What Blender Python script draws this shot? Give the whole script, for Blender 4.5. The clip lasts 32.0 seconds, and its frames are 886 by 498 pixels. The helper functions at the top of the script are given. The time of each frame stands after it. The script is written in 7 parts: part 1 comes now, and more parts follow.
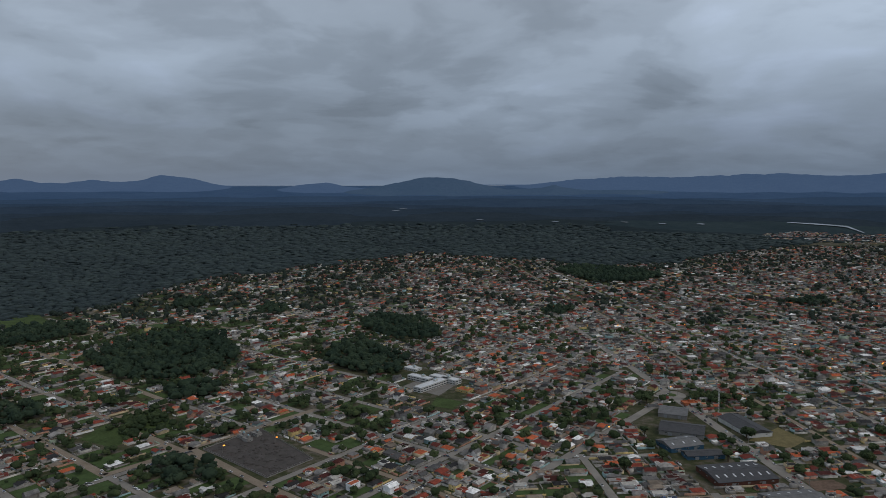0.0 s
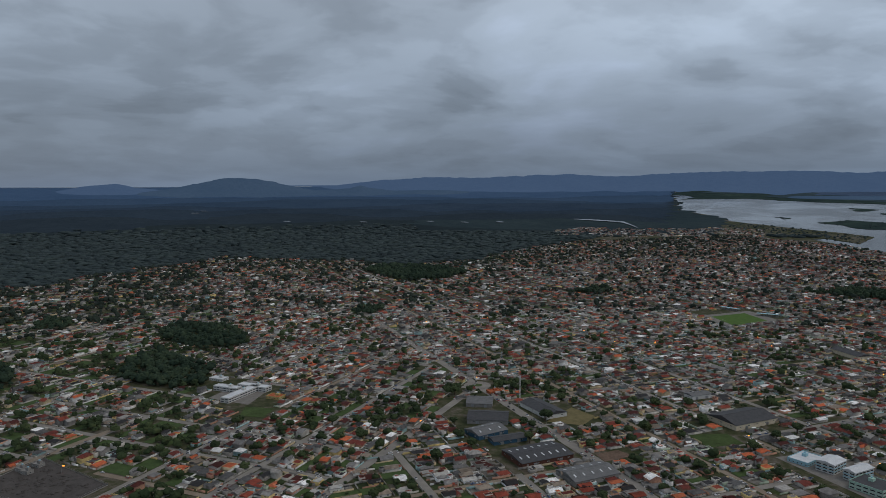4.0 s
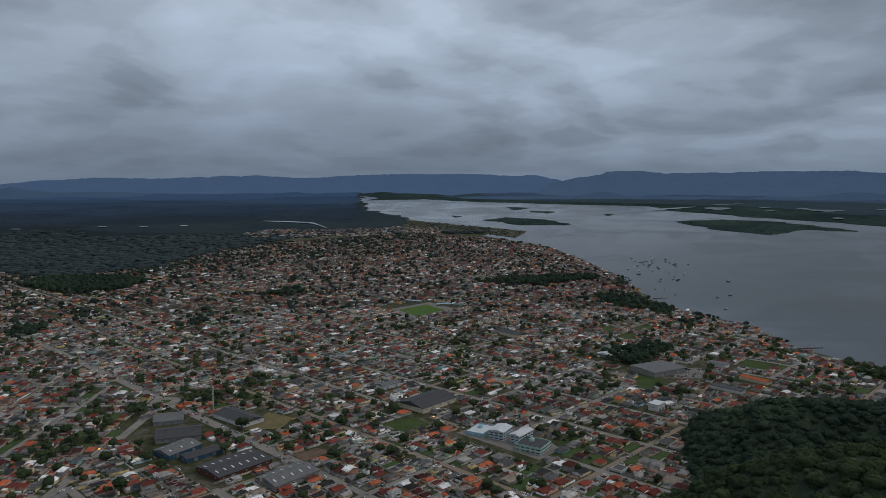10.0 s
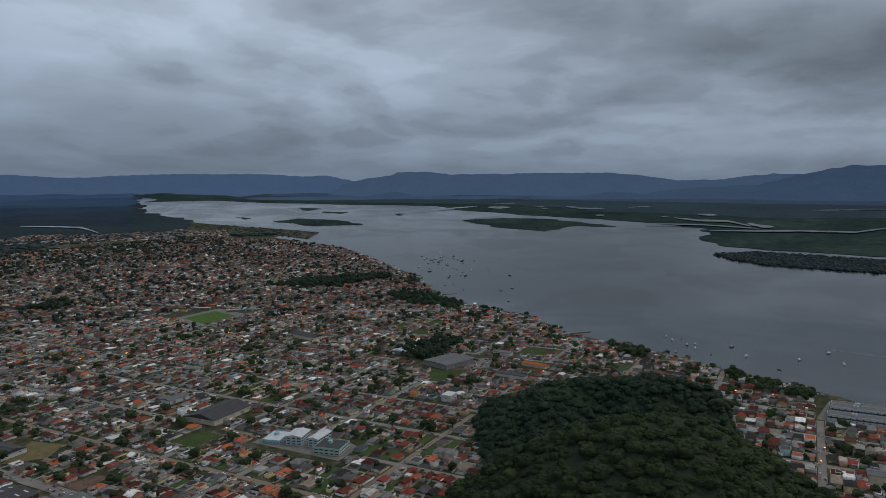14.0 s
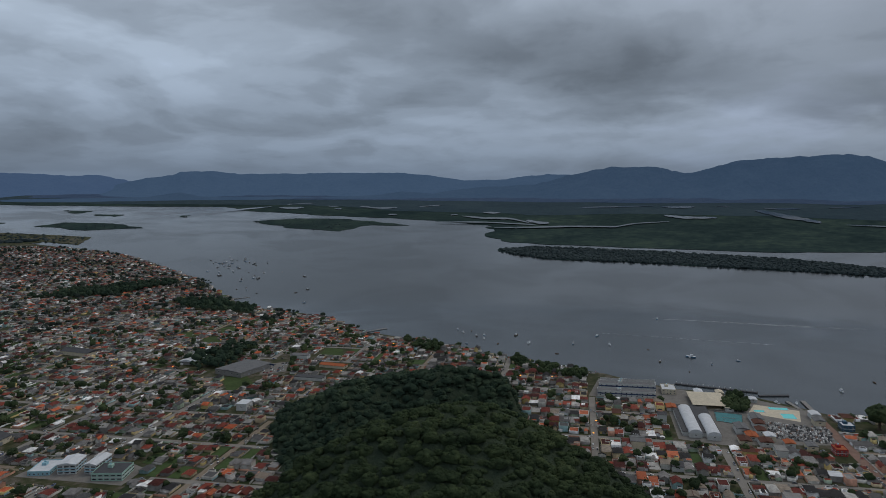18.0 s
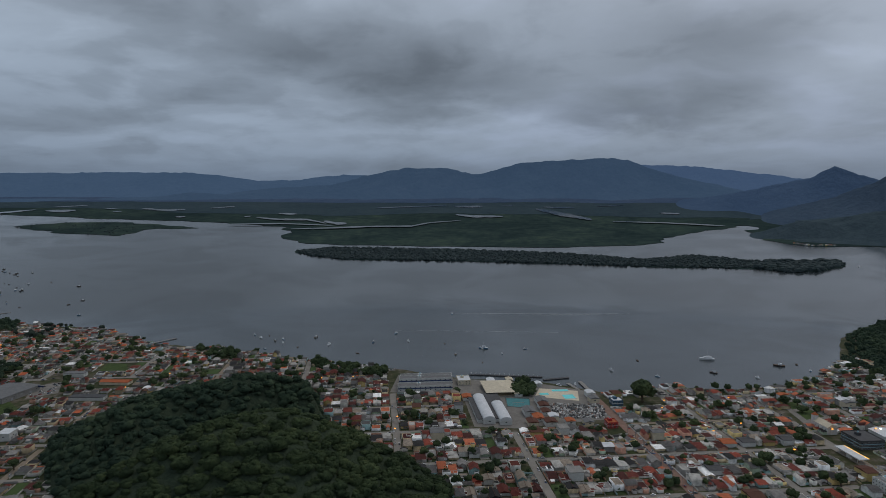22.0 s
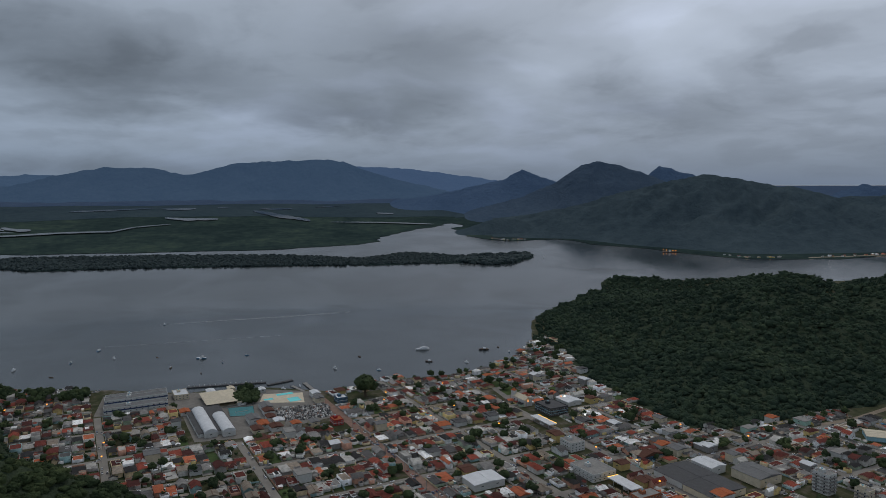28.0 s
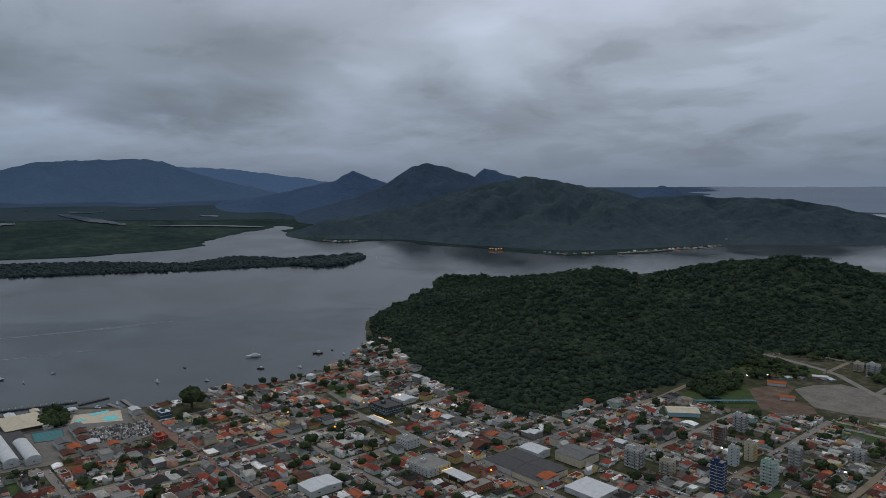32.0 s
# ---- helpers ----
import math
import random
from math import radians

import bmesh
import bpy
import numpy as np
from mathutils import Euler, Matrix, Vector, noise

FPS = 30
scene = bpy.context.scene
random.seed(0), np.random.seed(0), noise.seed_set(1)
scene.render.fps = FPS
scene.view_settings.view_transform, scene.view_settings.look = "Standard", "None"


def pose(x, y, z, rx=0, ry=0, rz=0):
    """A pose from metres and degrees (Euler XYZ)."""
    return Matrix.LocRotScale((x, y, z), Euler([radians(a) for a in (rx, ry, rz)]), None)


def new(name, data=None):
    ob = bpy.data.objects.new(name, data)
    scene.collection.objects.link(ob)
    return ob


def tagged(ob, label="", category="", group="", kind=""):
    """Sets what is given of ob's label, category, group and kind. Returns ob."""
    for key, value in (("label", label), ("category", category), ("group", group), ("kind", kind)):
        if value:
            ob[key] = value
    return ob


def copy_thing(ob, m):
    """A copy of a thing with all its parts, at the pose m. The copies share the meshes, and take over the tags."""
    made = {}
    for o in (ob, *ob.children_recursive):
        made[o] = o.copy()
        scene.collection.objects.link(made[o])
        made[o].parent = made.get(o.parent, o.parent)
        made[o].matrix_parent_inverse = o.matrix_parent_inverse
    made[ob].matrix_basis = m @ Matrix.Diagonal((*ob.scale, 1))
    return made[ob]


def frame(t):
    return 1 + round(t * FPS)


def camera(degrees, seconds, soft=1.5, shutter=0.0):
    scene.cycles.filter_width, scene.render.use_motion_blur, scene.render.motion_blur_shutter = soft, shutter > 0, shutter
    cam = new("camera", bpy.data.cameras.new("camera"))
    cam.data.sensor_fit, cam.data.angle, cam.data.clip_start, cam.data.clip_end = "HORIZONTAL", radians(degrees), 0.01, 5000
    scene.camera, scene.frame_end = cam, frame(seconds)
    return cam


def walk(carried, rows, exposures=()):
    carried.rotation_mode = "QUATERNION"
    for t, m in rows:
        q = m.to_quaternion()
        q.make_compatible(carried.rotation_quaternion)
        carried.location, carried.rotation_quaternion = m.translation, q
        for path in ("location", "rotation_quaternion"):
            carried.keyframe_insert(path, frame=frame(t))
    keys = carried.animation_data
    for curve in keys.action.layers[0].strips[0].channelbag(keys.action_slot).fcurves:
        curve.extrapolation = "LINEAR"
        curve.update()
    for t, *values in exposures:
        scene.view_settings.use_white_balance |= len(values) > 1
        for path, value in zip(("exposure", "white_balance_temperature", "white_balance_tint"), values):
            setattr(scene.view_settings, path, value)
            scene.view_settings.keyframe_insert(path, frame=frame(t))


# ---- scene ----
cam = camera(64.0, 32.0, 0.5)
H = 266.0  # height at which the drone hovers
# seconds, heading, pitch, roll
PATH = [
    (0, 0.00, -5.22, 0.04), (1, -3.74, -5.21, 0.06), (2, -7.53, -5.20, 0.14), (3, -11.39, -5.19, 0.21),
    (3.5, -13.41, -5.20, 0.21), (5.5, -21.47, -5.18, 0.23), (6, -23.46, -5.18, 0.20), (7, -27.60, -5.18, 0.19),
    (8, -31.78, -5.17, 0.19), (9, -35.91, -5.17, 0.12), (10, -40.11, -5.16, 0.14), (11, -44.27, -5.17, 0.17),
    (12, -48.45, -5.18, 0.23), (13, -52.60, -5.18, 0.20), (14, -56.76, -5.16, 0.16), (14.5, -58.81, -5.19, 0.17),
    (16.5, -67.08, -5.21, 0.25), (17, -69.14, -5.21, 0.23), (18, -73.30, -5.22, 0.22), (19, -77.41, -5.23, 0.18),
    (20, -81.55, -5.19, 0.17), (21, -85.59, -5.23, 0.19), (22, -89.57, -5.23, 0.17), (23, -93.59, -5.22, 0.23),
    (24, -97.43, -5.24, 0.18), (25, -101.18, -5.21, 0.19), (25.5, -103.07, -5.23, 0.19), (27.5, -110.28, -5.21, 0.14),
    (28, -112.01, -5.20, 0.15), (29, -115.31, -5.17, 0.13), (30, -118.71, -5.14, 0.10), (31, -122.10, -5.14, 0.11),
    (32, -125.54, -5.12, 0.10),
]
walk(cam, [(t, pose(0, 0, H, 90 + p, r, y)) for t, y, p, r in PATH])

# ---- sky and light ----
world = bpy.data.worlds.new("overcast_sky")
scene.world = world
world.use_nodes = True


class Nodes:
    """Short hand for building node trees."""

    def __init__(self, tree):
        self.tree = tree
        tree.nodes.clear()

    def add(self, kind, links=(), **values):
        n = self.tree.nodes.new(kind)
        for k, v in values.items():
            if k in ("operation", "blend_type", "data_type", "sky_type", "noise_dimensions", "feature", "noise_type", "distance", "interpolation_type", "voronoi_dimensions", "coat"):
                setattr(n, k, v)
        for k, v in links:
            if hasattr(v, "is_output"):
                self.tree.links.new(v, n.inputs[k])
            else:
                n.inputs[k].default_value = v
        return n

    def math(self, op, a, b=0.0, c=None):
        n = self.add("ShaderNodeMath", [(0, a), (1, b)] + ([(2, c)] if c is not None else []), operation=op)
        return n.outputs[0]

    def mix(self, f, a, b, blend="MIX"):
        n = self.add("ShaderNodeMix", data_type="RGBA", blend_type=blend)
        for i, v in ((0, f), (6, a), (7, b)):
            if hasattr(v, "is_output"):
                self.tree.links.new(v, n.inputs[i])
            else:
                n.inputs[i].default_value = v if i == 0 else (*v[:3], 1)
        return n.outputs[2]

    def noise(self, vec, scale, detail=4.0, rough=0.55, distort=0.0):
        n = self.add("ShaderNodeTexNoise", [("Scale", scale), ("Detail", detail), ("Roughness", rough), ("Distortion", distort)])
        if vec is not None:
            self.tree.links.new(vec, n.inputs["Vector"])
        return n.outputs[0]

    def ramp(self, fac, stops, mode="LINEAR"):
        n = self.add("ShaderNodeValToRGB", [(0, fac)])
        n.color_ramp.interpolation = mode
        el = n.color_ramp.elements
        while len(el) < len(stops):
            el.new(0.5)
        for e, (p, c) in zip(el, stops):
            e.position = p
            e.color = (c, c, c, 1) if isinstance(c, (int, float)) else (*c, 1)
        return n.outputs[0]


def build_sky():
    w = Nodes(world.node_tree)
    tc = w.add("ShaderNodeTexCoord").outputs["Generated"]
    sep = w.add("ShaderNodeSeparateXYZ", [(0, tc)])
    x, y, z = sep.outputs
    up = w.math("MAXIMUM", z, 0.0)
    den = w.math("ADD", up, 0.21)
    # cloud base seen in perspective: directions carried on to a flat layer
    px_ = w.math("DIVIDE", x, den)
    py_ = w.math("DIVIDE", y, den)
    flat = w.add("ShaderNodeCombineXYZ", [(0, px_), (1, py_), (2, 0.3)]).outputs[0]
    # the lookup is bent by a coarser noise, which rounds the billows
    bend = w.add("ShaderNodeTexNoise", [("Vector", flat), ("Scale", 0.9), ("Detail", 3.0), ("Roughness", 0.5)]).outputs["Color"]
    bend = w.add("ShaderNodeVectorMath", [(0, bend), (1, (0.5, 0.5, 0.5))], operation="SUBTRACT").outputs[0]
    bent = w.add("ShaderNodeVectorMath", [(0, bend), (1, (0.55, 0.55, 0.0)), (2, flat)], operation="MULTIPLY_ADD").outputs[0]
    big = w.noise(bent, 0.36, 3.0, 0.45)
    mid = w.noise(bent, 0.95, 5.0, 0.52)
    fine = w.noise(bent, 2.9, 5.0, 0.5)
    s = w.math("ADD", w.math("MULTIPLY", big, 0.36), w.math("ADD", w.math("MULTIPLY", mid, 0.40), w.math("MULTIPLY", fine, 0.24)))
    cloud = w.ramp(s, [(0.40, 0.62), (0.455, 0.78), (0.50, 0.97), (0.545, 1.13), (0.63, (1.30, 1.30, 1.34))], "EASE")
    # brightness of the cover by height above the horizon
    base = w.ramp(up, [(0.0, (0.128, 0.174, 0.248)), (0.02, (0.135, 0.178, 0.244)), (0.06, (0.172, 0.215, 0.282)), (0.16, (0.250, 0.303, 0.377)), (0.36, (0.350, 0.408, 0.484)), (0.6, (0.37, 0.43, 0.51)), (1.0, (0.35, 0.40, 0.48))])
    veil = w.ramp(up, [(0.0, 0.0), (0.012, 0.25), (0.05, 0.85), (0.1, 1.0)])
    lit = w.mix(veil, base, w.mix(1.0, base, cloud, "MULTIPLY"))

    def lobe(bearing, height, power):
        v = Vector((math.sin(radians(bearing)), math.cos(radians(bearing)), height)).normalized()
        dot = w.add("ShaderNodeVectorMath", [(0, tc), (1, tuple(v))], operation="DOT_PRODUCT").outputs["Value"]
        return w.math("POWER", w.math("MAXIMUM", dot, 0.0), power)

    # great billows: bearing, height, half width, half height, gain
    warp = w.noise(flat, 0.8, 4.0, 0.55)
    warp2 = w.noise(bent, 1.5, 5.0, 0.55)
    az = w.math("ADD", w.math("MULTIPLY", w.math("ARCTAN2", x, y), 57.2958), w.math("MULTIPLY", w.math("SUBTRACT", warp, 0.5), 26.0))
    el = w.math("ADD", w.math("MULTIPLY", up, 57.3), w.math("MULTIPLY", w.math("SUBTRACT", warp2, 0.5), 9.0))
    swell = w.math("SUBTRACT", 1.0, w.math("MULTIPLY", lobe(97, 0.3, 9), 0.08))
    swell = w.math("ADD", swell, w.math("ADD", w.math("MULTIPLY", lobe(44, 0.35, 9), 0.22), w.math("MULTIPLY", lobe(155, 0.35, 9), 0.32)))
    for b_, h_, wb, wh, gain in ((-20, 11, 12, 4, 0.14), (-22, 4.5, 12, 2, -0.2), (5, 6.2, 6, 2, 0.12), (-5, 0.8, 8, 1.2, 0.14), (24, 4, 16, 2.4, -0.14), (27, 13, 13, 3.5, 0.14),
                                 (38, 11, 8, 3, 0.14), (41, 4.4, 12, 1.8, -0.1), (53, 8, 9, 2.6, 0.16), (71, 6.8, 9, 2, 0.2), (82, 10.5, 11, 2.8, -0.24), (89, 7.4, 12, 2.4, -0.27), (98, 8, 5, 3, 0.06),
                                 (108, 5.6, 7, 1.9, -0.28), (111, 10.5, 8, 2.6, -0.26), (120.5, 8, 4, 3.4, 0.2), (129, 5.6, 7, 1.9, -0.26), (132, 11.5, 5, 3.4, 0.22), (147, 8.5, 8, 2.4, 0.12), (152, 9, 5, 2, -0.1),
                                 (100, 2.8, 34, 1.8, 0.22), (64, 2.2, 24, 1.8, 0.12), (30, 2, 30, 1.5, -0.06)):
        da = w.math("DIVIDE", w.math("SUBTRACT", az, float(b_)), float(wb))
        de = w.math("DIVIDE", w.math("SUBTRACT", el, float(h_)), float(wh))
        q = w.math("ADD", w.math("MULTIPLY", da, da), w.math("MULTIPLY", de, de))
        swell = w.math("ADD", swell, w.math("MULTIPLY", w.math("POWER", 2.71828, w.math("MULTIPLY", q, -1.0)), gain * 1.25))
    lit = w.mix(1.0, lit, w.add("ShaderNodeCombineXYZ", [(0, swell), (1, swell), (2, swell)]).outputs[0], "MULTIPLY")
    # the cover turns from bluish to neutral grey towards the south
    warm = w.math("MULTIPLY", lobe(135, 0.2, 3), 1.0)
    lit = w.mix(1.0, lit, w.add("ShaderNodeCombineXYZ", [(0, w.math("ADD", w.math("MULTIPLY", warm, 0.065), 1.0)), (1, 1.0), (2, w.math("SUBTRACT", 1.0, w.math("MULTIPLY", warm, 0.035)))]).outputs[0], "MULTIPLY")
    sky = w.add("ShaderNodeTexSky", sky_type="NISHITA")
    sky.sun_disc = False
    sky.sun_elevation, sky.sun_rotation = radians(35), radians(-60)
    bg1 = w.add("ShaderNodeBackground", [(0, sky.outputs[0]), (1, 0.004)])
    bg2 = w.add("ShaderNodeBackground", [(0, lit), (1, 1.0)])
    both = w.add("ShaderNodeAddShader", [(0, bg1.outputs[0]), (1, bg2.outputs[0])])
    w.add("ShaderNodeOutputWorld", [(0, both.outputs[0])])


build_sky()
sun = new("sun", bpy.data.lights.new("sun", "SUN"))
sun.data.energy, sun.data.angle, sun.data.color = 0.75, radians(30), (1.0, 0.90, 0.77)
sun.matrix_world = pose(0, 0, 600, 35, 0, 60)


# ---- plan ----
# Past NEAR metres the distances are drawn together, so that the bay and its
# mountains lie within reach; the ground rises a little to keep the same view.
NEAR, SPAN = 1600.0, 3180.0
U = 1.4  # metres to one unit of the plan


def drawn(r):
    return r if r <= NEAR else r * (NEAR + SPAN) / (SPAN + r)


def bowl(d):
    """Height of the level ground at drawn distance d: a gentle even rise."""
    return H * (d - NEAR) / SPAN if d > NEAR else 0.0


def polar(az, r):
    a = radians(az)
    return r * math.sin(a), r * math.cos(a)


def place(x, y, h=0.0):
    """From the plan to the drawn scene, h metres over the level."""
    x, y = x * U, y * U
    r = math.hypot(x, y)
    if r <= NEAR:
        return x, y, h
    d = drawn(r)
    k = d / r
    return x * k, y * k, bowl(d) + h * k


def interp(v, rows, col):
    """Smooth reading of column col at v in rows sorted by their first column."""
    if v <= rows[0][0]:
        return rows[0][col]
    for a, b in zip(rows, rows[1:]):
        if v <= b[0]:
            f = (v - a[0]) / max(1e-9, b[0] - a[0])
            return a[col] + (b[col] - a[col]) * f
    return rows[-1][col]


def inside(x, y, poly):
    hit = False
    j = len(poly) - 1
    for i in range(len(poly)):
        xi, yi = poly[i]
        xj, yj = poly[j]
        if (yi > y) != (yj > y) and x < (xj - xi) * (y - yi) / (yj - yi) + xi:
            hit = not hit
        j = i
    return hit


def mesh_object(name, verts, faces, mats, mat_index=None, smooth=False):
    me = bpy.data.meshes.new(name)
    me.from_pydata(verts, [], faces)
    for m in mats:
        me.materials.append(m)
    if mat_index is not None:
        me.polygons.foreach_set("material_index", np.asarray(mat_index, dtype=np.int32))
    if smooth:
        me.polygons.foreach_set("use_smooth", np.ones(len(faces), dtype=bool))
    me.update()
    return new(name, me)


def shrink(x, y):
    """How much smaller things are drawn at this place of the plan."""
    r = math.hypot(x, y) * U
    return drawn(r) / max(1.0, r)


# ---- materials ----
def material(name, build):
    m = bpy.data.materials.new(name)
    m.use_nodes = True
    n = Nodes(m.node_tree)
    build(n)
    return m


def principled(n, color, rough=0.9, bump=None, strength=0.4, distance=0.3, metal=0.0, spec=None, emit=None, glow=0.0):
    b = n.add("ShaderNodeBsdfPrincipled", [("Base Color", color if hasattr(color, "is_output") else (*color, 1)), ("Roughness", rough), ("Metallic", metal)])
    if spec is not None:
        b.inputs["Specular IOR Level"].default_value = spec
    if emit is not None:
        b.inputs["Emission Color"].default_value = (*emit, 1)
        b.inputs["Emission Strength"].default_value = glow
    if bump is not None:
        k = n.add("ShaderNodeBump", [("Strength", strength), ("Distance", distance), ("Height", bump)])
        n.tree.links.new(k.outputs[0], b.inputs["Normal"])
    n.add("ShaderNodeOutputMaterial", [(0, b.outputs[0])])
    return b


def obj_pos(n):
    return n.add("ShaderNodeTexCoord").outputs["Object"]


def world_pos(n):
    return n.add("ShaderNodeNewGeometry").outputs["Position"]


def mat_ground(n):
    p = world_pos(n)
    a = n.noise(p, 0.012, 5, 0.6)
    b = n.noise(p, 0.09, 4, 0.6)
    c = n.noise(p, 0.9, 3, 0.6)
    s = n.math("ADD", n.math("MULTIPLY", a, 0.45), n.math("MULTIPLY", b, 0.55))
    col = n.ramp(s, [(0.40, (0.028, 0.036, 0.014)), (0.50, (0.052, 0.054, 0.024)), (0.57, (0.092, 0.080, 0.058)), (0.68, (0.165, 0.148, 0.125))])
    col = n.mix(0.35, col, n.ramp(c, [(0.3, 0.45), (0.7, 1.4)]), "MULTIPLY")
    principled(n, col, 0.95, c, 0.3, 0.2, spec=0.15)


def mat_wild(n):
    """Mangrove and marsh plain: grassy green with darker woods."""
    p = world_pos(n)
    a = n.noise(p, 0.0035, 6, 0.62, 0.5)
    b = n.noise(p, 0.03, 5, 0.65)
    s = n.math("ADD", n.math("MULTIPLY", a, 0.6), n.math("MULTIPLY", b, 0.4))
    col = n.ramp(s, [(0.38, (0.019, 0.032, 0.033)), (0.50, (0.030, 0.047, 0.044)), (0.58, (0.042, 0.063, 0.054)), (0.70, (0.070, 0.094, 0.066))])
    principled(n, col, 0.95, b, 0.8, 4.0, spec=0.0)


def mat_forest_floor(n):
    p = world_pos(n)
    a = n.noise(p, 0.006, 5, 0.6)
    b = n.noise(p, 0.09, 5, 0.7)
    s = n.math("ADD", n.math("MULTIPLY", a, 0.4), n.math("MULTIPLY", b, 0.6))
    col = n.ramp(s, [(0.36, (0.026, 0.038, 0.026)), (0.5, (0.038, 0.052, 0.033)), (0.64, (0.050, 0.066, 0.038))])
    principled(n, col, 0.95, b, 1.0, 6.0, spec=0.05)


def mat_canopy(low, dark, mid, light):
    """Foliage: tone changes from stand to stand, crown to crown and clump to clump."""
    def build(n):
        p = world_pos(n)
        r = n.add("ShaderNodeNewGeometry").outputs["Random Per Island"]
        a = n.noise(p, 0.012, 4, 0.6)
        c = n.noise(p, 0.085, 2, 0.5)
        b = n.noise(p, 1.1, 5, 0.75)
        s = n.math("ADD", n.math("ADD", n.math("MULTIPLY", a, 0.40), n.math("MULTIPLY", c, 0.38)), n.math("ADD", n.math("MULTIPLY", r, 0.10), n.math("MULTIPLY", b, 0.12)))
        principled(n, n.ramp(s, [(0.32, low), (0.45, dark), (0.56, mid), (0.70, light)]), 0.85, b, 0.9, 0.9, spec=0.04)
    return build


# foliage of the far plain, its green shifted to blue for haze
def mat_far_canopy(n):
    r = n.add("ShaderNodeNewGeometry").outputs["Random Per Island"]
    a = n.noise(world_pos(n), 0.006, 4, 0.6)
    s = n.math("ADD", n.math("MULTIPLY", a, 0.6), n.math("MULTIPLY", r, 0.4))
    principled(n, n.ramp(s, [(0.3, (0.030, 0.042, 0.045)), (0.5, (0.038, 0.053, 0.055)), (0.75, (0.047, 0.064, 0.062))]), 0.9, spec=0.1)


# far relief; the emission, where given, imitates haze in front of it
def mat_mountain(dark, light, glow=0.0, haze_tint=(0.1, 0.14, 0.2)):
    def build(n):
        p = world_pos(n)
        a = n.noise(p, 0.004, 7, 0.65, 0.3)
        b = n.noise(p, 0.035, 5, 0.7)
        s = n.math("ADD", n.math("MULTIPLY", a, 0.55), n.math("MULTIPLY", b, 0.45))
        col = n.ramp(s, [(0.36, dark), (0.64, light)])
        principled(n, col, 0.95, b, 0.9, 12.0, spec=0.0, emit=haze_tint if glow else None, glow=glow)
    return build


def mat_water(n):
    p = world_pos(n)
    big = n.noise(p, 0.0045, 4, 0.6, 0.6)
    wave = n.noise(p, 0.35, 4, 0.65)
    chop = n.noise(p, 0.05, 3, 0.6)
    h = n.math("ADD", wave, n.math("MULTIPLY", chop, 1.5))
    b = n.add("ShaderNodeBsdfPrincipled", [("Base Color", (0.036, 0.045, 0.050, 1)), ("IOR", 1.33)])
    n.tree.links.new(n.ramp(big, [(0.38, 0.10), (0.60, 0.25)]), b.inputs["Roughness"])
    k = n.add("ShaderNodeBump", [("Strength", 0.10), ("Distance", 0.6), ("Height", h)])
    n.tree.links.new(k.outputs[0], b.inputs["Normal"])
    n.add("ShaderNodeOutputMaterial", [(0, b.outputs[0])])


def mat_road(n):
    p = world_pos(n)
    a = n.noise(p, 0.05, 5, 0.6)
    b = n.noise(p, 1.2, 3, 0.6)
    col = n.ramp(n.math("ADD", n.math("MULTIPLY", a, 0.7), n.math("MULTIPLY", b, 0.3)), [(0.35, (0.165, 0.152, 0.136)), (0.65, (0.26, 0.238, 0.21))])
    principled(n, col, 0.9, b, 0.2, 0.05, spec=0.15)


def mat_dirt(n):
    p = world_pos(n)
    a = n.noise(p, 0.04, 5, 0.65)
    b = n.noise(p, 0.8, 4, 0.6)
    col = n.ramp(n.math("ADD", n.math("MULTIPLY", a, 0.6), n.math("MULTIPLY", b, 0.4)), [(0.35, (0.17, 0.135, 0.10)), (0.65, (0.27, 0.22, 0.17))])
    principled(n, col, 0.95, b, 0.3, 0.1, spec=0.12)


ROOFS = [
    (0.00, (0.027, 0.026, 0.026)), (0.14, (0.090, 0.086, 0.084)), (0.26, (0.196, 0.186, 0.176)),
    (0.36, (0.056, 0.018, 0.015)), (0.49, (0.110, 0.029, 0.022)), (0.61, (0.202, 0.047, 0.030)),
    (0.72, (0.36, 0.105, 0.052)), (0.775, (0.224, 0.185, 0.146)), (0.84, (0.358, 0.342, 0.314)), (0.94, (0.72, 0.71, 0.69)),
]
WALLS = [
    (0.0, (0.550, 0.528, 0.484)), (0.25, (0.297, 0.275, 0.253)), (0.40, (0.760, 0.760, 0.759)), (0.57, (0.572, 0.462, 0.297)),
    (0.67, (0.264, 0.253, 0.231)), (0.77, (0.484, 0.264, 0.187)), (0.86, (0.275, 0.418, 0.418)), (0.905, (0.616, 0.473, 0.209)), (0.955, (0.330, 0.396, 0.297)),
]


INLAND_ROOFS = [
    (0.00, (0.030, 0.029, 0.030)), (0.15, (0.078, 0.076, 0.075)), (0.27, (0.150, 0.143, 0.137)),
    (0.36, (0.058, 0.018, 0.015)), (0.50, (0.112, 0.029, 0.022)), (0.64, (0.19, 0.044, 0.028)),
    (0.75, (0.38, 0.094, 0.041)), (0.81, (0.185, 0.150, 0.118)), (0.87, (0.27, 0.255, 0.236)), (0.95, (0.62, 0.61, 0.59)),
]
INLAND_WALLS = [
    (0.0, (0.38, 0.36, 0.325)), (0.28, (0.22, 0.205, 0.185)), (0.46, (0.60, 0.585, 0.56)), (0.58, (0.43, 0.345, 0.22)),
    (0.67, (0.21, 0.20, 0.185)), (0.78, (0.36, 0.20, 0.14)), (0.87, (0.235, 0.34, 0.34)), (0.92, (0.50, 0.38, 0.17)), (0.96, (0.28, 0.33, 0.25)),
]


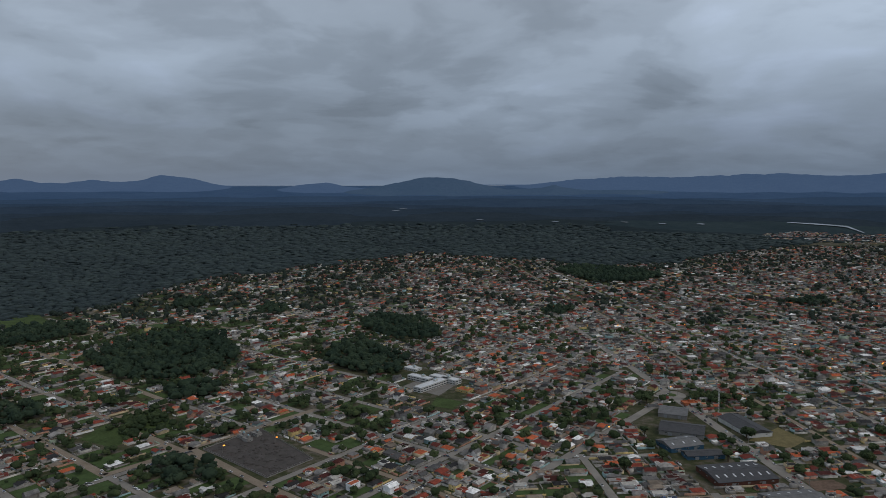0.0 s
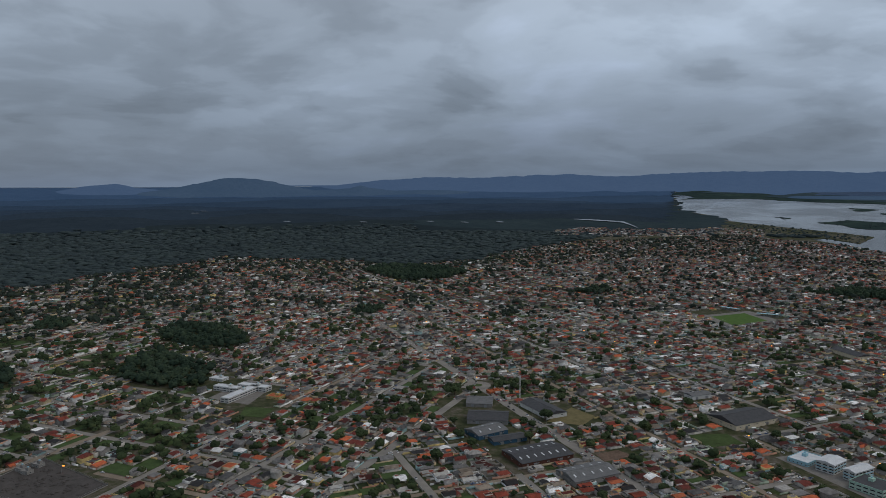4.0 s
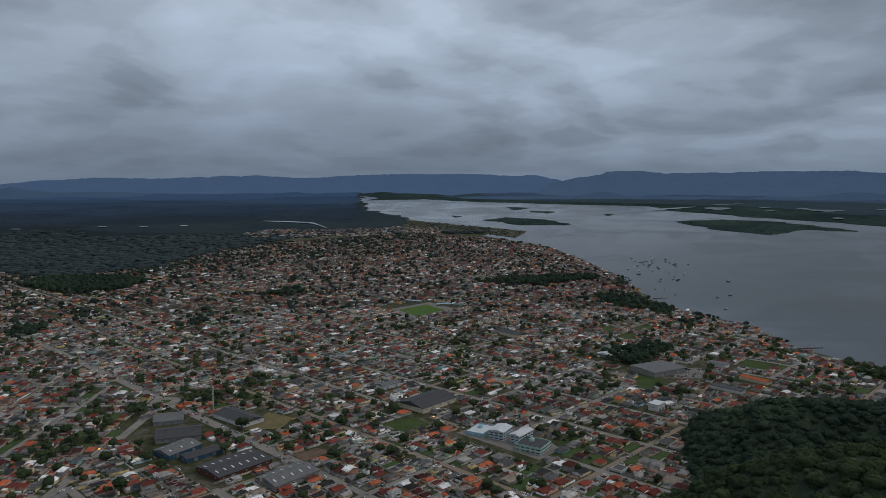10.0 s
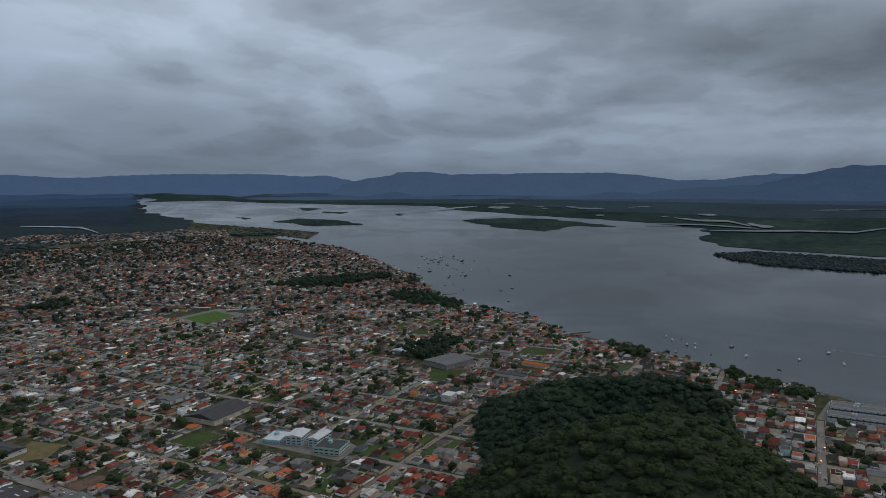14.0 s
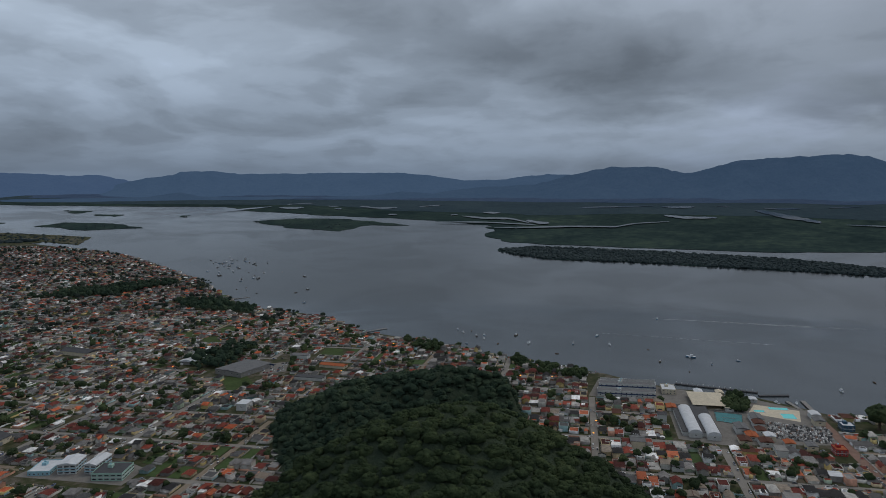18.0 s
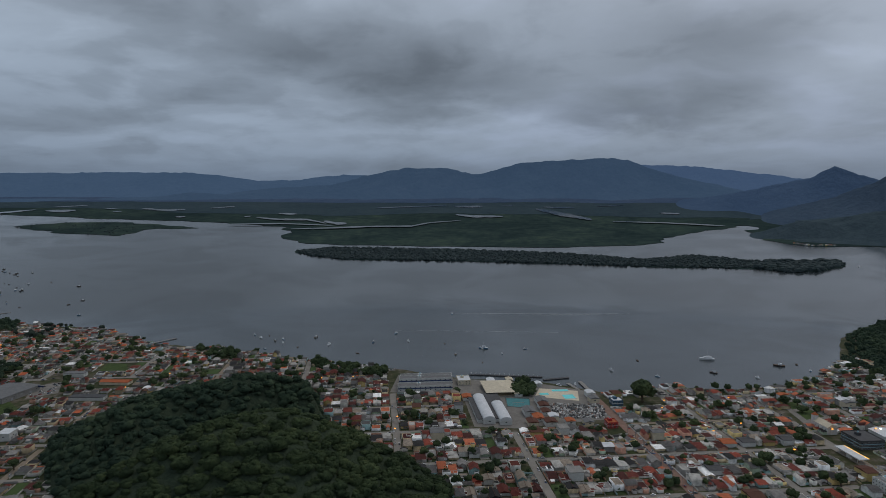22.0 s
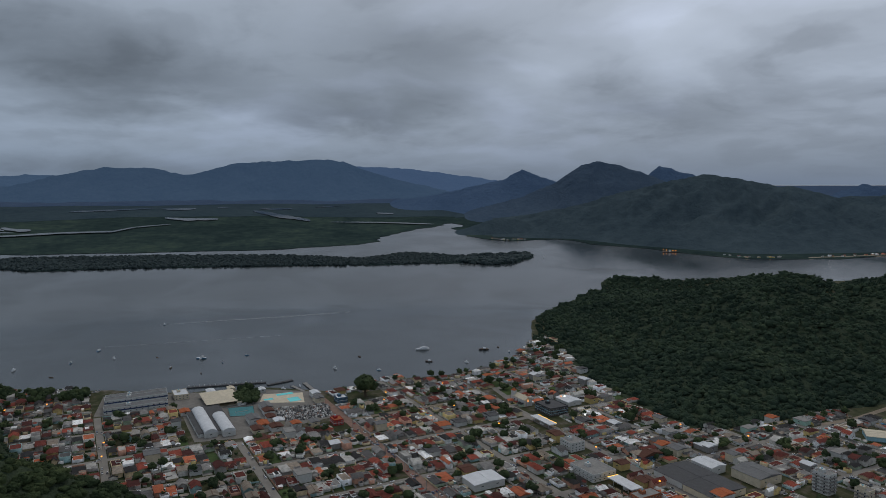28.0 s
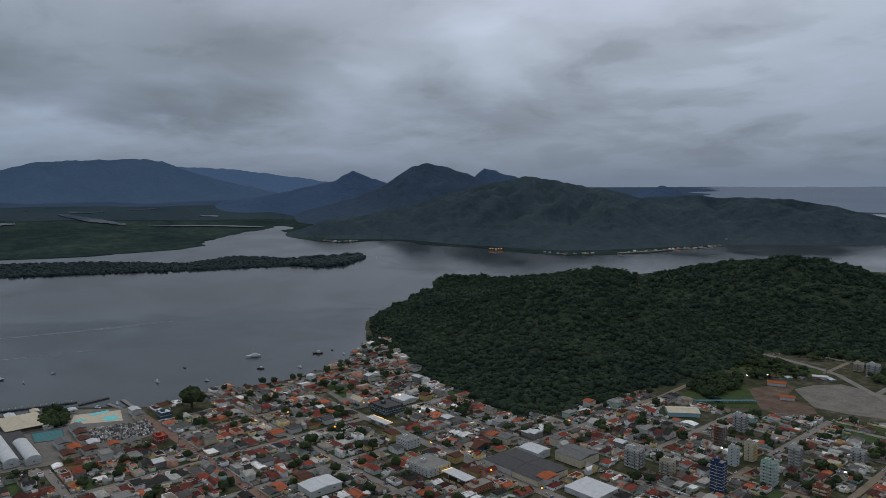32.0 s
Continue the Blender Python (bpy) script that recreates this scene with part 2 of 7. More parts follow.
def weathered(stops, joined, rough=0.85, line=0.0):
    """Colours chosen piece by piece, with stains, streaks and relief."""
    def build(n):
        if joined:
            r = n.add("ShaderNodeNewGeometry").outputs["Random Per Island"]
        else:
            r = n.add("ShaderNodeObjectInfo").outputs["Random"]
        p = world_pos(n)
        a = n.noise(p, 0.25, 4, 0.6)
        b = n.noise(p, 2.5, 3, 0.65)
        col = n.ramp(r, stops, "CONSTANT")
        col = n.mix(0.75, col, n.ramp(n.noise(p, 0.008, 4, 0.6), [(0.34, 0.75), (0.5, 1.14), (0.66, 1.5)]), "MULTIPLY")
        col = n.mix(0.8, col, n.ramp(a, [(0.30, 0.62), (0.52, 1.05), (0.72, 1.4)]), "MULTIPLY")
        col = n.mix(0.5, col, n.ramp(b, [(0.30, 0.6), (0.70, 1.35)]), "MULTIPLY")
        principled(n, col, rough, b, 0.5, 0.12, spec=0.12 if rough > 0.5 else 0.5)
    return build


def plain(color, rough=0.8, vary=0.5, scale=0.5, metal=0.0):
    def build(n):
        p = world_pos(n)
        a = n.noise(p, scale, 4, 0.6)
        b = n.noise(p, scale * 8, 3, 0.6)
        f = n.math("ADD", n.math("MULTIPLY", a, 0.6), n.math("MULTIPLY", b, 0.4))
        col = n.mix(vary, color, n.ramp(f, [(0.32, 0.5), (0.68, 1.45)]), "MULTIPLY")
        principled(n, col, rough, b, 0.25, 0.08, metal=metal, spec=0.12 if rough >= 0.85 else 0.3 if rough > 0.55 else 0.5)
    return build


def glowing(color, power):
    def build(n):
        e = n.add("ShaderNodeEmission", [(0, (*color, 1)), (1, power)])
        n.add("ShaderNodeOutputMaterial", [(0, e.outputs[0])])
    return build


M = {}
for key, fn in {
    "ground": mat_ground, "wild": mat_wild, "forest_floor": mat_forest_floor, "canopy": mat_canopy((0.020, 0.031, 0.018), (0.034, 0.050, 0.025), (0.054, 0.074, 0.034), (0.096, 0.112, 0.048)),
    # canopy again in darker tones, with the back slope's shade put into the colour
    "shaded_canopy": mat_canopy((0.015, 0.027, 0.020), (0.025, 0.041, 0.028), (0.040, 0.060, 0.037), (0.068, 0.090, 0.050)), "water": mat_water,
    "road": mat_road, "dirt": mat_dirt,
    "range": mat_mountain((0.040, 0.060, 0.073), (0.074, 0.100, 0.112)),
    # distant ranges: haze painted as blue base colour, the last three also glow
    "hazy_dome": mat_mountain((0.048, 0.074, 0.112), (0.076, 0.106, 0.144)),
    "hazy_peak": mat_mountain((0.058, 0.096, 0.162), (0.078, 0.120, 0.19)),
    "hazy_mid": mat_mountain((0.020, 0.032, 0.046), (0.036, 0.050, 0.066), 0.31, (0.08, 0.145, 0.26)),
    "hazy_bay": mat_mountain((0.020, 0.034, 0.050), (0.034, 0.050, 0.070), 0.32, (0.10, 0.175, 0.31)),
    "hazy_far": mat_mountain((0.020, 0.034, 0.055), (0.032, 0.048, 0.070), 0.28, (0.13, 0.22, 0.41)),
    "plain_canopy": mat_far_canopy, "far_trees": mat_mountain((0.028, 0.038, 0.033), (0.048, 0.062, 0.047)),
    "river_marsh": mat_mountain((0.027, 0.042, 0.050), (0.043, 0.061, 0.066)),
    # plains farther inland get bluer, paler colours in place of haze
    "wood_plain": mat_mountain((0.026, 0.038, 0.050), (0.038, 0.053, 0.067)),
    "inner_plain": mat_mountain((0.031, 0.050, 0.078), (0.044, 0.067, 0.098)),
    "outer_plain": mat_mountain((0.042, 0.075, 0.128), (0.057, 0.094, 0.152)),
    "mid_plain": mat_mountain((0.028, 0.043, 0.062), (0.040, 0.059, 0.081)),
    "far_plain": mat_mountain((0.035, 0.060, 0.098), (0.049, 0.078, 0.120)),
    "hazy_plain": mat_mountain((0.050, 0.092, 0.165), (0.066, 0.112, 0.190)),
    # both marsh tones have the blue of haze mixed into their green
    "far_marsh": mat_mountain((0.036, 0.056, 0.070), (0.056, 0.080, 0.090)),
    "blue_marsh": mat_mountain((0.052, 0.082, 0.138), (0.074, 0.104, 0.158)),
    "far_forest": mat_mountain((0.022, 0.032, 0.037), (0.036, 0.049, 0.054)),
    "roof_joined": weathered(ROOFS, True), "wall_joined": weathered(WALLS, True),
    "inland_roof": weathered(INLAND_ROOFS, True), "inland_wall": weathered(INLAND_WALLS, True),
    "roof": weathered(ROOFS, False), "wall": weathered(WALLS, False),
    "grass": plain((0.055, 0.085, 0.030), 0.95, 0.6, 0.15), "sand": plain((0.30, 0.25, 0.19), 0.95, 0.5, 0.1),
    "bark": plain((0.09, 0.07, 0.05), 0.95, 0.5, 2.0),
}.items():
    M[key] = material(key, fn)

# ---- water and land ----
def build_water():
    rings = [60 + 130 * i for i in range(12)] + [1600 + 110 * i for i in range(29)]
    n = 240
    verts = [(0, 0, 0)]
    for d in rings:
        for i in range(n):
            a = 2 * math.pi * i / n
            verts.append((d * math.sin(a), d * math.cos(a), bowl(min(d, 4775))))
    faces = [(0, 1 + (i + 1) % n, 1 + i) for i in range(n)]
    for k in range(len(rings) - 1):
        b0, b1 = 1 + k * n, 1 + (k + 1) * n
        for i in range(n):
            j = (i + 1) % n
            faces.append((b0 + i, b0 + j, b1 + j, b1 + i))
    ob = mesh_object("water", verts, faces, [M["water"]], smooth=True)
    tagged(ob, "calm grey bay water reflecting the overcast sky", "water", kind="structure")


build_water()
from mathutils.geometry import delaunay_2d_cdt


def smooth_line(pts, step, seed, jitter=0.0, closed=True):
    """A shore line through plan points, with small irregular bays."""
    out = []
    n = len(pts)
    for i in range(n if closed else n - 1):
        (x0, y0), (x1, y1) = pts[i], pts[(i + 1) % n]
        length = math.hypot(x1 - x0, y1 - y0)
        st = step * max(1.0, math.hypot(x0, y0) / 900)
        k = max(1, min(60, int(length / st)))
        for j in range(k):
            f = j / k
            x, y = x0 + (x1 - x0) * f, y0 + (y1 - y0) * f
            if j and jitter:
                w = noise.noise(Vector((x / (st * 2.3), y / (st * 2.3), seed)))
                x += -(y1 - y0) / length * w * jitter * st
                y += (x1 - x0) / length * w * jitter * st
            out.append((x, y))
    return out


def land(name, pts, mat, label, category, lift=1.2, step=14.0, jitter=0.6, seed=0.0, fill=True):
    """A sheet of land with a bank down into the water. pts: bearing and distance."""
    line = smooth_line([polar(a, r) for a, r in pts], step, seed, jitter)
    poly = [Vector(place(x, y)[:2]) for x, y in line]
    xs, ys = [p.x for p in poly], [p.y for p in poly]
    pts2 = list(poly)
    if fill:
        flat = [(p.x, p.y) for p in poly]
        d = 1590.0
        while d < 4770:
            k = 200
            for i in range(k):
                a = 2 * math.pi * i / k
                x, y = d * math.sin(a), d * math.cos(a)
                if min(xs) < x < max(xs) and min(ys) < y < max(ys) and inside(x, y, flat):
                    pts2.append(Vector((x, y)))
            d += 130
    n = len(poly)
    v, e, f, _, _, _ = delaunay_2d_cdt(pts2, [(i, (i + 1) % n) for i in range(n)], [list(range(n))], 1, 1e-4)
    up = [(p.x, p.y, bowl(min(math.hypot(p.x, p.y), 4778)) + lift) for p in v]
    faces = [tuple(t) for t in f]
    base = len(up)
    up += [(p.x, p.y, bowl(min(math.hypot(p.x, p.y), 4778)) - 3.0) for p in poly]
    up += [(p.x, p.y, bowl(min(math.hypot(p.x, p.y), 4778)) + lift) for p in poly]
    for i in range(n):
        j = (i + 1) % n
        faces.append((base + i, base + j, base + n + j, base + n + i))
    ob = mesh_object(name, up, faces, [mat])
    return tagged(ob, label, category, kind="structure")


WOOD_EDGE = [(-60, 1050), (-33, 1120), (-28.6, 1150), (-23.8, 1250), (-20, 1470), (-13, 1570), (-9, 1660), (-3.8, 1900), (2, 1890), (8, 1790), (12.5, 1640), (15, 1700), (18.4, 1800), (24, 2250), (28, 2600), (32, 2720), (36, 2800), (40, 2820), (44, 2800), (50, 2400)]
SHORE = [
    (33.4, 8700), (33.9, 5400), (36.0, 4500), (37.6, 3825), (40.5, 3450), (42.5, 3260), (44.8, 3080), (46.8, 2900), (46.0, 2560), (43.8, 2760),
    (42.9, 2690), (45.5, 2420), (47.8, 2228), (49.7, 2020), (52.0, 1720), (52.9, 1610), (54.4, 1480), (55.6, 1298), (57.4, 1142), (60.5, 1080),
    (63.8, 1025), (66.9, 905), (70.8, 857), (74.9, 807), (78.8, 769), (81.0, 740), (85.2, 719), (88.6, 692), (91.9, 675), (97.5, 672), (102.6, 646),
    (107.5, 680), (114.3, 698), (117.9, 762), (119.3, 850), (119.2, 980), (120.3, 1040), (121.9, 1060), (124.2, 1150), (125.0, 1330), (125.4, 1392), (127.0, 1425), (129.2, 1440), (133.0, 1500),
    (139.0, 1580), (141.0, 1560), (144.0, 1640), (150.0, 1750), (158.0, 1800), (170.0, 1900),
]
land("ground", SHORE + [(200, 2600), (240, 6000), (280, 20000), (325, 60000), (0, 60000), (33, 60000)], M["ground"], "flat town ground of grass, soil and paving", "ground", step=13.0, jitter=0.35)
NORTH = [
    (34.0, 8955), (38.6, 9638), (42.5, 8127), (50.6, 6930), (56.5, 6480), (58.3, 5324), (62.4, 4714), (65.9, 4253), (69.3, 4022), (72.6, 3721),
    (76.9, 3287), (77.4, 3020), (76.8, 2566), (78.6, 2323), (83.4, 2228), (89.7, 2166), (98.0, 2134), (103.4, 2230), (106.0, 2331), (106.8, 2585),
    (108.6, 2842), (111.5, 3250), (111.9, 3420), (112.7, 3480), (113.6, 3343), (113.1, 2842), (115.4, 2470), (117.2, 2382), (121.2, 2483), (125.3, 2238),
    (129.5, 2101), (135.3, 1950), (139.7, 2012), (146.0, 2264), (147.6, 2512), (152.8, 2614), (157.6, 2789), (162.0, 3000),
]
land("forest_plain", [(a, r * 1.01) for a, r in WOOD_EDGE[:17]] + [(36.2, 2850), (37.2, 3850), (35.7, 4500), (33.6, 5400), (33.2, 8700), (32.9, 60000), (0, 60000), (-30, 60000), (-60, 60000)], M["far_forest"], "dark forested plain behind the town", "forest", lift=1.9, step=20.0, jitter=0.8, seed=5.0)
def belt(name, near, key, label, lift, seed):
    """A belt of the inland plain from a wavy front out to the mountains, its colour standing in for haze."""
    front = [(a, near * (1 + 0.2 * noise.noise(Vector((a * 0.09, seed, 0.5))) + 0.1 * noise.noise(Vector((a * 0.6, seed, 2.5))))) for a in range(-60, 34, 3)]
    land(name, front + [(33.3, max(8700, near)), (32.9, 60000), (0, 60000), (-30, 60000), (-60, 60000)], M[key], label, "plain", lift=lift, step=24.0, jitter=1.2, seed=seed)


land("river_marsh", [(12, 3450), (16, 3100), (20, 2980), (26, 2900), (32, 2870), (36.4, 2890), (37.4, 3825), (35.8, 4500), (33.7, 5400), (33.3, 8700), (28, 6500), (20, 4700), (14, 4000)], M["river_marsh"], "flat dark green marsh beside the river", "marsh", lift=2.1, step=22.0, jitter=1.2, seed=11.0)
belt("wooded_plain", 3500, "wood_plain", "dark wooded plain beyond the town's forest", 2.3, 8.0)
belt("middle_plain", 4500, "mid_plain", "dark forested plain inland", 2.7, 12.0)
belt("inner_plain", 5500, "inner_plain", "wooded plain inland, coloured bluish for haze", 2.9, 13.0)
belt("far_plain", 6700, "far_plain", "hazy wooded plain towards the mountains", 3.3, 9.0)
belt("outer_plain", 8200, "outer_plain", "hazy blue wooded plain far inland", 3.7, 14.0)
belt("hazy_plain", 10400, "hazy_plain", "plain at the mountains' feet, coloured pale blue for haze", 4.2, 10.0)
MARSH_BACK = [(149.0, 9000), (148.6, 22000), (146.0, 60000), (90.0, 60000), (34.0, 60000)]
land("marsh_plain", NORTH + [(160.0, 3600), (153.0, 4600)] + MARSH_BACK, M["wild"], "marshy green mangrove plain across the bay", "plain", step=22.0, jitter=0.8, seed=3.0)
land("back_marsh", [(41.0, 9900), (46, 8600), (52, 7600), (58, 7000), (63, 6600), (66, 6000), (70, 5000), (76, 4700), (82, 4300), (88, 4600), (94, 4500), (100, 4400), (106, 4100), (111, 4200), (113, 4000), (116, 4300), (122, 5200), (128, 7000), (148, 9500)] + MARSH_BACK[1:], M["far_marsh"], "dim marsh below the mountains, tinted blue for haze", "plain", lift=1.9, step=22.0, jitter=1.3, seed=4.0)
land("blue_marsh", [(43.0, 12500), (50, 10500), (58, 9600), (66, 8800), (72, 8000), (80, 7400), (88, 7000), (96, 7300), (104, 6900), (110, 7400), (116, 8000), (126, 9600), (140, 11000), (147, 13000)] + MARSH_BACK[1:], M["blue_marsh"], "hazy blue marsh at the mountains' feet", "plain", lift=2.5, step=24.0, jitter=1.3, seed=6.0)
# matte sheet over the water; haze and reflected sky are put into its colour
M["open_sea"] = material("open_sea", mat_mountain((0.20, 0.245, 0.31), (0.23, 0.275, 0.34)))
land("open_sea", [(146.5, 8200), (152, 6000), (160, 5200), (172, 5600), (174, 60000), (160, 60000), (146.2, 60000)], M["open_sea"], "dull open sea beyond the ridge", "sea", lift=3.4, step=26.0, seed=2.0)
ISLES = {
    "long_island": [(77.7, 2060), (79.0, 1917), (81.6, 1808), (91.1, 1746), (105.6, 1680), (113.7, 1716), (115.7, 1669), (117.6, 1713), (119.3, 1871), (118.9, 1964), (114.0, 1874), (109.1, 1976), (105.6, 1834), (98.9, 1959), (89.7, 2054), (80.8, 2154)],
    "mangrove_island": [(43.3, 3845), (45.1, 4148), (48.3, 3906), (50.3, 3439), (46.5, 3373)],
    "marsh_island": [(58.3, 3804), (61.5, 4073), (65.0, 3968), (70.5, 3297), (67.6, 3346), (66.3, 3160), (65.0, 2921), (61.5, 3164)],
    "islet": [(40.5, 4386), (41.6, 4285), (41.1, 4148)],
    "wooded_islet": [(45.2, 6168), (47.0, 5826), (46.0, 5448)],
    "low_islet": [(47.2, 5191), (49.1, 5052), (48.3, 4761)],
    "small_islet": [(53.1, 4713), (53.7, 4710), (53.3, 4448)],
    "reed_islet": [(76.9, 3167), (79.7, 3082), (79.5, 2910), (77.1, 3024)],
}
for nm, pts in ISLES.items():
    land(nm, pts, M["wild"], "low mangrove island in the grey bay", "island", step=18.0, jitter=0.8, seed=7.0, fill=False)


# ---- hills and mountains ----
def profile(rows, az, d):
    """Height over the level ground: rows of bearing, foot, crest, crest angle, back foot (drawn distances)."""
    if az < rows[0][0] or az > rows[-1][0]:
        return 0.0
    foot, crest, ang, back = (interp(az, rows, c) for c in (1, 2, 3, 4))
    top = H + crest * math.tan(radians(ang)) - bowl(crest)
    if d <= foot or d >= back or top <= 0:
        return 0.0
    f = (d - foot) / (crest - foot) if d < crest else (back - d) / (back - crest)
    return top * (f * f * (3 - 2 * f) * 0.55 + 0.45 * f)


def mountain(name, rows, mat, label, step=0.3, rings=26, rough=0.18, seed=0.0, scale=320.0, category="mountain", crags=0.45, ragged_foot=0.4):
    a0, a1 = rows[0][0], rows[-1][0]
    na = max(8, int((a1 - a0) / step))
    verts, faces = [], []
    for i in range(na + 1):
        az = a0 + (a1 - a0) * i / na
        foot, crest, back = (interp(az, rows, c) for c in (1, 2, 4))
        foot += (crest - foot) * ragged_foot * (noise.noise(Vector((az * 0.16, seed, 7.0))) + 0.5 * noise.noise(Vector((az * 0.55, seed, 8.0))))
        top = H + crest * math.tan(radians(interp(az, rows, 3))) - bowl(crest)
        for j in range(rings + 1):
            f = j / rings
            d = foot + (crest - foot) * f / 0.75 if f < 0.75 else crest + (back - crest) * (f - 0.75) / 0.25
            x, y = polar(az, d)
            g = max(0.0, min(1.0, (d - foot) / (crest - foot) if d < crest else (back - d) / (back - crest)))
            h = max(0.0, top) * (g * g * (3 - 2 * g) * 0.55 + 0.45 * g)
            ragged = noise.noise(Vector((az * 0.8, seed, 0.2))) * 0.6 + noise.noise(Vector((az * 2.1, seed, 1.2))) * 0.4 + (0.3 - abs(noise.noise(Vector((az * 1.3, seed, 4.2))))) * 0.7 + noise.noise(Vector((az * 4.6, seed, 2.2))) * 0.3
            h += min(h, 60.0) * 0.34 * crags * ragged
            q = Vector((x / scale, y / scale, seed))
            cut = abs(noise.noise(q)) + 0.5 * abs(noise.noise(q * 2.3)) + 0.25 * abs(noise.noise(q * 5.1))
            edge = 1.0 - abs(f - 0.4) / 0.6
            h *= 1 - rough * 2.2 * cut * max(0.0, edge) * (1.0 if f < 0.72 else 0.2)
            h += noise.noise(q * 7.0) * 0.012 * h
            verts.append((x, y, bowl(min(d, 4775)) + h - 1.0))
    for i in range(na):
        for j in range(rings):
            k = i * (rings + 1) + j
            faces.append((k, k + rings + 1, k + rings + 2, k + 1))
    ob = mesh_object(name, verts, faces, [mat], smooth=True)
    return tagged(ob, label, category, kind="structure")


def rows_of(line, foot, crest, back):
    return [(a, foot, crest, e, back) for a, e in line]


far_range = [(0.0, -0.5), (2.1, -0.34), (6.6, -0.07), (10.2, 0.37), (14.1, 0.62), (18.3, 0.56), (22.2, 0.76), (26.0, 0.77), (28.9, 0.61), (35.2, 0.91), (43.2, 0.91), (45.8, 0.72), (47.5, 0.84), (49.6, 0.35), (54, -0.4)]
mountain("far_range", rows_of(far_range, 4150, 4600, 4760), M["hazy_far"], "distant hazy blue mountain range under cloud", seed=1)
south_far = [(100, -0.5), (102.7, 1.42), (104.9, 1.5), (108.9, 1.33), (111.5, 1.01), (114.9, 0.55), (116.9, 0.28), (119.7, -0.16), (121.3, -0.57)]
mountain("far_ridge", rows_of(south_far, 4100, 4450, 4650), M["hazy_far"], "distant pale ridge, blue with haze, behind the mountain", seed=2)
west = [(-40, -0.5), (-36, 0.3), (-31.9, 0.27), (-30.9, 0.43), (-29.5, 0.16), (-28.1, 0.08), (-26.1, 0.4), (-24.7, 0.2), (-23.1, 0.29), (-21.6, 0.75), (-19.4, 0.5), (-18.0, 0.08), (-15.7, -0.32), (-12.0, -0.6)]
mountain("west_range", rows_of(west, 4200, 4550, 4700), M["hazy_far"], "distant haze-blue mountains on the plain's edge", seed=3)
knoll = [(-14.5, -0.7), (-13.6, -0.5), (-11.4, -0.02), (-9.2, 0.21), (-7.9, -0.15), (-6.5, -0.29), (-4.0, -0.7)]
mountain("blue_knoll", rows_of(knoll, 4120, 4350, 4500), M["hazy_far"], "distant haze-blue wooded knoll", seed=4)
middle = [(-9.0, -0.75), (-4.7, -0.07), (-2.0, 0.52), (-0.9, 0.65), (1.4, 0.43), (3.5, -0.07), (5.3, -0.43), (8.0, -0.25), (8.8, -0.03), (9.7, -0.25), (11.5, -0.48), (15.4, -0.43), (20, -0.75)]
mountain("plain_mountain", rows_of(middle, 3950, 4200, 4380), M["hazy_mid"], "wooded mountain standing on the plain, blue-grey with haze", seed=5)
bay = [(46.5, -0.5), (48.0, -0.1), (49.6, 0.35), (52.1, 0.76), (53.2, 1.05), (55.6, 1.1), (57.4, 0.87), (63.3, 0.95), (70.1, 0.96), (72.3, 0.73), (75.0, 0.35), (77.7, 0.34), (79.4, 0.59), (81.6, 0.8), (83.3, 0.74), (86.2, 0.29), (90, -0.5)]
mountain("bay_range", rows_of(bay, 4000, 4450, 4700), M["hazy_bay"], "cloud-topped range behind the bay, dark blue with haze", seed=6)
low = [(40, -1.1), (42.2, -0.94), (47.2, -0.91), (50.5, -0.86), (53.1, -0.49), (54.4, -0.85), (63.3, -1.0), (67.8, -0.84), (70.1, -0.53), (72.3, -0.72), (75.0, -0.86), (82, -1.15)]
mountain("shore_hills", rows_of(low, 3800, 3920, 4040), M["hazy_mid"], "low wooded hills along the far shore", seed=7)
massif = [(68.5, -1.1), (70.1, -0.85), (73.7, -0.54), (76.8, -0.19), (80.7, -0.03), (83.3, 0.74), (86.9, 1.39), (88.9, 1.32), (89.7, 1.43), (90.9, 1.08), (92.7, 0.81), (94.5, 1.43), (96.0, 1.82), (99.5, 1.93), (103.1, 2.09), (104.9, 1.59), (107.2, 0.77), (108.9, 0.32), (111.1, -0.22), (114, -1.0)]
mountain("great_massif", rows_of(massif, 3800, 4120, 4420), M["hazy_mid"], "large massif, dark blue with haze, its top in cloud", seed=8, rings=34, rough=0.25)
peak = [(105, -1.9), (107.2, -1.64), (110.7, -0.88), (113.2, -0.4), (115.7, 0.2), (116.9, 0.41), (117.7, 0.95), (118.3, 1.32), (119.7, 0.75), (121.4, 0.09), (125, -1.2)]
mountain("pointed_mountain", rows_of(peak, 3250, 3600, 3900), M["hazy_peak"], "dark pointed mountain covered with forest", seed=9)
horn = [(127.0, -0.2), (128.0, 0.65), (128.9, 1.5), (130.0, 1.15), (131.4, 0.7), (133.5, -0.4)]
mountain("horn_peak", rows_of(horn, 3400, 3620, 3820), M["hazy_peak"], "dark horn-shaped peak behind the ridge", seed=10)
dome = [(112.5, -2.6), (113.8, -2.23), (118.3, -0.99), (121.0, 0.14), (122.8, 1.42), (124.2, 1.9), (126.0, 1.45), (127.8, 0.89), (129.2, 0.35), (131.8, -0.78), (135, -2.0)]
mountain("dome_mountain", rows_of(dome, 2850, 3220, 3550), M["hazy_dome"], "steep dark forested dome mountain", seed=11, rings=32, rough=0.22)
cape = [(116.0, -2.95), (122.4, -1.68), (126.5, -0.46), (129.2, 0.26), (131.8, 0.74), (132.8, 0.82), (135.3, 0.36), (137.2, -0.09), (138.3, -0.13), (140.9, -0.88), (145.1, -0.7), (147.8, -0.9), (151.6, -0.92), (154.2, -1.39), (157.5, -2.23), (163, -3.4)]
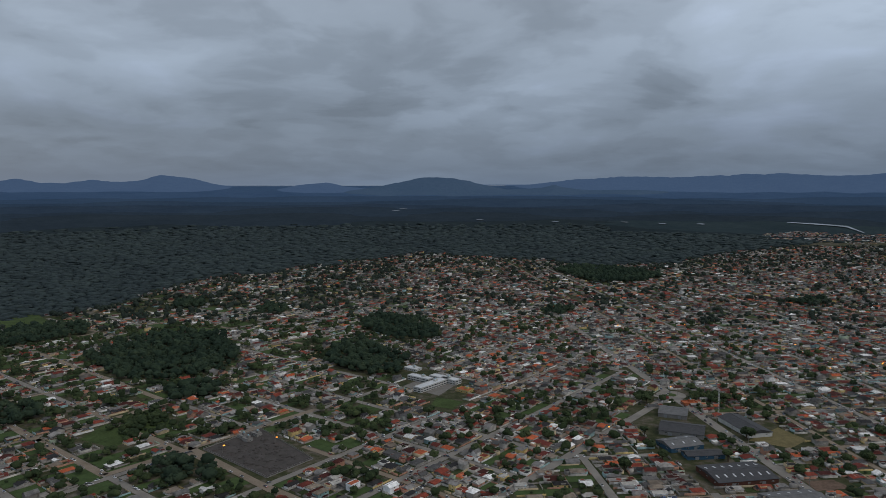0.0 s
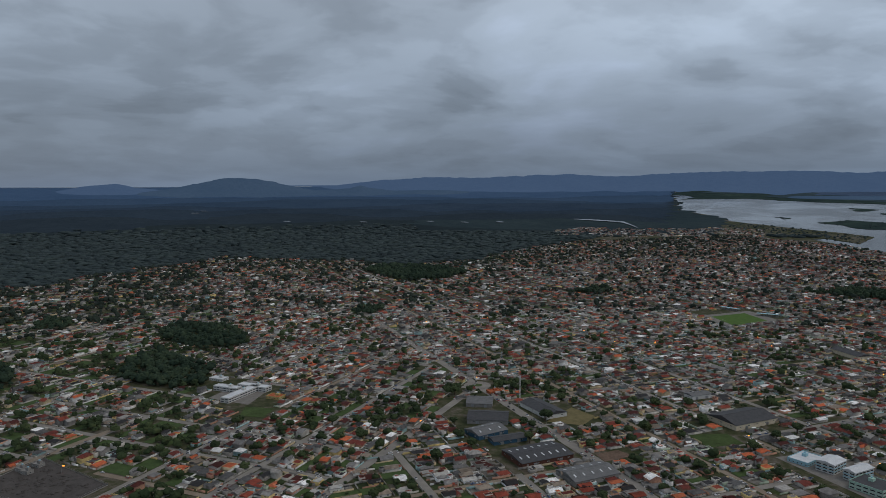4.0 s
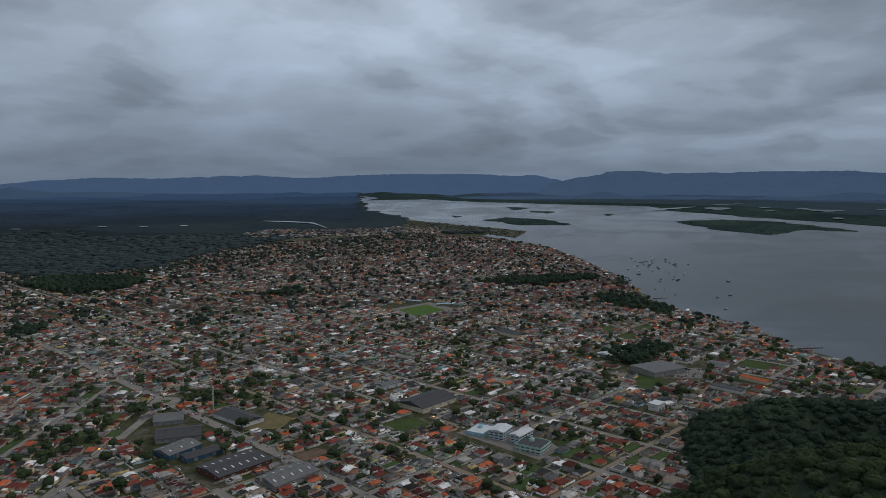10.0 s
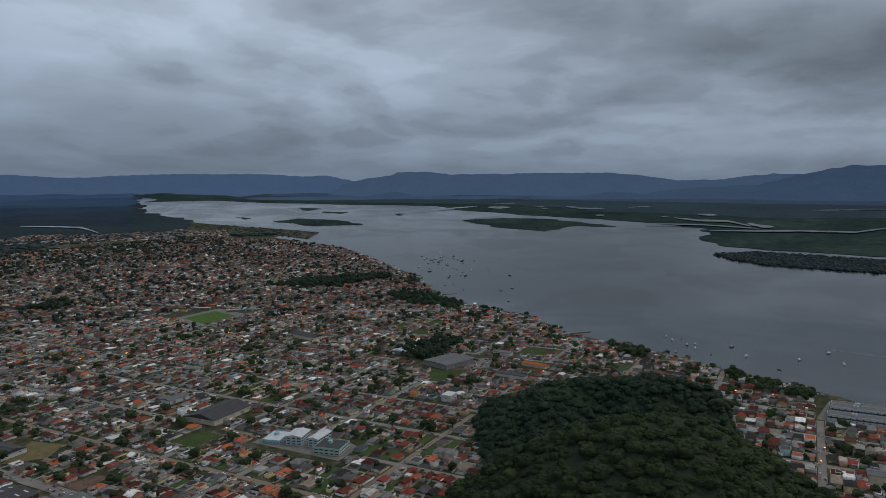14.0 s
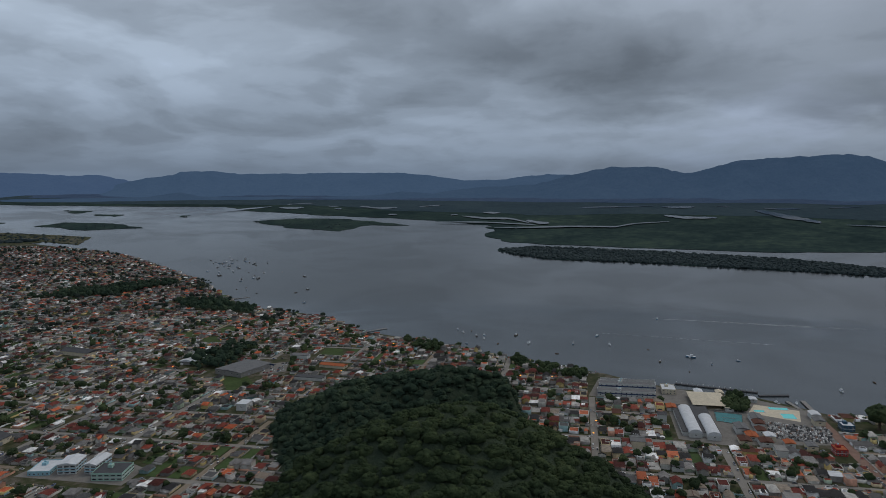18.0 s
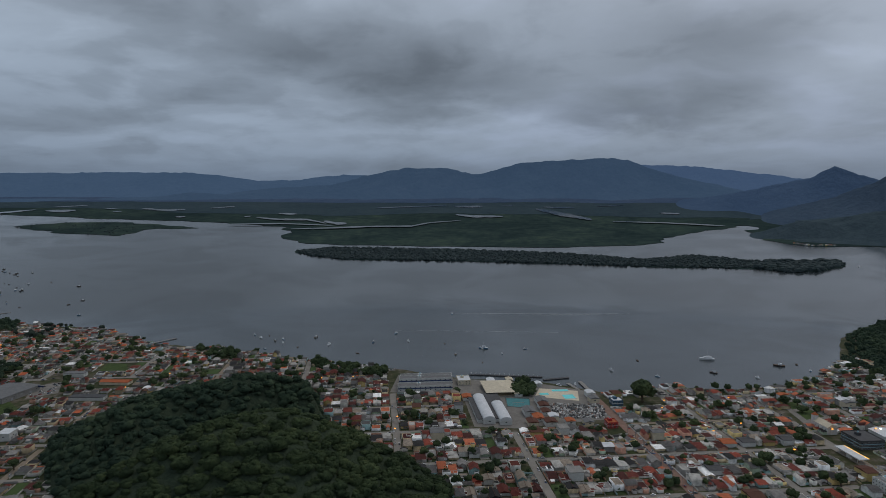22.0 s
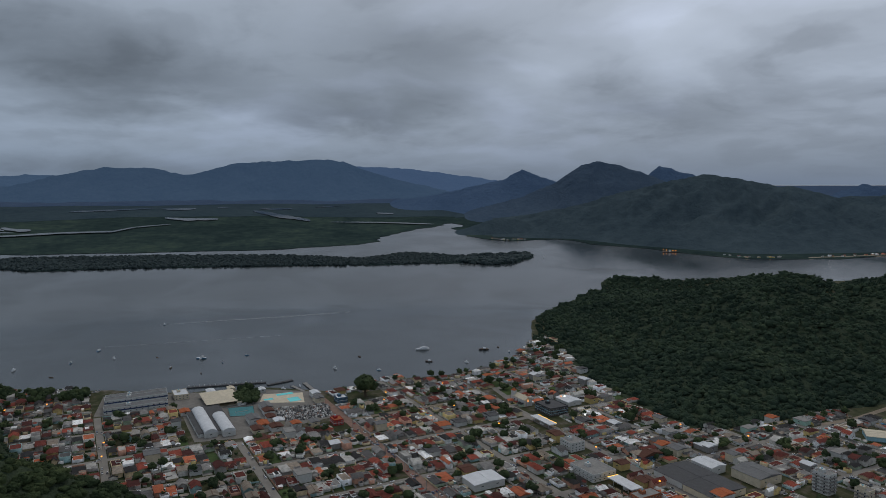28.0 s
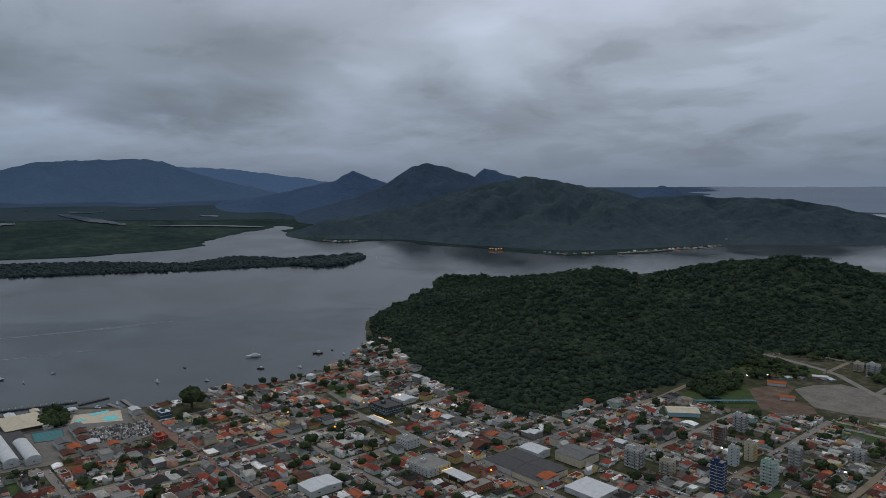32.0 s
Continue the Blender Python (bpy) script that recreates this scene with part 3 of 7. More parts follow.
shore_foot = [(116, 2480), (122, 2480), (125.3, 2290), (129.5, 2170), (135.3, 2050), (140, 2120), (146, 2330), (148, 2440), (153, 2510), (158, 2620), (163, 2760)]
CAPE_ROWS = [(a, drawn(interp(a, shore_foot, 1) * U), 2820 - 2.0 * abs(a - 135), e, 3150) for a, e in cape]
mountain("cape_ridge", CAPE_ROWS, M["range"], "long dark green forested ridge beyond the strait", step=0.22, seed=12, rings=46, rough=0.32, scale=170, crags=0.3, ragged_foot=0.0)
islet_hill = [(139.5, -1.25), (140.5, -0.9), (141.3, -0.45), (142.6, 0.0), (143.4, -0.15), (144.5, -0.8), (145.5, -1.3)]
mountain("lone_hill", rows_of(islet_hill, 3700, 3850, 3980), M["hazy_peak"], "small lone hill seen over the ridge", seed=13)
knob = [(112.6, -3.9), (113.3, -3.76), (114.6, -3.23), (116.5, -2.61), (118.3, -2.85), (120.1, -3.72), (120.8, -3.9)]
mountain("wooded_knob", rows_of(knob, 2560, 2650, 2750), M["range"], "round wooded knob at the channel mouth", seed=14)

# near wooded hills; the trees on them add their own height
HILL_BACK = [(59.6, 470, 520, -19.6, 590), (60.6, 450, 520, -18.7, 620), (62.1, 430, 525, -17.7, 625), (65.2, 430, 530, -16.2, 640), (69.1, 440, 535, -15.5, 655), (73.3, 450, 540, -15.0, 660), (75.7, 460, 545, -15.1, 655), (78.3, 480, 540, -15.7, 630), (78.9, 490, 538, -16.6, 615), (79.4, 495, 535, -18.3, 600), (80.3, 500, 525, -20.6, 570)]
HILL_FRONT = [(54.0, 120, 360, -26.2, 370), (58.0, 110, 360, -23.9, 390), (61.7, 90, 365, -21.9, 430), (64.1, 80, 365, -20.8, 440), (67.9, 80, 370, -19.2, 450), (71.4, 80, 375, -18.2, 455), (74.2, 80, 378, -18.0, 460), (76.5, 80, 380, -18.2, 460), (78.9, 80, 380, -18.9, 470), (82.3, 80, 380, -20.3, 470), (86.9, 95, 370, -22.1, 440), (90.8, 105, 355, -24.9, 390), (94.0, 110, 345, -27.3, 350)]
CAPE_LEFT = [(119.3, 930, 985, -11.1, 1030), (120.0, 910, 1000, -10.8, 1060), (120.8, 870, 1010, -10.5, 1080), (122.2, 760, 1015, -10.25, 1150), (124.3, 668, 1010, -9.75, 1300), (126.5, 630, 1000, -9.4, 1300), (129.0, 596, 990, -8.95, 1300), (132.2, 562, 970, -8.3, 1300), (135.4, 580, 960, -7.4, 1250), (138.0, 615, 960, -7.5, 1200), (140.8, 655, 950, -8.1, 1150), (144.0, 692, 930, -9.3, 1080), (147.0, 742, 925, -10.4, 1020), (149.0, 800, 930, -11.0, 1000), (150.6, 850, 940, -11.4, 990)]
CAPE_BACK = [(133.0, 1350, 1470, -7.5, 1540), (136.0, 1350, 1480, -7.0, 1560), (138.0, 1350, 1490, -6.68, 1590), (139.5, 1360, 1490, -6.75, 1590), (140.6, 1380, 1490, -7.4, 1570)]
CAPE_RIGHT = [(141.2, 1000, 1250, -7.5, 1480), (142.3, 960, 1250, -7.15, 1560), (144.0, 920, 1260, -6.75, 1600), (148.0, 890, 1270, -5.83, 1680), (151.8, 865, 1280, -5.4, 1700), (153.6, 870, 1270, -5.5, 1700), (157.7, 880, 1220, -6.7, 1650), (162.0, 900, 1180, -8.2, 1500)]
TIP = [(124.9, 1330, 1385, -7.6, 1415), (126.2, 1330, 1390, -7.36, 1420), (128.4, 1340, 1400, -7.36, 1430), (129.6, 1360, 1400, -7.7, 1425)]


def laid(rows):
    return [(a, drawn(f * U), drawn(c * U), e, drawn(b * U)) for a, f, c, e, b in rows]


HILL_BACK, HILL_FRONT, CAPE_LEFT, CAPE_BACK, CAPE_RIGHT, TIP = (laid(k) for k in (HILL_BACK, HILL_FRONT, CAPE_LEFT, CAPE_BACK, CAPE_RIGHT, TIP))


def carved(rows, az, d):
    """Height with gullies running down the slope, none at the foot or the crest."""
    h = profile(rows, az, d)
    if h <= 0:
        return 0.0
    foot, crest = interp(az, rows, 1), interp(az, rows, 2)
    f = (d - foot) / (crest - foot)
    if 0 < f < 1:
        x, y = polar(az, d)
        q = Vector((x / 120, y / 120, 2.0))
        h *= 1 - 1.7 * f * (1 - f) * (abs(noise.noise(q)) + 0.5 * abs(noise.noise(q * 2.2)))
    return h


def hill_height(x, y):
    """Height of the wooded hills over the level at a place of the plan."""
    r = drawn(math.hypot(x, y) * U)
    az = math.degrees(math.atan2(x, y))
    h = 0.0
    if 40 < az < 100 and r < 980:
        h = max(carved(HILL_BACK, az, r), carved(HILL_FRONT, az, r))
    elif 115 < az < 165 and r > 700:
        h = max(carved(k, az, r) for k in (CAPE_LEFT, CAPE_RIGHT, CAPE_BACK, TIP))
    if h > 0:
        h *= 1 + 0.10 * noise.noise(Vector((x / 70, y / 70, 5.0)))
    return h


def wooded_hill(name, a0, a1, r0, r1, label, da=0.4, dr=9.0):
    na, nr = int((a1 - a0) / da), int((r1 - r0) / dr)
    verts, faces, hs = [], [], []
    for i in range(na + 1):
        for j in range(nr + 1):
            x, y = polar(a0 + (a1 - a0) * i / na, r0 + (r1 - r0) * j / nr)
            h = hill_height(x, y)
            hs.append(h)
            X, Y, Z = place(x, y)
            verts.append((X, Y, Z + 1.2 + h if h > 0.05 else Z - 0.5))
    for i in range(na):
        for j in range(nr):
            k = i * (nr + 1) + j
            q = (k, k + nr + 1, k + nr + 2, k + 1)
            if max(hs[c] for c in q) > 0.05:
                faces.append(q)
    ob = mesh_object(name, verts, faces, [M["forest_floor"]], smooth=True)
    tagged(ob, label, "hill", kind="structure")


wooded_hill("wooded_hill", 50, 96, 70, 680, "round hill covered with dense dark forest", 0.7, 10.0)
wooded_hill("headland_hill", 117, 164, 540, 1720, "long forested headland between town and strait", 0.4, 12.0)


# ---- woods ----
rng = np.random.default_rng(7)


def unit_blob(seed, level=1, rough=0.3):
    bm = bmesh.new()
    bmesh.ops.create_icosphere(bm, subdivisions=level + 1 if level else 1, radius=1.0)
    for v in bm.verts:
        k = 1 + rough * noise.noise(v.co * 1.7 + Vector((seed * 3.1, seed, 0)))
        v.co *= k
    vs = np.array([v.co[:] for v in bm.verts])
    fs = [tuple(v.index for v in f.verts) for f in bm.faces]
    bm.free()
    return vs, fs


def crown_shape(seed, clumps=7, tufts=90, tuft=0.22, c_fine=False):
    """A crown about 1 wide in radius: uneven clumps, with leafy tufts standing out of them."""
    r = random.Random(seed)
    V, Fc = [], []
    centres = []
    for c in range(clumps):
        a, q = r.uniform(0, 6.28), r.uniform(0.15, 0.62) if c else 0.0
        centres.append((q * math.cos(a), q * math.sin(a), r.uniform(-0.15, 0.42) if c else 0.25, r.uniform(0.34, 0.55)))
    for cx, cy, cz, cr in centres:
        vs, fs = unit_blob(r.random() * 50, 1, 0.6) if c_fine else unit_blob(r.random() * 50, 0, 0.6)
        b = len(V)
        V += [(cx + p[0] * cr, cy + p[1] * cr, cz + p[2] * cr * 0.8) for p in vs]
        Fc += [tuple(i + b for i in f) for f in fs if not all(vs[i][2] < -0.3 for i in f)]
    for t in range(tufts):
        cx, cy, cz, cr = r.choice(centres)
        d = Vector((r.gauss(0, 1), r.gauss(0, 1), abs(r.gauss(0, 1)) * 0.9)).normalized()
        p = Vector((cx, cy, cz)) + Vector((d.x, d.y, d.z * 0.8)) * cr * r.uniform(0.85, 1.15)
        u = Vector((r.gauss(0, 1), r.gauss(0, 1), r.gauss(0, 0.6))).normalized() * tuft * r.uniform(0.5, 1.1)
        w = u.cross(d).normalized() * tuft * r.uniform(0.4, 0.9) + d * tuft * 0.3
        b = len(V)
        V += [tuple(p - u), tuple(p + w), tuple(p + u), tuple(p - w * 0.6)]
        Fc.append((b, b + 1, b + 2, b + 3))
    return np.array(V), Fc


def joined(name, shapes, items, mats, label, category, kind="stuff"):
    """One mesh of many copies. shapes: (verts, faces, material index per face); items: (shape, x, y, z, turn, sx, sy, sz)."""
    Vs, counts, loops, mi = [], [], [], []
    prep = []
    for s in shapes:
        v, f = s[0], s[1]
        cnt = np.array([len(q) for q in f])
        lp = np.array([i for q in f for i in q])
        m = np.array(s[2]) if len(s) > 2 else np.zeros(len(f), int)
        prep.append((v, cnt, lp, m))
    base = 0
    for k, x, y, z, a, sx, sy, sz in items:
        v, cnt, lp, m = prep[k]
        c, s_ = math.cos(a), math.sin(a)
        px_, py_ = v[:, 0] * sx, v[:, 1] * sy
        Vs.append(np.stack([x + px_ * c - py_ * s_, y + px_ * s_ + py_ * c, z + v[:, 2] * sz], 1))
        counts.append(cnt)
        loops.append(lp + base)
        mi.append(m)
        base += len(v)
    if not Vs:
        return None
    V, C, Lp, Mi = np.concatenate(Vs), np.concatenate(counts), np.concatenate(loops), np.concatenate(mi)
    me = bpy.data.meshes.new(name)
    me.vertices.add(len(V))
    me.vertices.foreach_set("co", V.astype(np.float32).ravel())
    me.loops.add(len(Lp))
    me.loops.foreach_set("vertex_index", Lp.astype(np.int32))
    me.polygons.add(len(C))
    me.polygons.foreach_set("loop_start", np.concatenate([[0], np.cumsum(C)[:-1]]).astype(np.int32))
    me.polygons.foreach_set("material_index", Mi.astype(np.int32))
    for m in mats:
        me.materials.append(m)
    if category == "trees":
        me.polygons.foreach_set("use_smooth", np.ones(len(C), dtype=bool))
    me.update(calc_edges=True)
    me.validate()
    ob = new(name, me)
    return tagged(ob, label, category, kind=kind)




def dome_crown(seed, level, lobes, tufts, tuft=0.2):
    """A broad rounded crown about 1 wide in radius: a lumpy dome, smaller lobes over it, loose tufts at its edge."""
    r = random.Random(seed)
    vs, fs = unit_blob(seed * 1.7, level, 0.55)
    V = [(p[0] * 0.86, p[1] * 0.86, p[2] * 0.62) for p in vs]
    Fc = [f for f in fs if max(vs[i][2] for i in f) > -0.15]
    for k in range(lobes):
        a, t = 2.4 * k + r.uniform(-0.5, 0.5), r.uniform(0.1, 1.0)
        q = math.sin(t * 1.45) * 0.72
        cr = r.uniform(0.2, 0.38)
        c = (q * math.cos(a), q * math.sin(a), 0.5 * math.cos(t * 1.45) + r.uniform(-0.02, 0.14))
        us, gs = unit_blob(r.random() * 60, 0, 0.5)
        b = len(V)
        V += [(c[0] + p[0] * cr, c[1] + p[1] * cr, c[2] + p[2] * cr * 0.75) for p in us]
        Fc += [tuple(i + b for i in f) for f in gs if max(us[i][2] for i in f) > 0.0]
    for k in range(tufts):
        d = Vector((r.gauss(0, 1), r.gauss(0, 1), abs(r.gauss(0, 0.8)))).normalized()
        p = Vector((d.x * 0.95, d.y * 0.95, d.z * 0.72 + 0.05))
        u = Vector((r.gauss(0, 1), r.gauss(0, 1), r.gauss(0, 0.5))).normalized() * tuft * r.uniform(0.5, 1.0)
        w = u.cross(d).normalized() * tuft * r.uniform(0.4, 0.8)
        b = len(V)
        V += [tuple(p - u), tuple(p + w), tuple(p + u), tuple(p - w)]
        Fc.append((b, b + 1, b + 2, b + 3))
    return np.array(V), Fc


DOMES = [dome_crown(s, 1, 11, 72, 0.115) for s in range(9)]
SMALL_DOMES = [dome_crown(30 + s, 1, 4, 6, 0.2) for s in range(8)]
FAR_DOMES = [dome_crown(70 + s, 0, 3, 2, 0.25) for s in range(8)]
FAR_CROWNS = [(v, [q for q in f if max(v[i][2] for i in q) > -0.2]) for v, f in (unit_blob(40 + s, 0, 0.9) for s in range(4))]


def hill_trees(name, a0, a1, r0, r1, spacing, shapes, size, label, key="shaded_canopy"):
    """Trees over the hills between two bearings and two plan distances; spacing and size in metres."""
    items = []
    r = r0
    gap = spacing / U
    while r < r1:
        step = math.degrees(gap / r)
        a = a0
        while a < a1:
            x, y = polar(a + rng.uniform(-0.8, 0.8) * step, r + rng.uniform(-0.8, 0.8) * gap)
            h = hill_height(x, y)
            if h > 0.6 and not cleared(x, y):
                X, Y, Z = place(x, y)
                s = size * (0.6 + 0.95 * rng.random() ** 2)
                items.append((rng.integers(len(shapes)), X, Y, Z + 1.2 + h + s * rng.uniform(-0.3, 0.25), rng.uniform(0, 6.28), s * 1.05, s * 1.05, s * rng.uniform(0.72, 1.12)))
            a += step
        r += gap * 0.9
    joined(name, shapes, items, [M[key]], label, "trees")


def cleared(x, y):
    """The ferry road's cut and a grassy slope on the headland."""
    return math.hypot(x - 400, y + 545) < 17


hill_trees("hill_forest", 52, 95, 262, 462, 7.6, DOMES, 5.2, "dense green forest trees covering the near knoll", "canopy")
# darker foliage colour stands in for the shade on the rear knoll
hill_trees("back_hill_forest", 56, 84, 462, 660, 7.6, SMALL_DOMES, 5.3, "dense forest covering the knoll behind, coloured dark as in shade")
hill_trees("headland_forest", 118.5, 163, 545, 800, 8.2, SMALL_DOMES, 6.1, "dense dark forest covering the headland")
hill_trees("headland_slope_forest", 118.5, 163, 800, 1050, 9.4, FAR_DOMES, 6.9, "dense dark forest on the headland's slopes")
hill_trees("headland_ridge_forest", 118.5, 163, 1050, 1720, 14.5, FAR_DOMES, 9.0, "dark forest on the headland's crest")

# ---- town plan ----
GRID_A = radians(6.0)     # streets towards the bay
GRID_B = radians(-38.5)   # the inland quarter, turned


def to_a(x, y):
    c, s = math.cos(GRID_A), math.sin(GRID_A)
    return x * c + y * s, -x * s + y * c


def from_a(v, w):
    c, s = math.cos(GRID_A), math.sin(GRID_A)
    return v * c - w * s, v * s + w * c


def to_b(x, y):
    c, s = math.cos(GRID_B), math.sin(GRID_B)
    return x * c + y * s, -x * s + y * c


def from_b(v, w):
    c, s = math.cos(GRID_B), math.sin(GRID_B)
    return v * c - w * s, v * s + w * c


def in_b(x, y):
    """The turned quarter lies inland of the diagonal road and of the avenue's line."""
    if y > 620:
        return x < 195 - (y - 620) * 0.08
    return x < 88 + (y - 480) * 0.83


SHORE_XY = [polar(a, r) for a, r in SHORE] + [polar(a, r) for a, r in ((200, 2600), (240, 6000), (280, 20000), (325, 60000), (0, 60000), (33, 60000))]
PATCHES = [  # groves inside the town
    [(-27.6, 847), (-25.4, 910), (-21.4, 962), (-17.2, 915), (-16.2, 790), (-17.7, 735), (-21.1, 720), (-24.7, 740)],
    [(-22.0, 690), (-18.2, 700), (-18.0, 655), (-21.2, 648)],
    [(-9.6, 755), (-8.9, 820), (-6.6, 850), (-3.0, 760), (-3.0, 704), (-6.2, 690), (-8.9, 735)],
    [(-6.9, 940), (-5.7, 1015), (-2.0, 980), (-0.2, 905), (-0.6, 850), (-3.9, 850)],
    [(-34, 1040), (-30, 1090), (-26.8, 1050), (-27.1, 990), (-34, 945)],
    [(-23.4, 497), (-21.3, 512), (-18.3, 487), (-18.8, 462), (-22.2, 460)],
    [(42.5, 1370), (48.0, 1330), (52.6, 1455), (52.3, 1500), (46.0, 1440)],
    [(52.3, 1245), (55.5, 1190), (58.3, 1120), (58.0, 1060), (53.0, 1150)],
    [(53.0, 800), (57.4, 870), (58.4, 850), (56.0, 760), (53.6, 750)],
    [(-36, 690), (-32.0, 700), (-29.5, 660), (-31.5, 640), (-36, 640)],
]
PATCHES += [
    [(9.0, 1560), (12.0, 1390), (16.0, 1420), (17.5, 1530), (14.0, 1640), (10.0, 1640)], [(-15.5, 1060), (-14.0, 1125), (-12.4, 1095), (-13.0, 1045)],
    [(-21.6, 1150), (-20.0, 1215), (-18.4, 1195), (-19.0, 1140)], [(7.8, 1040), (9.4, 1085), (10.6, 1065), (9.6, 1025)], [(25.4, 1250), (27.6, 1305), (29.2, 1285), (27.6, 1240)],
]
PATCH_XY = [[polar(a, r) for a, r in p] for p in PATCHES]
KEEP = []  # open lots and landmark sites: polygons of plan points


def site(*pts):
    KEEP.append(list(pts))
    return list(pts)


def box_a(v0, v1, w0, w1):
    return site(from_a(v0, w0), from_a(v1, w0), from_a(v1, w1), from_a(v0, w1))


def box_b(v0, v1, w0, w1):
    return site(from_b(v0, w0), from_b(v1, w0), from_b(v1, w1), from_b(v0, w1))


def in_wood(x, y):
    r, az = math.hypot(x, y), math.degrees(math.atan2(x, y))
    if -70 < az < 52:
        e = interp(az, WOOD_EDGE, 1) * (1 + 0.06 * noise.noise(Vector((x / 120, y / 120, 2))))
        if r > e:
            return True
    return any(inside(x, y, p) for p in PATCH_XY)


def on_street(x, y, gap):
    """Within gap plan units of a street's centre line."""
    if in_b(x, y):
        v, w = to_b(x, y)
        return min(abs(v - q) for q in B_ALONG_W) < gap or min(abs(w - q) for q in B_ALONG_V) < gap
    v, w = to_a(x, y)
    return min(abs(v - q) for q in A_ALONG_W) < gap or min(abs(w - q) for q in A_ALONG_V) < gap


def free(x, y):
    if hill_height(x, y) > 0.3 or not inside(x, y, SHORE_XY) or in_wood(x, y):
        return False
    return not any(inside(x, y, p) for p in KEEP)


# streets: offset of the centre line, half width, end points along it
A_ALONG_W = [-40, 20, 84, 146, 209, 269, 336, 400, 464, 528, 590, 650, 712, 775, 840, 905, 970, 1035, 1100, 1165, 1230, 1300, 1370, 1440, 1520, 1600, 1680, 1760, 1840, 1920]
A_ALONG_V = [-820, -700, -590, -500, -440, -385, -327, -260, -193, -105, -15, 70, 155, 240, 325, 395, 464, 545, 625, 705, 790, 880, 970, 1060, 1160, 1260, 1360, 1460, 1570, 1680, 1790, 1900, 2010]
B_ALONG_W = [-1560, -1450, -1340, -1220, -1100, -1010, -900, -790, -675, -562, -445, -356, -296, -230, -165, -100]
B_ALONG_V = [160, 213, 268, 327, 378, 427, 485, 545, 605, 665, 730, 800, 870, 940, 1010, 1080, 1150, 1230, 1310, 1400, 1500, 1600, 1700, 1800]

# open sites of the landmarks and lawns
site(*(polar(a, r) for a, r in ((118.9, 868), (118.7, 1075), (122.0, 1110), (121.6, 868))))
site((155, 585), (206, 592), (205, 545), (202, 472), (162, 462), (153, 500))
site((164, 462), (218, 468), (212, 428), (164, 422))
site((220, 562), (248, 562), (266, 545), (274, 512), (250, 490), (219, 505))
site((228, 442), (257, 443), (260, 422), (228, 419))
site((-46, 732), (-16, 734), (-6, 694), (22, 674), (24, 602), (8, 578), (-14, 588), (-42, 650))
site((346, 400), (384, 400), (394, 350), (384, 322), (354, 318))
site((588, 432), (650, 432), (674, 372), (628, 353), (592, 370))
site((606, 792), (626, 910), (722, 900), (722, 808))
site((348, 442), (350, 484), (402, 497), (402, 450))
site((312, 456), (350, 450), (349, 421), (311, 421))
site((-178, 494), (-142, 542), (-84, 476), (-114, 436))
PORT = site((536, -18), (532, -56), (552, -138), (605, -142), (640, -136), (668, -132), (700, -100), (705, -20), (700, 60), (630, 54), (628, -8))
site((590, -150), (616, -152), (618, -186), (588, -184))
site((-272, 565), (-242, 592), (-202, 538), (-229, 520))
site((-273, 512), (-267, 550), (-228, 520), (-238, 494))
site((-308, 660), (-250, 632), (-226, 616), (-270, 614))
site((-645, 1015), (-614, 1055), (-530, 952), (-580, 912))
site((550, 372), (595, 410), (610, 387), (584, 362))
site((737, 560), (757, 582), (780, 569), (748, 549))
site((720, 518), (747, 538), (759, 518), (732, 499))
site((774, 530), (803, 551), (822, 539), (798, 519))
site((690, 358), (742, 368), (740, 338), (700, 322))
site((346, -532), (415, -515), (428, -640), (485, -778), (345, -714), (258, -672), (236, -612), (292, -568), (314, -538))
site((538, -278), (600, -280), (616, -304), (558, -314))
for cx, cy, q in ((247, -386, 8), (265, -431, 7), (263, -448, 7), (234, -421, 8), (238, -460, 8), (295, -460, 9), (301, -497, 9), (303, -375, 10), (283, -384, 8), (218, -505, 8),
                  (206, -431, 8), (428, -272, 15), (380, -259, 17), (354, -265, 14), (334, -267, 14), (502, -300, 19), (517, -326, 15), (477, -278, 16), (357, -334, 14), (333, -351, 16),
                  (393, -186, 14), (291, -320, 19), (352, -495, 20), (633, 620, 16), (612, 320, 17), (661, 318, 16), (688, 371, 13), (641, 473, 18), (514, 331, 10), (381, 533, 14), (540, -127, 9), (597, -144, 9)):
    box_a(*(to_a(cx, cy)[0] - q, to_a(cx, cy)[0] + q, to_a(cx, cy)[1] - q, to_a(cx, cy)[1] + q))
site((318, -295), (366, -292), (366, -328), (316, -330))


# trees from the headland's foot down to the water
fringe = []
for _ in range(9000):
    a = rng.uniform(117.8, 141)
    r = rng.uniform(820, 1570)
    x, y = polar(a, r)
    if inside(x, y, SHORE_XY) and hill_height(x, y) <= 0.8 and a > 119.5:
        X, Y, Z = place(x, y)
        s = 4.6 * rng.uniform(0.6, 1.3)
        fringe.append((int(rng.integers(len(FAR_DOMES))), X, Y, Z + 1.2 + s * 0.5, rng.uniform(0, 6.28), s, s, s))
joined("headland_shore_trees", FAR_DOMES, fringe, [M["shaded_canopy"]], "dark trees along the headland's shore", "trees")


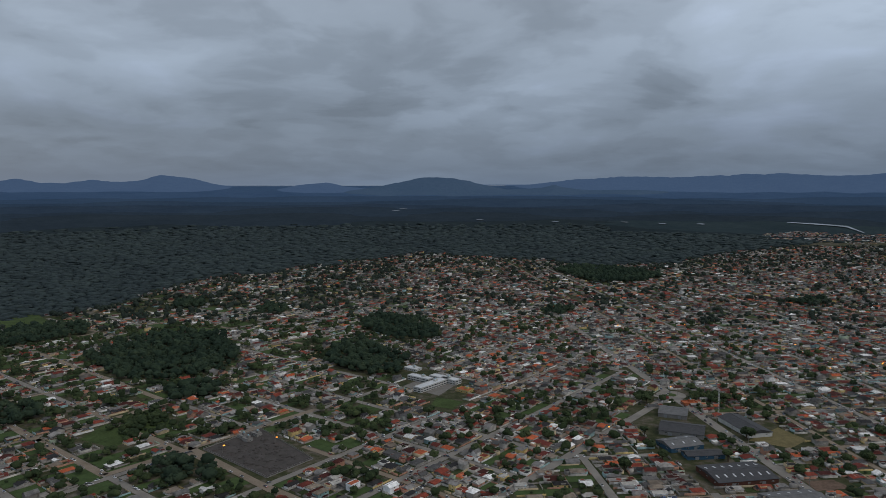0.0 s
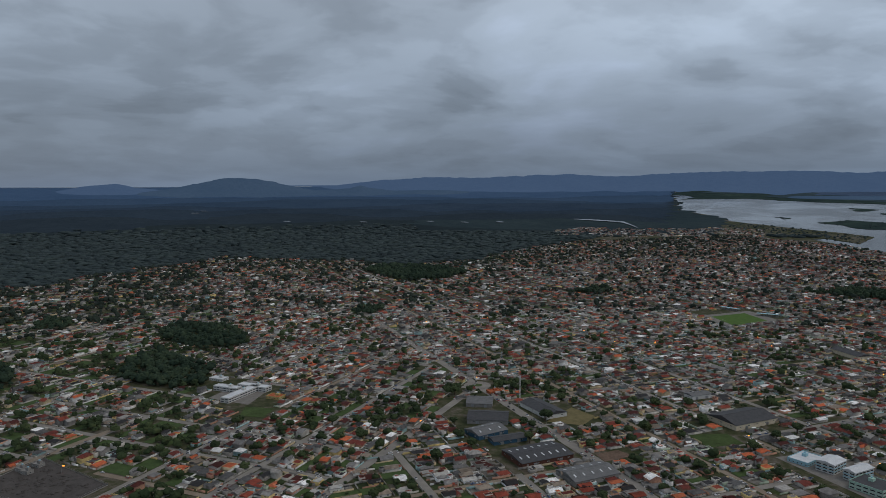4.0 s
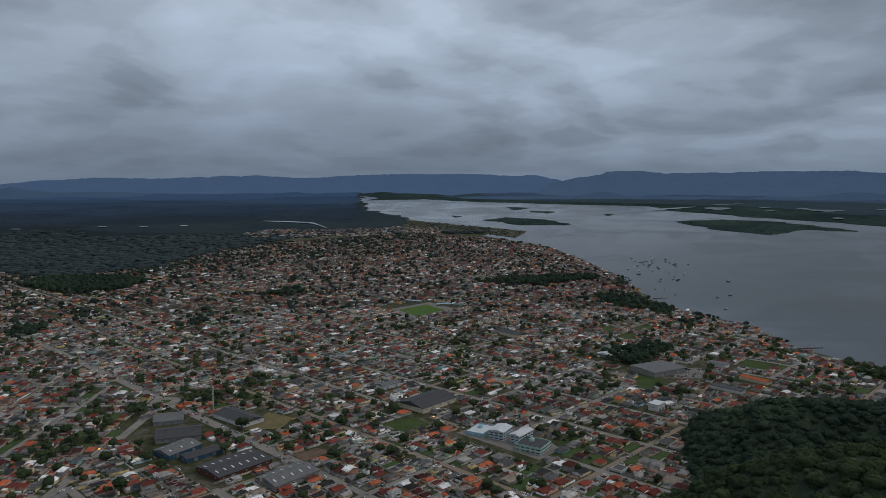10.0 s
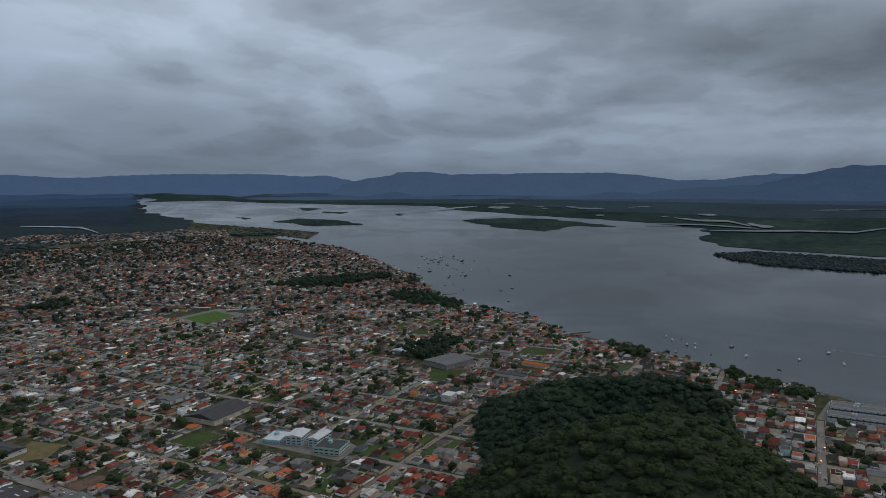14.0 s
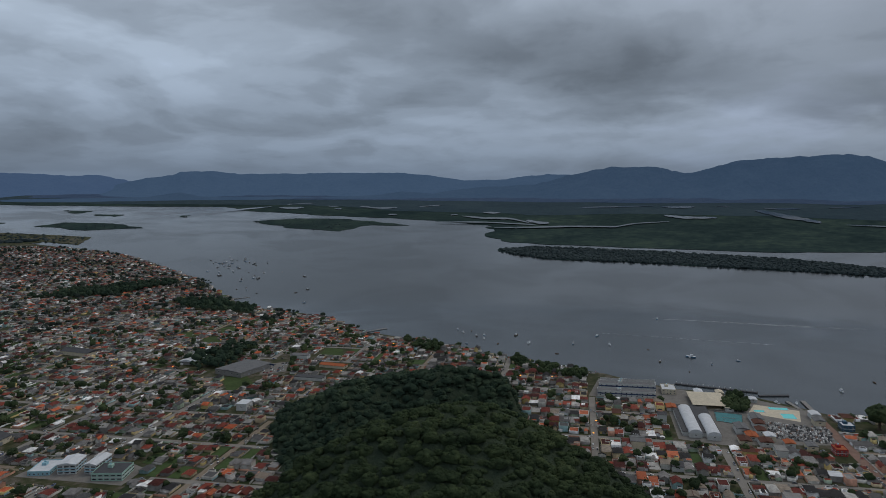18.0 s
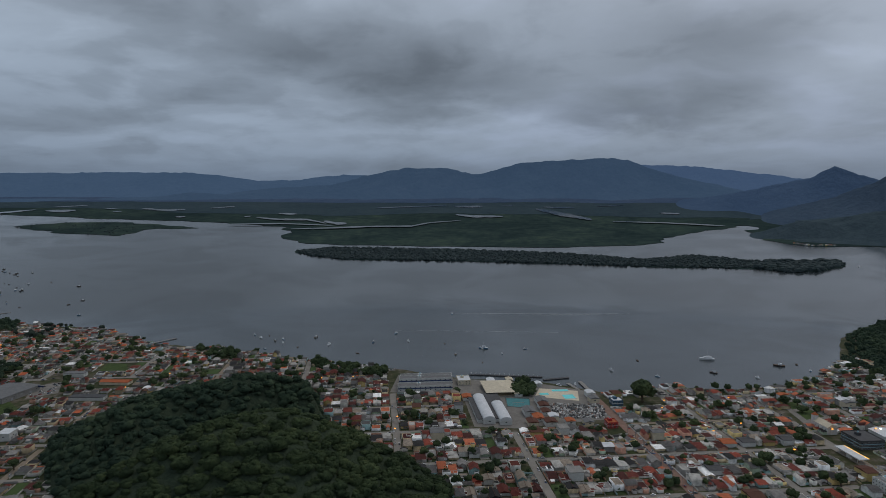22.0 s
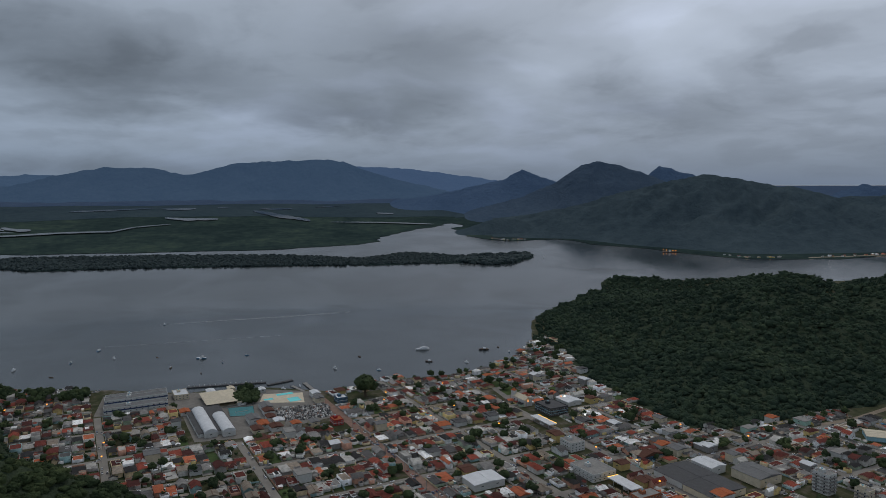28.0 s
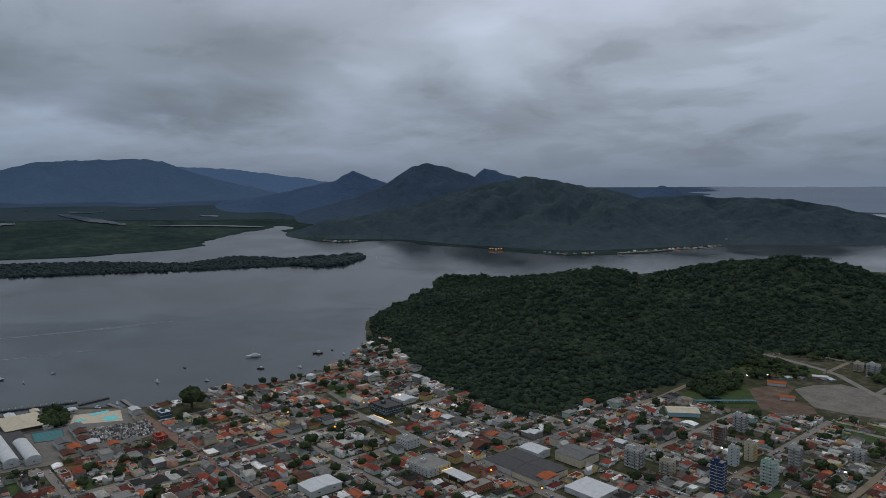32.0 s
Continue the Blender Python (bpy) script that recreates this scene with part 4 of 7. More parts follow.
# ---- houses ----
def house_shape(kind):
    """A house in a unit box (-.5..+.5, wall top at 0.62 of the height) as walls (0), roof (1)."""
    o, t, m = 0.56, 0.72, []
    if kind == "gable":
        V = [(-.5, -.5, 0), (.5, -.5, 0), (.5, .5, 0), (-.5, .5, 0), (-.5, -.5, t), (.5, -.5, t), (.5, .5, t), (-.5, .5, t), (-.5, 0, .97), (.5, 0, .97),
             (-o, -o, t - .06), (o, -o, t - .06), (o, 0, 1), (-o, 0, 1), (-o, o, t - .06), (o, o, t - .06)]
        F = [(0, 1, 5, 4), (1, 2, 6, 9, 5), (2, 3, 7, 6), (3, 0, 4, 8, 7), (10, 11, 12, 13), (13, 12, 15, 14)]
        m = [0, 0, 0, 0, 1, 1]
    elif kind == "hip":
        V = [(-.5, -.5, 0), (.5, -.5, 0), (.5, .5, 0), (-.5, .5, 0), (-.5, -.5, t), (.5, -.5, t), (.5, .5, t), (-.5, .5, t),
             (-o, -o, t - .05), (o, -o, t - .05), (o, o, t - .05), (-o, o, t - .05), (-.2, 0, 1), (.2, 0, 1)]
        F = [(0, 1, 5, 4), (1, 2, 6, 5), (2, 3, 7, 6), (3, 0, 4, 7), (8, 9, 13, 12), (9, 10, 13), (10, 11, 12, 13), (11, 8, 12)]
        m = [0, 0, 0, 0, 1, 1, 1, 1]
    elif kind == "ell":
        a, b = house_shape("gable"), house_shape("gable")
        V = [(x, y * .6 - .2, z) for x, y, z in a[0]] + [(-y * .5 - .22, x * .55 + .25, z * .93) for x, y, z in b[0]]
        F = a[1] + [tuple(i + len(a[0]) for i in q) for q in b[1]]
        m = a[2] + b[2]
    else:  # flat roof with a parapet
        e = .5
        V = [(-e, -e, 0), (e, -e, 0), (e, e, 0), (-e, e, 0), (-e, -e, 1), (e, -e, 1), (e, e, 1), (-e, e, 1),
             (-.46, -.46, 1), (.46, -.46, 1), (.46, .46, 1), (-.46, .46, 1), (-.46, -.46, .95), (.46, -.46, .95), (.46, .46, .95), (-.46, .46, .95)]
        F = [(0, 1, 5, 4), (1, 2, 6, 5), (2, 3, 7, 6), (3, 0, 4, 7), (4, 5, 9, 8), (5, 6, 10, 9), (6, 7, 11, 10), (7, 4, 8, 11),
             (8, 9, 13, 12), (9, 10, 14, 13), (10, 11, 15, 14), (11, 8, 12, 15), (12, 13, 14, 15)]
        m = [0] * 12 + [1]
    if kind == "flat":
        # the roof slab keeps vertices of its own, so that it takes a colour of its own
        V = V + [V[i] for i in (12, 13, 14, 15)]
        F[-1] = (16, 17, 18, 19)
    return [tuple(p) for p in V], F, m


KINDS = ("gable", "hip", "ell", "flat")
HOUSES = [(np.array(v), f, m) for v, f, m in (house_shape(k) for k in KINDS)]
near_lots, far_lots, town_trees, yard_trees, yards, meadows, shop_lots = [], [], [], [], [], [], []
NEAR_B, NEAR_A = 446.0, 438.0  # houses nearer than this are built one by one


def fill_block(v0, v1, w0, w1, back, angle, test):
    """Two rows of lots, back to back, along the block's longer side."""
    dv, dw = v1 - v0, w1 - w0
    swap = dw > dv
    long_, deep = (dw, dv) if swap else (dv, dw)
    edge = 5.0 / U
    long_ -= 2 * edge
    deep -= 2 * edge
    if long_ < 9 or deep < 9:
        return
    rows = max(1, round(deep * U / 23))
    lot_d = deep / rows
    old = v0 > 250 and w0 < 120 and back is from_a  # the old town is packed closer
    n = max(1, round(long_ * U / (rng.uniform(8.5, 11.5) if old else rng.uniform(9.5, 12.5))))
    lot_w = long_ / n
    for i in range(rows):
        for j in range(n):
            s = edge + (j + 0.5) * lot_w
            q = edge + (i + 0.5) * lot_d
            pv, pw = (v0 + q, w0 + s) if swap else (v0 + s, w0 + q)
            x, y = back(pv, pw)
            r = math.hypot(x, y)
            if r > 3000 or r < 402 or not test(x, y) or not free(x, y) or math.hypot(x - 205, y - 623) < 17 or (y < -600 and x > 150):
                continue
            u = rng.random()
            green = min(1.0, max(0.0, 0.42 + 1.0 * noise.noise(Vector((x / 130, y / 130, 9))) + 0.5 * noise.noise(Vector((x / 45, y / 45, 3)))))
            outer = min(1.0, max(0.0, (r - 0.62 * interp(math.degrees(math.atan2(x, y)), WOOD_EDGE, 1)) / 500)) if math.atan2(x, y) < 0.7 else 0.0
            wild = 0.03 if old else 0.03 + 0.30 * green * green + 0.34 * outer + (0.36 if x < -40 and r < 1300 else 0.0)
            if u < wild:
                if rng.random() < 0.5:
                    for _ in range(rng.integers(4, 10)):
                        town_trees.append((x + rng.uniform(-8, 8), y + rng.uniform(-9, 9)))
                else:
                    meadows.append((x, y, angle, lot_d * 1.02, lot_w * 1.04) if swap else (x, y, angle, lot_w * 1.04, lot_d * 1.02))
                    if rng.random() < 0.6:
                        town_trees.append((x + rng.uniform(-8, 8), y + rng.uniform(-9, 9)))
                continue
            turn = angle + (math.pi / 2 if swap else 0)
            kind = rng.choice(4, p=(0.36, 0.26, 0.18, 0.20) if old else (0.38, 0.30, 0.20, 0.12))
            wide = lot_w * U * (rng.uniform(0.78, 1.0) if old else rng.uniform(0.64, 0.9))
            dep = min(lot_d * U * (rng.uniform(0.42, 0.72) if old else rng.uniform(0.38, 0.6)), 16 if old else 12.5)
            floors = 2 if rng.random() < (0.2 if old else 0.1) else 1
            high = (2.55 * floors + 0.2) / (0.70 if kind != 3 else 0.92) * rng.uniform(0.9, 1.12)
            if old and 440 < r < 720 and rng.random() < 0.10 and math.atan2(x, y) > 1.5:
                shop_lots.append((x, y, turn, wide * rng.uniform(1.1, 1.5), max(dep, 10) * rng.uniform(0.9, 1.1), rng.uniform(4, 8)))
                continue
            if rng.random() < 0.45:
                turn, wide, dep = turn + math.pi / 2, dep, wide
            off = (lot_d - min(dep / U, lot_d)) * rng.uniform(-0.4, 0.4)
            x2, y2 = back(pv + (off if swap else 0), pw + (0 if swap else off))
            turn += rng.normal(0, 0.02)
            lot = (int(kind), x2, y2, turn, wide, dep, high)
            az = math.degrees(math.atan2(x, y))
            near = r < (NEAR_B if az < 60 else NEAR_A) and -36 < az < 162
            (near_lots if near else far_lots).append(lot)
            if r < 1100:
                yards.append((x, y, angle, (lot_d * U, lot_w * U) if swap else (lot_w * U, lot_d * U)))
            for _ in range(int(rng.choice(4, p=(0.05, 0.2, 0.35, 0.4) if old else (0.2, 0.4, 0.3, 0.1))) if r < 1100 else int(rng.random() < 0.5)):  # sheds and annexes
                x3, y3 = back(pv + rng.uniform(-.4, .4) * (lot_d if swap else lot_w), pw + rng.uniform(-.4, .4) * (lot_w if swap else lot_d))
                if r < 1500:
                    far_lots.append((int(rng.choice([0, 3, 3])), x3, y3, turn, rng.uniform(3.0, 6.2), rng.uniform(3.5, 7.5), rng.uniform(2.5, 3.9)))
            if rng.random() < (0.30 if old else 0.10) + 0.85 * green * (0.55 if old else 0.8 if r < 1300 else 0.6):
                for _ in range(int(rng.integers(1, 4))):
                    yard_trees.append((x + rng.uniform(-.5, .5) * lot_w, y + rng.uniform(-.5, .5) * lot_d))


def fill_town():
    for a, b in zip(A_ALONG_W, A_ALONG_W[1:]):
        for c, d in zip(A_ALONG_V, A_ALONG_V[1:]):
            fill_block(a, b, c, d, from_a, GRID_A, lambda x, y: not in_b(x, y))
    for a, b in zip(B_ALONG_W, B_ALONG_W[1:]):
        for c, d in zip(B_ALONG_V, B_ALONG_V[1:]):
            fill_block(a, b, c, d, from_b, GRID_B, in_b)


fill_town()


def beyond(x, y):
    """The outlying quarter between the forest belt and the river."""
    a, r = math.degrees(math.atan2(x, y)), math.hypot(x, y)
    if not 24.4 < a < 39.8:
        return False
    near = interp(a, [(24, 2680), (30, 2570), (35.5, 2720), (40, 2700)], 1)
    far = interp(a, [(24, 2900), (27, 3150), (31, 3050), (36, 3200), (40, 3200)], 1)
    w = 90 * noise.noise(Vector((a * 0.5, 3.0, 1.0)))
    return near + w < r < far + w


for _ in range(2300):
    x, y = polar(rng.uniform(24.4, 39.8), rng.uniform(2450, 3350))
    if beyond(x, y) and inside(x, y, SHORE_XY) and noise.noise(Vector((x / 90, y / 90, 6))) < 0.22:
        far_lots.append((int(rng.choice(4)), x, y, GRID_A + rng.choice([0, math.pi / 2]), rng.uniform(8, 14), rng.uniform(8, 13), rng.uniform(4, 6)))
        if rng.random() < 0.6:
            yard_trees.append((x + rng.uniform(-14, 14), y + rng.uniform(-14, 14)))


def put(items, lot, lift=1.2):
    k, x, y, a, sx, sy, sz = lot
    X, Y, Z = place(x, y, lift)
    q = shrink(x, y)
    items.append((k, X, Y, Z, a, sx * q, sy * q, sz * q))


plots = []
for x, y, a, sx, sy in meadows:
    X, Y, Z = place(x, y, 1.2)
    q = shrink(x, y) * U
    plots.append((0, X, Y, Z, a, sx * q, sy * q, 1.0))
joined("grass_plots", [(np.array([(-.5, -.5, .28), (.5, -.5, .28), (.5, .5, .28), (-.5, .5, .28)]), [(0, 1, 2, 3)], [0])], plots, [M["grass"]], "overgrown green plots between the houses", "grass")

sectors = {}
for lot in far_lots:
    az = math.degrees(math.atan2(lot[1], lot[2]))
    r = math.hypot(lot[1], lot[2])
    put(sectors.setdefault("old_town_houses" if az > 83 else "bay_quarter_houses" if not in_b(lot[1], lot[2]) else "inland_quarter_houses", []), lot)
for nm, items in sectors.items():
    old_part = nm == "old_town_houses"
    joined(nm, HOUSES, items, [M["wall_joined" if old_part else "inland_wall"], M["roof_joined" if old_part else "inland_roof"]], "crowded low houses with brown, orange and grey roofs", "houses")


def tree_items(points, shapes, size):
    out = []
    for x, y in points:
        X, Y, Z = place(x, y, 1.2)
        q = shrink(x, y)
        s = size * (0.42 + 1.0 * rng.random() ** 1.7) * q
        out.append((rng.integers(len(shapes)), X, Y, Z + s * 0.95, rng.uniform(0, 6.28), s, s, s * rng.uniform(0.85, 1.2)))
    return out


all_trees = [p for p in town_trees + yard_trees if hill_height(*p) < 0.5 and not on_street(*p, 4.6) and not any(inside(p[0], p[1], k) for k in KEEP)]
joined("town_trees", SMALL_DOMES, tree_items([p for p in all_trees if math.hypot(*p) < 560], SMALL_DOMES, 4.0), [M["canopy"]], "dark green garden trees between the houses", "trees")
joined("far_town_trees", FAR_DOMES, tree_items([p for p in all_trees if 560 <= math.hypot(*p) < 1000 and rng.random() < 0.8], FAR_DOMES, 4.6), [M["canopy"]], "dark green trees among distant houses", "trees")
joined("farthest_town_trees", FAR_CROWNS, tree_items([p for p in all_trees if math.hypot(*p) >= 1000 and rng.random() < 0.5], FAR_CROWNS, 4.3), [M["far_trees"]], "dark green trees among the farthest houses", "trees")

groves = []
for poly in PATCH_XY:
    xs, ys = [p[0] for p in poly], [p[1] for p in poly]
    for x in np.arange(min(xs), max(xs), 6.5):
        for y in np.arange(min(ys), max(ys), 6.5):
            p = (x + rng.uniform(-3, 3), y + rng.uniform(-3, 3))
            if inside(*p, poly):
                groves.append(p)
joined("groves", SMALL_DOMES, tree_items([p for p in groves if math.hypot(*p) < 800], SMALL_DOMES, 6.2), [M["shaded_canopy"]], "dense dark groves left inside the town", "trees")
joined("far_groves", FAR_DOMES, tree_items([p for p in groves if math.hypot(*p) >= 800], FAR_DOMES, 6.8), [M["shaded_canopy"]], "dense dark groves among distant houses", "trees")

RIVER = [(25.9, 3798), (28.5, 3640), (29.7, 3525), (30.8, 3085)]


def near_river(x, y):
    """Open ground on the near side of the river, so that it shows."""
    a, r = math.degrees(math.atan2(x, y)), math.hypot(x, y)
    return 25.5 < a < 31.2 and abs(r - interp(a, RIVER, 1) + 90) < 170


forest = []
r = 1150.0
while r < 3500:
    gap = 8.6 + (r - 1150) * 0.0062
    a = -38.0
    while a < 44:
        x, y = polar(a + rng.uniform(-1, 1) * math.degrees(gap / r), r + rng.uniform(-1, 1) * gap)
        if r > interp(a, WOOD_EDGE, 1) * 0.93 and in_wood(x, y) and not beyond(x, y) and (r < 2600 or rng.random() > (r - 2600) / 800) and not (a > 13 and r > 2860) and not near_river(x, y) and inside(x, y, SHORE_XY):
            forest.append((x, y))
        a += math.degrees(gap / r)
    r += gap * (1.0 + max(0, r - 2200) / 2500)
items = []
for x, y in forest:
    X, Y, Z = place(x, y, 1.2)
    r0 = math.hypot(x, y)
    s = (5.0 + (r0 - 1150) * 0.0034) * U * rng.uniform(0.6, 1.3) * shrink(x, y)
    items.append((rng.integers(4), X, Y, Z + s * 0.2, rng.uniform(0, 6.28), s * 1.45, s * 1.45, s * rng.uniform(0.36, 0.62)))
joined("plain_forest", FAR_CROWNS, items, [M["plain_canopy"]], "dark unbroken forest on the plain behind the town", "trees")


M["red_paving"] = material("red_paving", plain((0.22, 0.14, 0.11), 0.9, 0.5, 0.15))


# ---- streets ----
def street(points, half, mat, name="road", label="grey paved street between house lots", lift=0.35):
    """A strip along plan points, cut into short lengths, a little over the ground."""
    verts, faces = [], []
    for (x0, y0), (x1, y1) in zip(points, points[1:]):
        n = max(1, int(math.hypot(x1 - x0, y1 - y0) / 30))
        nx, ny = -(y1 - y0), x1 - x0
        q = math.hypot(nx, ny)
        nx, ny = nx / q * half / U, ny / q * half / U
        for i in range(n + 1):
            f = i / n
            x, y = x0 + (x1 - x0) * f, y0 + (y1 - y0) * f
            verts += [place(x + nx, y + ny, 1.2 + lift), place(x - nx, y - ny, 1.2 + lift)]
            if i:
                k = len(verts)
                faces.append((k - 4, k - 3, k - 1, k - 2))
    ob = mesh_object(name, verts, faces, [mat])
    return tagged(ob, label, "road", kind="structure")


def street_runs(back, fixed, along, lo, hi, test):
    """The stretches of a grid line that lie in the open town."""
    runs, run = [], []
    q = lo
    while q <= hi:
        p = back(fixed, q) if along == "w" else back(q, fixed)
        r = math.hypot(*p)
        if 395 < r < 2400 and test(*p) and hill_height(*p) < 0.3 and inside(*p, SHORE_XY) and not in_wood(*p) and not any(inside(*p, k) for k in KEEP):
            run.append(p)
        else:
            if len(run) > 3:
                runs.append(run)
            run = []
        q += 10
    if len(run) > 3:
        runs.append(run)
    return [[u[0], u[-1]] for u in runs]


k = 0
for back, lines_w, lines_v, test in ((from_a, A_ALONG_W, A_ALONG_V, lambda x, y: not in_b(x, y)), (from_b, B_ALONG_W, B_ALONG_V, in_b)):
    for fixed in lines_w:
        for u in street_runs(back, fixed, "w", -900, 2400, test):
            dirt = rng.random() < 0.25
            street(u, 3.8 if not dirt else 3.2, M["dirt"] if dirt else M["road"], lift=0.30)
    for fixed in lines_v:
        for u in street_runs(back, fixed, "v", -1200, 2000, test):
            dirt = rng.random() < 0.25
            street(u, 3.8 if not dirt else 3.2, M["dirt"] if dirt else M["road"], lift=0.24)
# avenues
for line in ([(-465, 792), (-238, 602)], [(-302, 508), (-218, 632)], [(-322, 603), (-189, 486)], [(-221, 447), (-107, 583)], [(-356, 554), (-221, 447)], [(-186, 499), (-97, 415)]):
    street(line, 4.2, M["dirt"], "unpaved_road", "wide pale unpaved road of the inland quarter", 0.45)
street([from_a(269, 350), from_a(269, 1500)], 6.0, M["road"], "avenue", "wide grey avenue through the town", 0.42)
street([(205, 622), (154, 560), (88, 480), (30, 410)], 5.0, M["road"], "diagonal_road", "diagonal grey road to the roundabout", 0.46)
street([from_a(330, -193), from_a(620, -193)], 5.0, M["red_paving"], "quay_road", "paved street running down to the quay", 0.42)
street([from_a(250, -327), from_a(520, -327)], 6.0, M["road"], "main_street", "wide main street of the old town", 0.42)


# ---- things: helpers ----
def extra(key, fn):
    if key not in M:
        M[key] = material(key, fn)
    return M[key]


for key, fn in {
    "white_paint": plain((0.52, 0.52, 0.50), 0.7, 0.35, 0.3), "cream": plain((0.55, 0.48, 0.36), 0.8, 0.4, 0.3), "concrete": plain((0.24, 0.23, 0.215), 0.9, 0.5, 0.3),
    "grey_sheet": plain((0.13, 0.13, 0.13), 0.75, 0.6, 0.25), "dark_sheet": plain((0.055, 0.055, 0.058), 0.75, 0.6, 0.25), "white_sheet": plain((0.56, 0.57, 0.58), 0.6, 0.35, 0.2),
    "blue_paint": plain((0.030, 0.085, 0.14), 0.6, 0.4, 0.4), "light_blue": plain((0.28, 0.47, 0.54), 0.6, 0.35, 0.4), "navy": plain((0.022, 0.042, 0.11), 0.6, 0.4, 0.4),
    "orange_tile": plain((0.36, 0.105, 0.045), 0.85, 0.5, 0.6), "brown_tile": plain((0.10, 0.045, 0.032), 0.85, 0.5, 0.6), "yellow_paint": plain((0.46, 0.35, 0.14), 0.7, 0.35, 0.4),
    "red_paint": plain((0.34, 0.035, 0.03), 0.7, 0.35, 0.4), "pale_green": plain((0.34, 0.50, 0.42), 0.7, 0.35, 0.4), "brick": plain((0.30, 0.115, 0.06), 0.9, 0.4, 0.6),
    "red_earth": plain((0.135, 0.092, 0.068), 0.95, 0.85, 0.06), "gravel": plain((0.075, 0.067, 0.062), 0.95, 0.7, 0.12), "lawn": plain((0.070, 0.125, 0.028), 0.95, 0.5, 0.12),
    "meadow": plain((0.050, 0.074, 0.024), 0.95, 0.85, 0.05), "dry_grass": plain((0.15, 0.125, 0.06), 0.95, 0.6, 0.12), "court": plain((0.075, 0.21, 0.22), 0.85, 0.4, 0.3),
    "pool_water": plain((0.10, 0.66, 0.64), 0.12, 0.15, 0.3), "steel": plain((0.30, 0.31, 0.32), 0.5, 0.3, 1.0, 0.6), "glass_dark": plain((0.020, 0.026, 0.032), 0.12, 0.3, 0.6),
    "rubber": plain((0.02, 0.02, 0.02), 0.9, 0.2, 2.0), "wood": plain((0.12, 0.085, 0.06), 0.9, 0.5, 1.0), "hull_white": plain((0.66, 0.67, 0.68), 0.4, 0.25, 1.0), "hull_blue": plain((0.09, 0.20, 0.32), 0.5, 0.3, 1.0),
    "walk_blue": plain((0.06, 0.20, 0.33), 0.7, 0.4, 0.3), "hull_red": plain((0.06, 0.045, 0.04), 0.6, 0.3, 1.0), "lamp_orange": glowing((1.0, 0.36, 0.05), 2.4), "lamp_white": glowing((0.95, 1.0, 0.95), 3.0), "lamp_yellow": glowing((1.0, 0.55, 0.06), 2.2), "paving": plain((0.185, 0.172, 0.155), 0.9, 0.5, 0.15), "sandy_lot": plain((0.190, 0.172, 0.150), 0.95, 0.7, 0.05),
    "yard": weathered([(0.0, (0.036, 0.050, 0.018)), (0.34, (0.026, 0.038, 0.015)), (0.54, (0.085, 0.070, 0.050)), (0.68, (0.14, 0.128, 0.112)), (0.82, (0.075, 0.069, 0.061)), (0.93, (0.22, 0.205, 0.185))], True),
    "car_paint": weathered([(0.0, (0.70, 0.70, 0.70)), (0.35, (0.28, 0.29, 0.30)), (0.55, (0.03, 0.03, 0.035)), (0.75, (0.30, 0.03, 0.03)), (0.86, (0.05, 0.09, 0.2)), (0.93, (0.62, 0.62, 0.6))], False, 0.3),
    "tombs": weathered([(0.0, (0.42, 0.41, 0.39)), (0.25, (0.25, 0.24, 0.23)), (0.5, (0.09, 0.09, 0.09)), (0.85, (0.60, 0.59, 0.57)), (0.93, (0.22, 0.14, 0.11))], True),
}.items():
    extra(key, fn)
G0 = 1.2  # level of the town ground
BOXES = {}


def mesh_of(name, verts, faces, mats, index=None):
    me = bpy.data.meshes.new(name)
    me.from_pydata([tuple(v) for v in verts], [], faces)
    for m in mats:
        me.materials.append(m)
    if index is not None:
        me.polygons.foreach_set("material_index", np.asarray(index, dtype=np.int32))
    me.update()
    return me


def slab(sx, sy, sz, mat, edge=0.05):
    """A block standing on its base, with chamfered top edges."""
    key = (round(sx, 2), round(sy, 2), round(sz, 2), mat.name, edge)
    if key not in BOXES:
        x, y, e = sx / 2, sy / 2, min(edge, sx / 4, sy / 4, sz / 3)
        V = [(-x, -y, 0), (x, -y, 0), (x, y, 0), (-x, y, 0), (-x, -y, sz - e), (x, -y, sz - e), (x, y, sz - e), (-x, y, sz - e),
             (-x + e, -y + e, sz), (x - e, -y + e, sz), (x - e, y - e, sz), (-x + e, y - e, sz)]
        F = [(3, 2, 1, 0), (0, 1, 5, 4), (1, 2, 6, 5), (2, 3, 7, 6), (3, 0, 4, 7), (4, 5, 9, 8), (5, 6, 10, 9), (6, 7, 11, 10), (7, 4, 8, 11), (8, 9, 10, 11)]
        BOXES[key] = mesh_of("block", V, F, [mat])
    return BOXES[key]


def thing(name, x, y, turn, label, category, group="", h=G0):
    ob = new(name)
    ob.empty_display_size = 0.5
    ob.matrix_basis = Matrix.Translation(place(x, y, h)) @ Matrix.Rotation(turn, 4, "Z")
    return tagged(ob, label, category, group)


def part(name, me, parent, at=(0, 0, 0), turn=0.0, label=""):
    ob = new(name, me)
    ob.parent = parent
    ob.matrix_basis = Matrix.Translation(at) @ Matrix.Rotation(turn, 4, "Z")
    if label:
        ob["label"] = label
    return ob


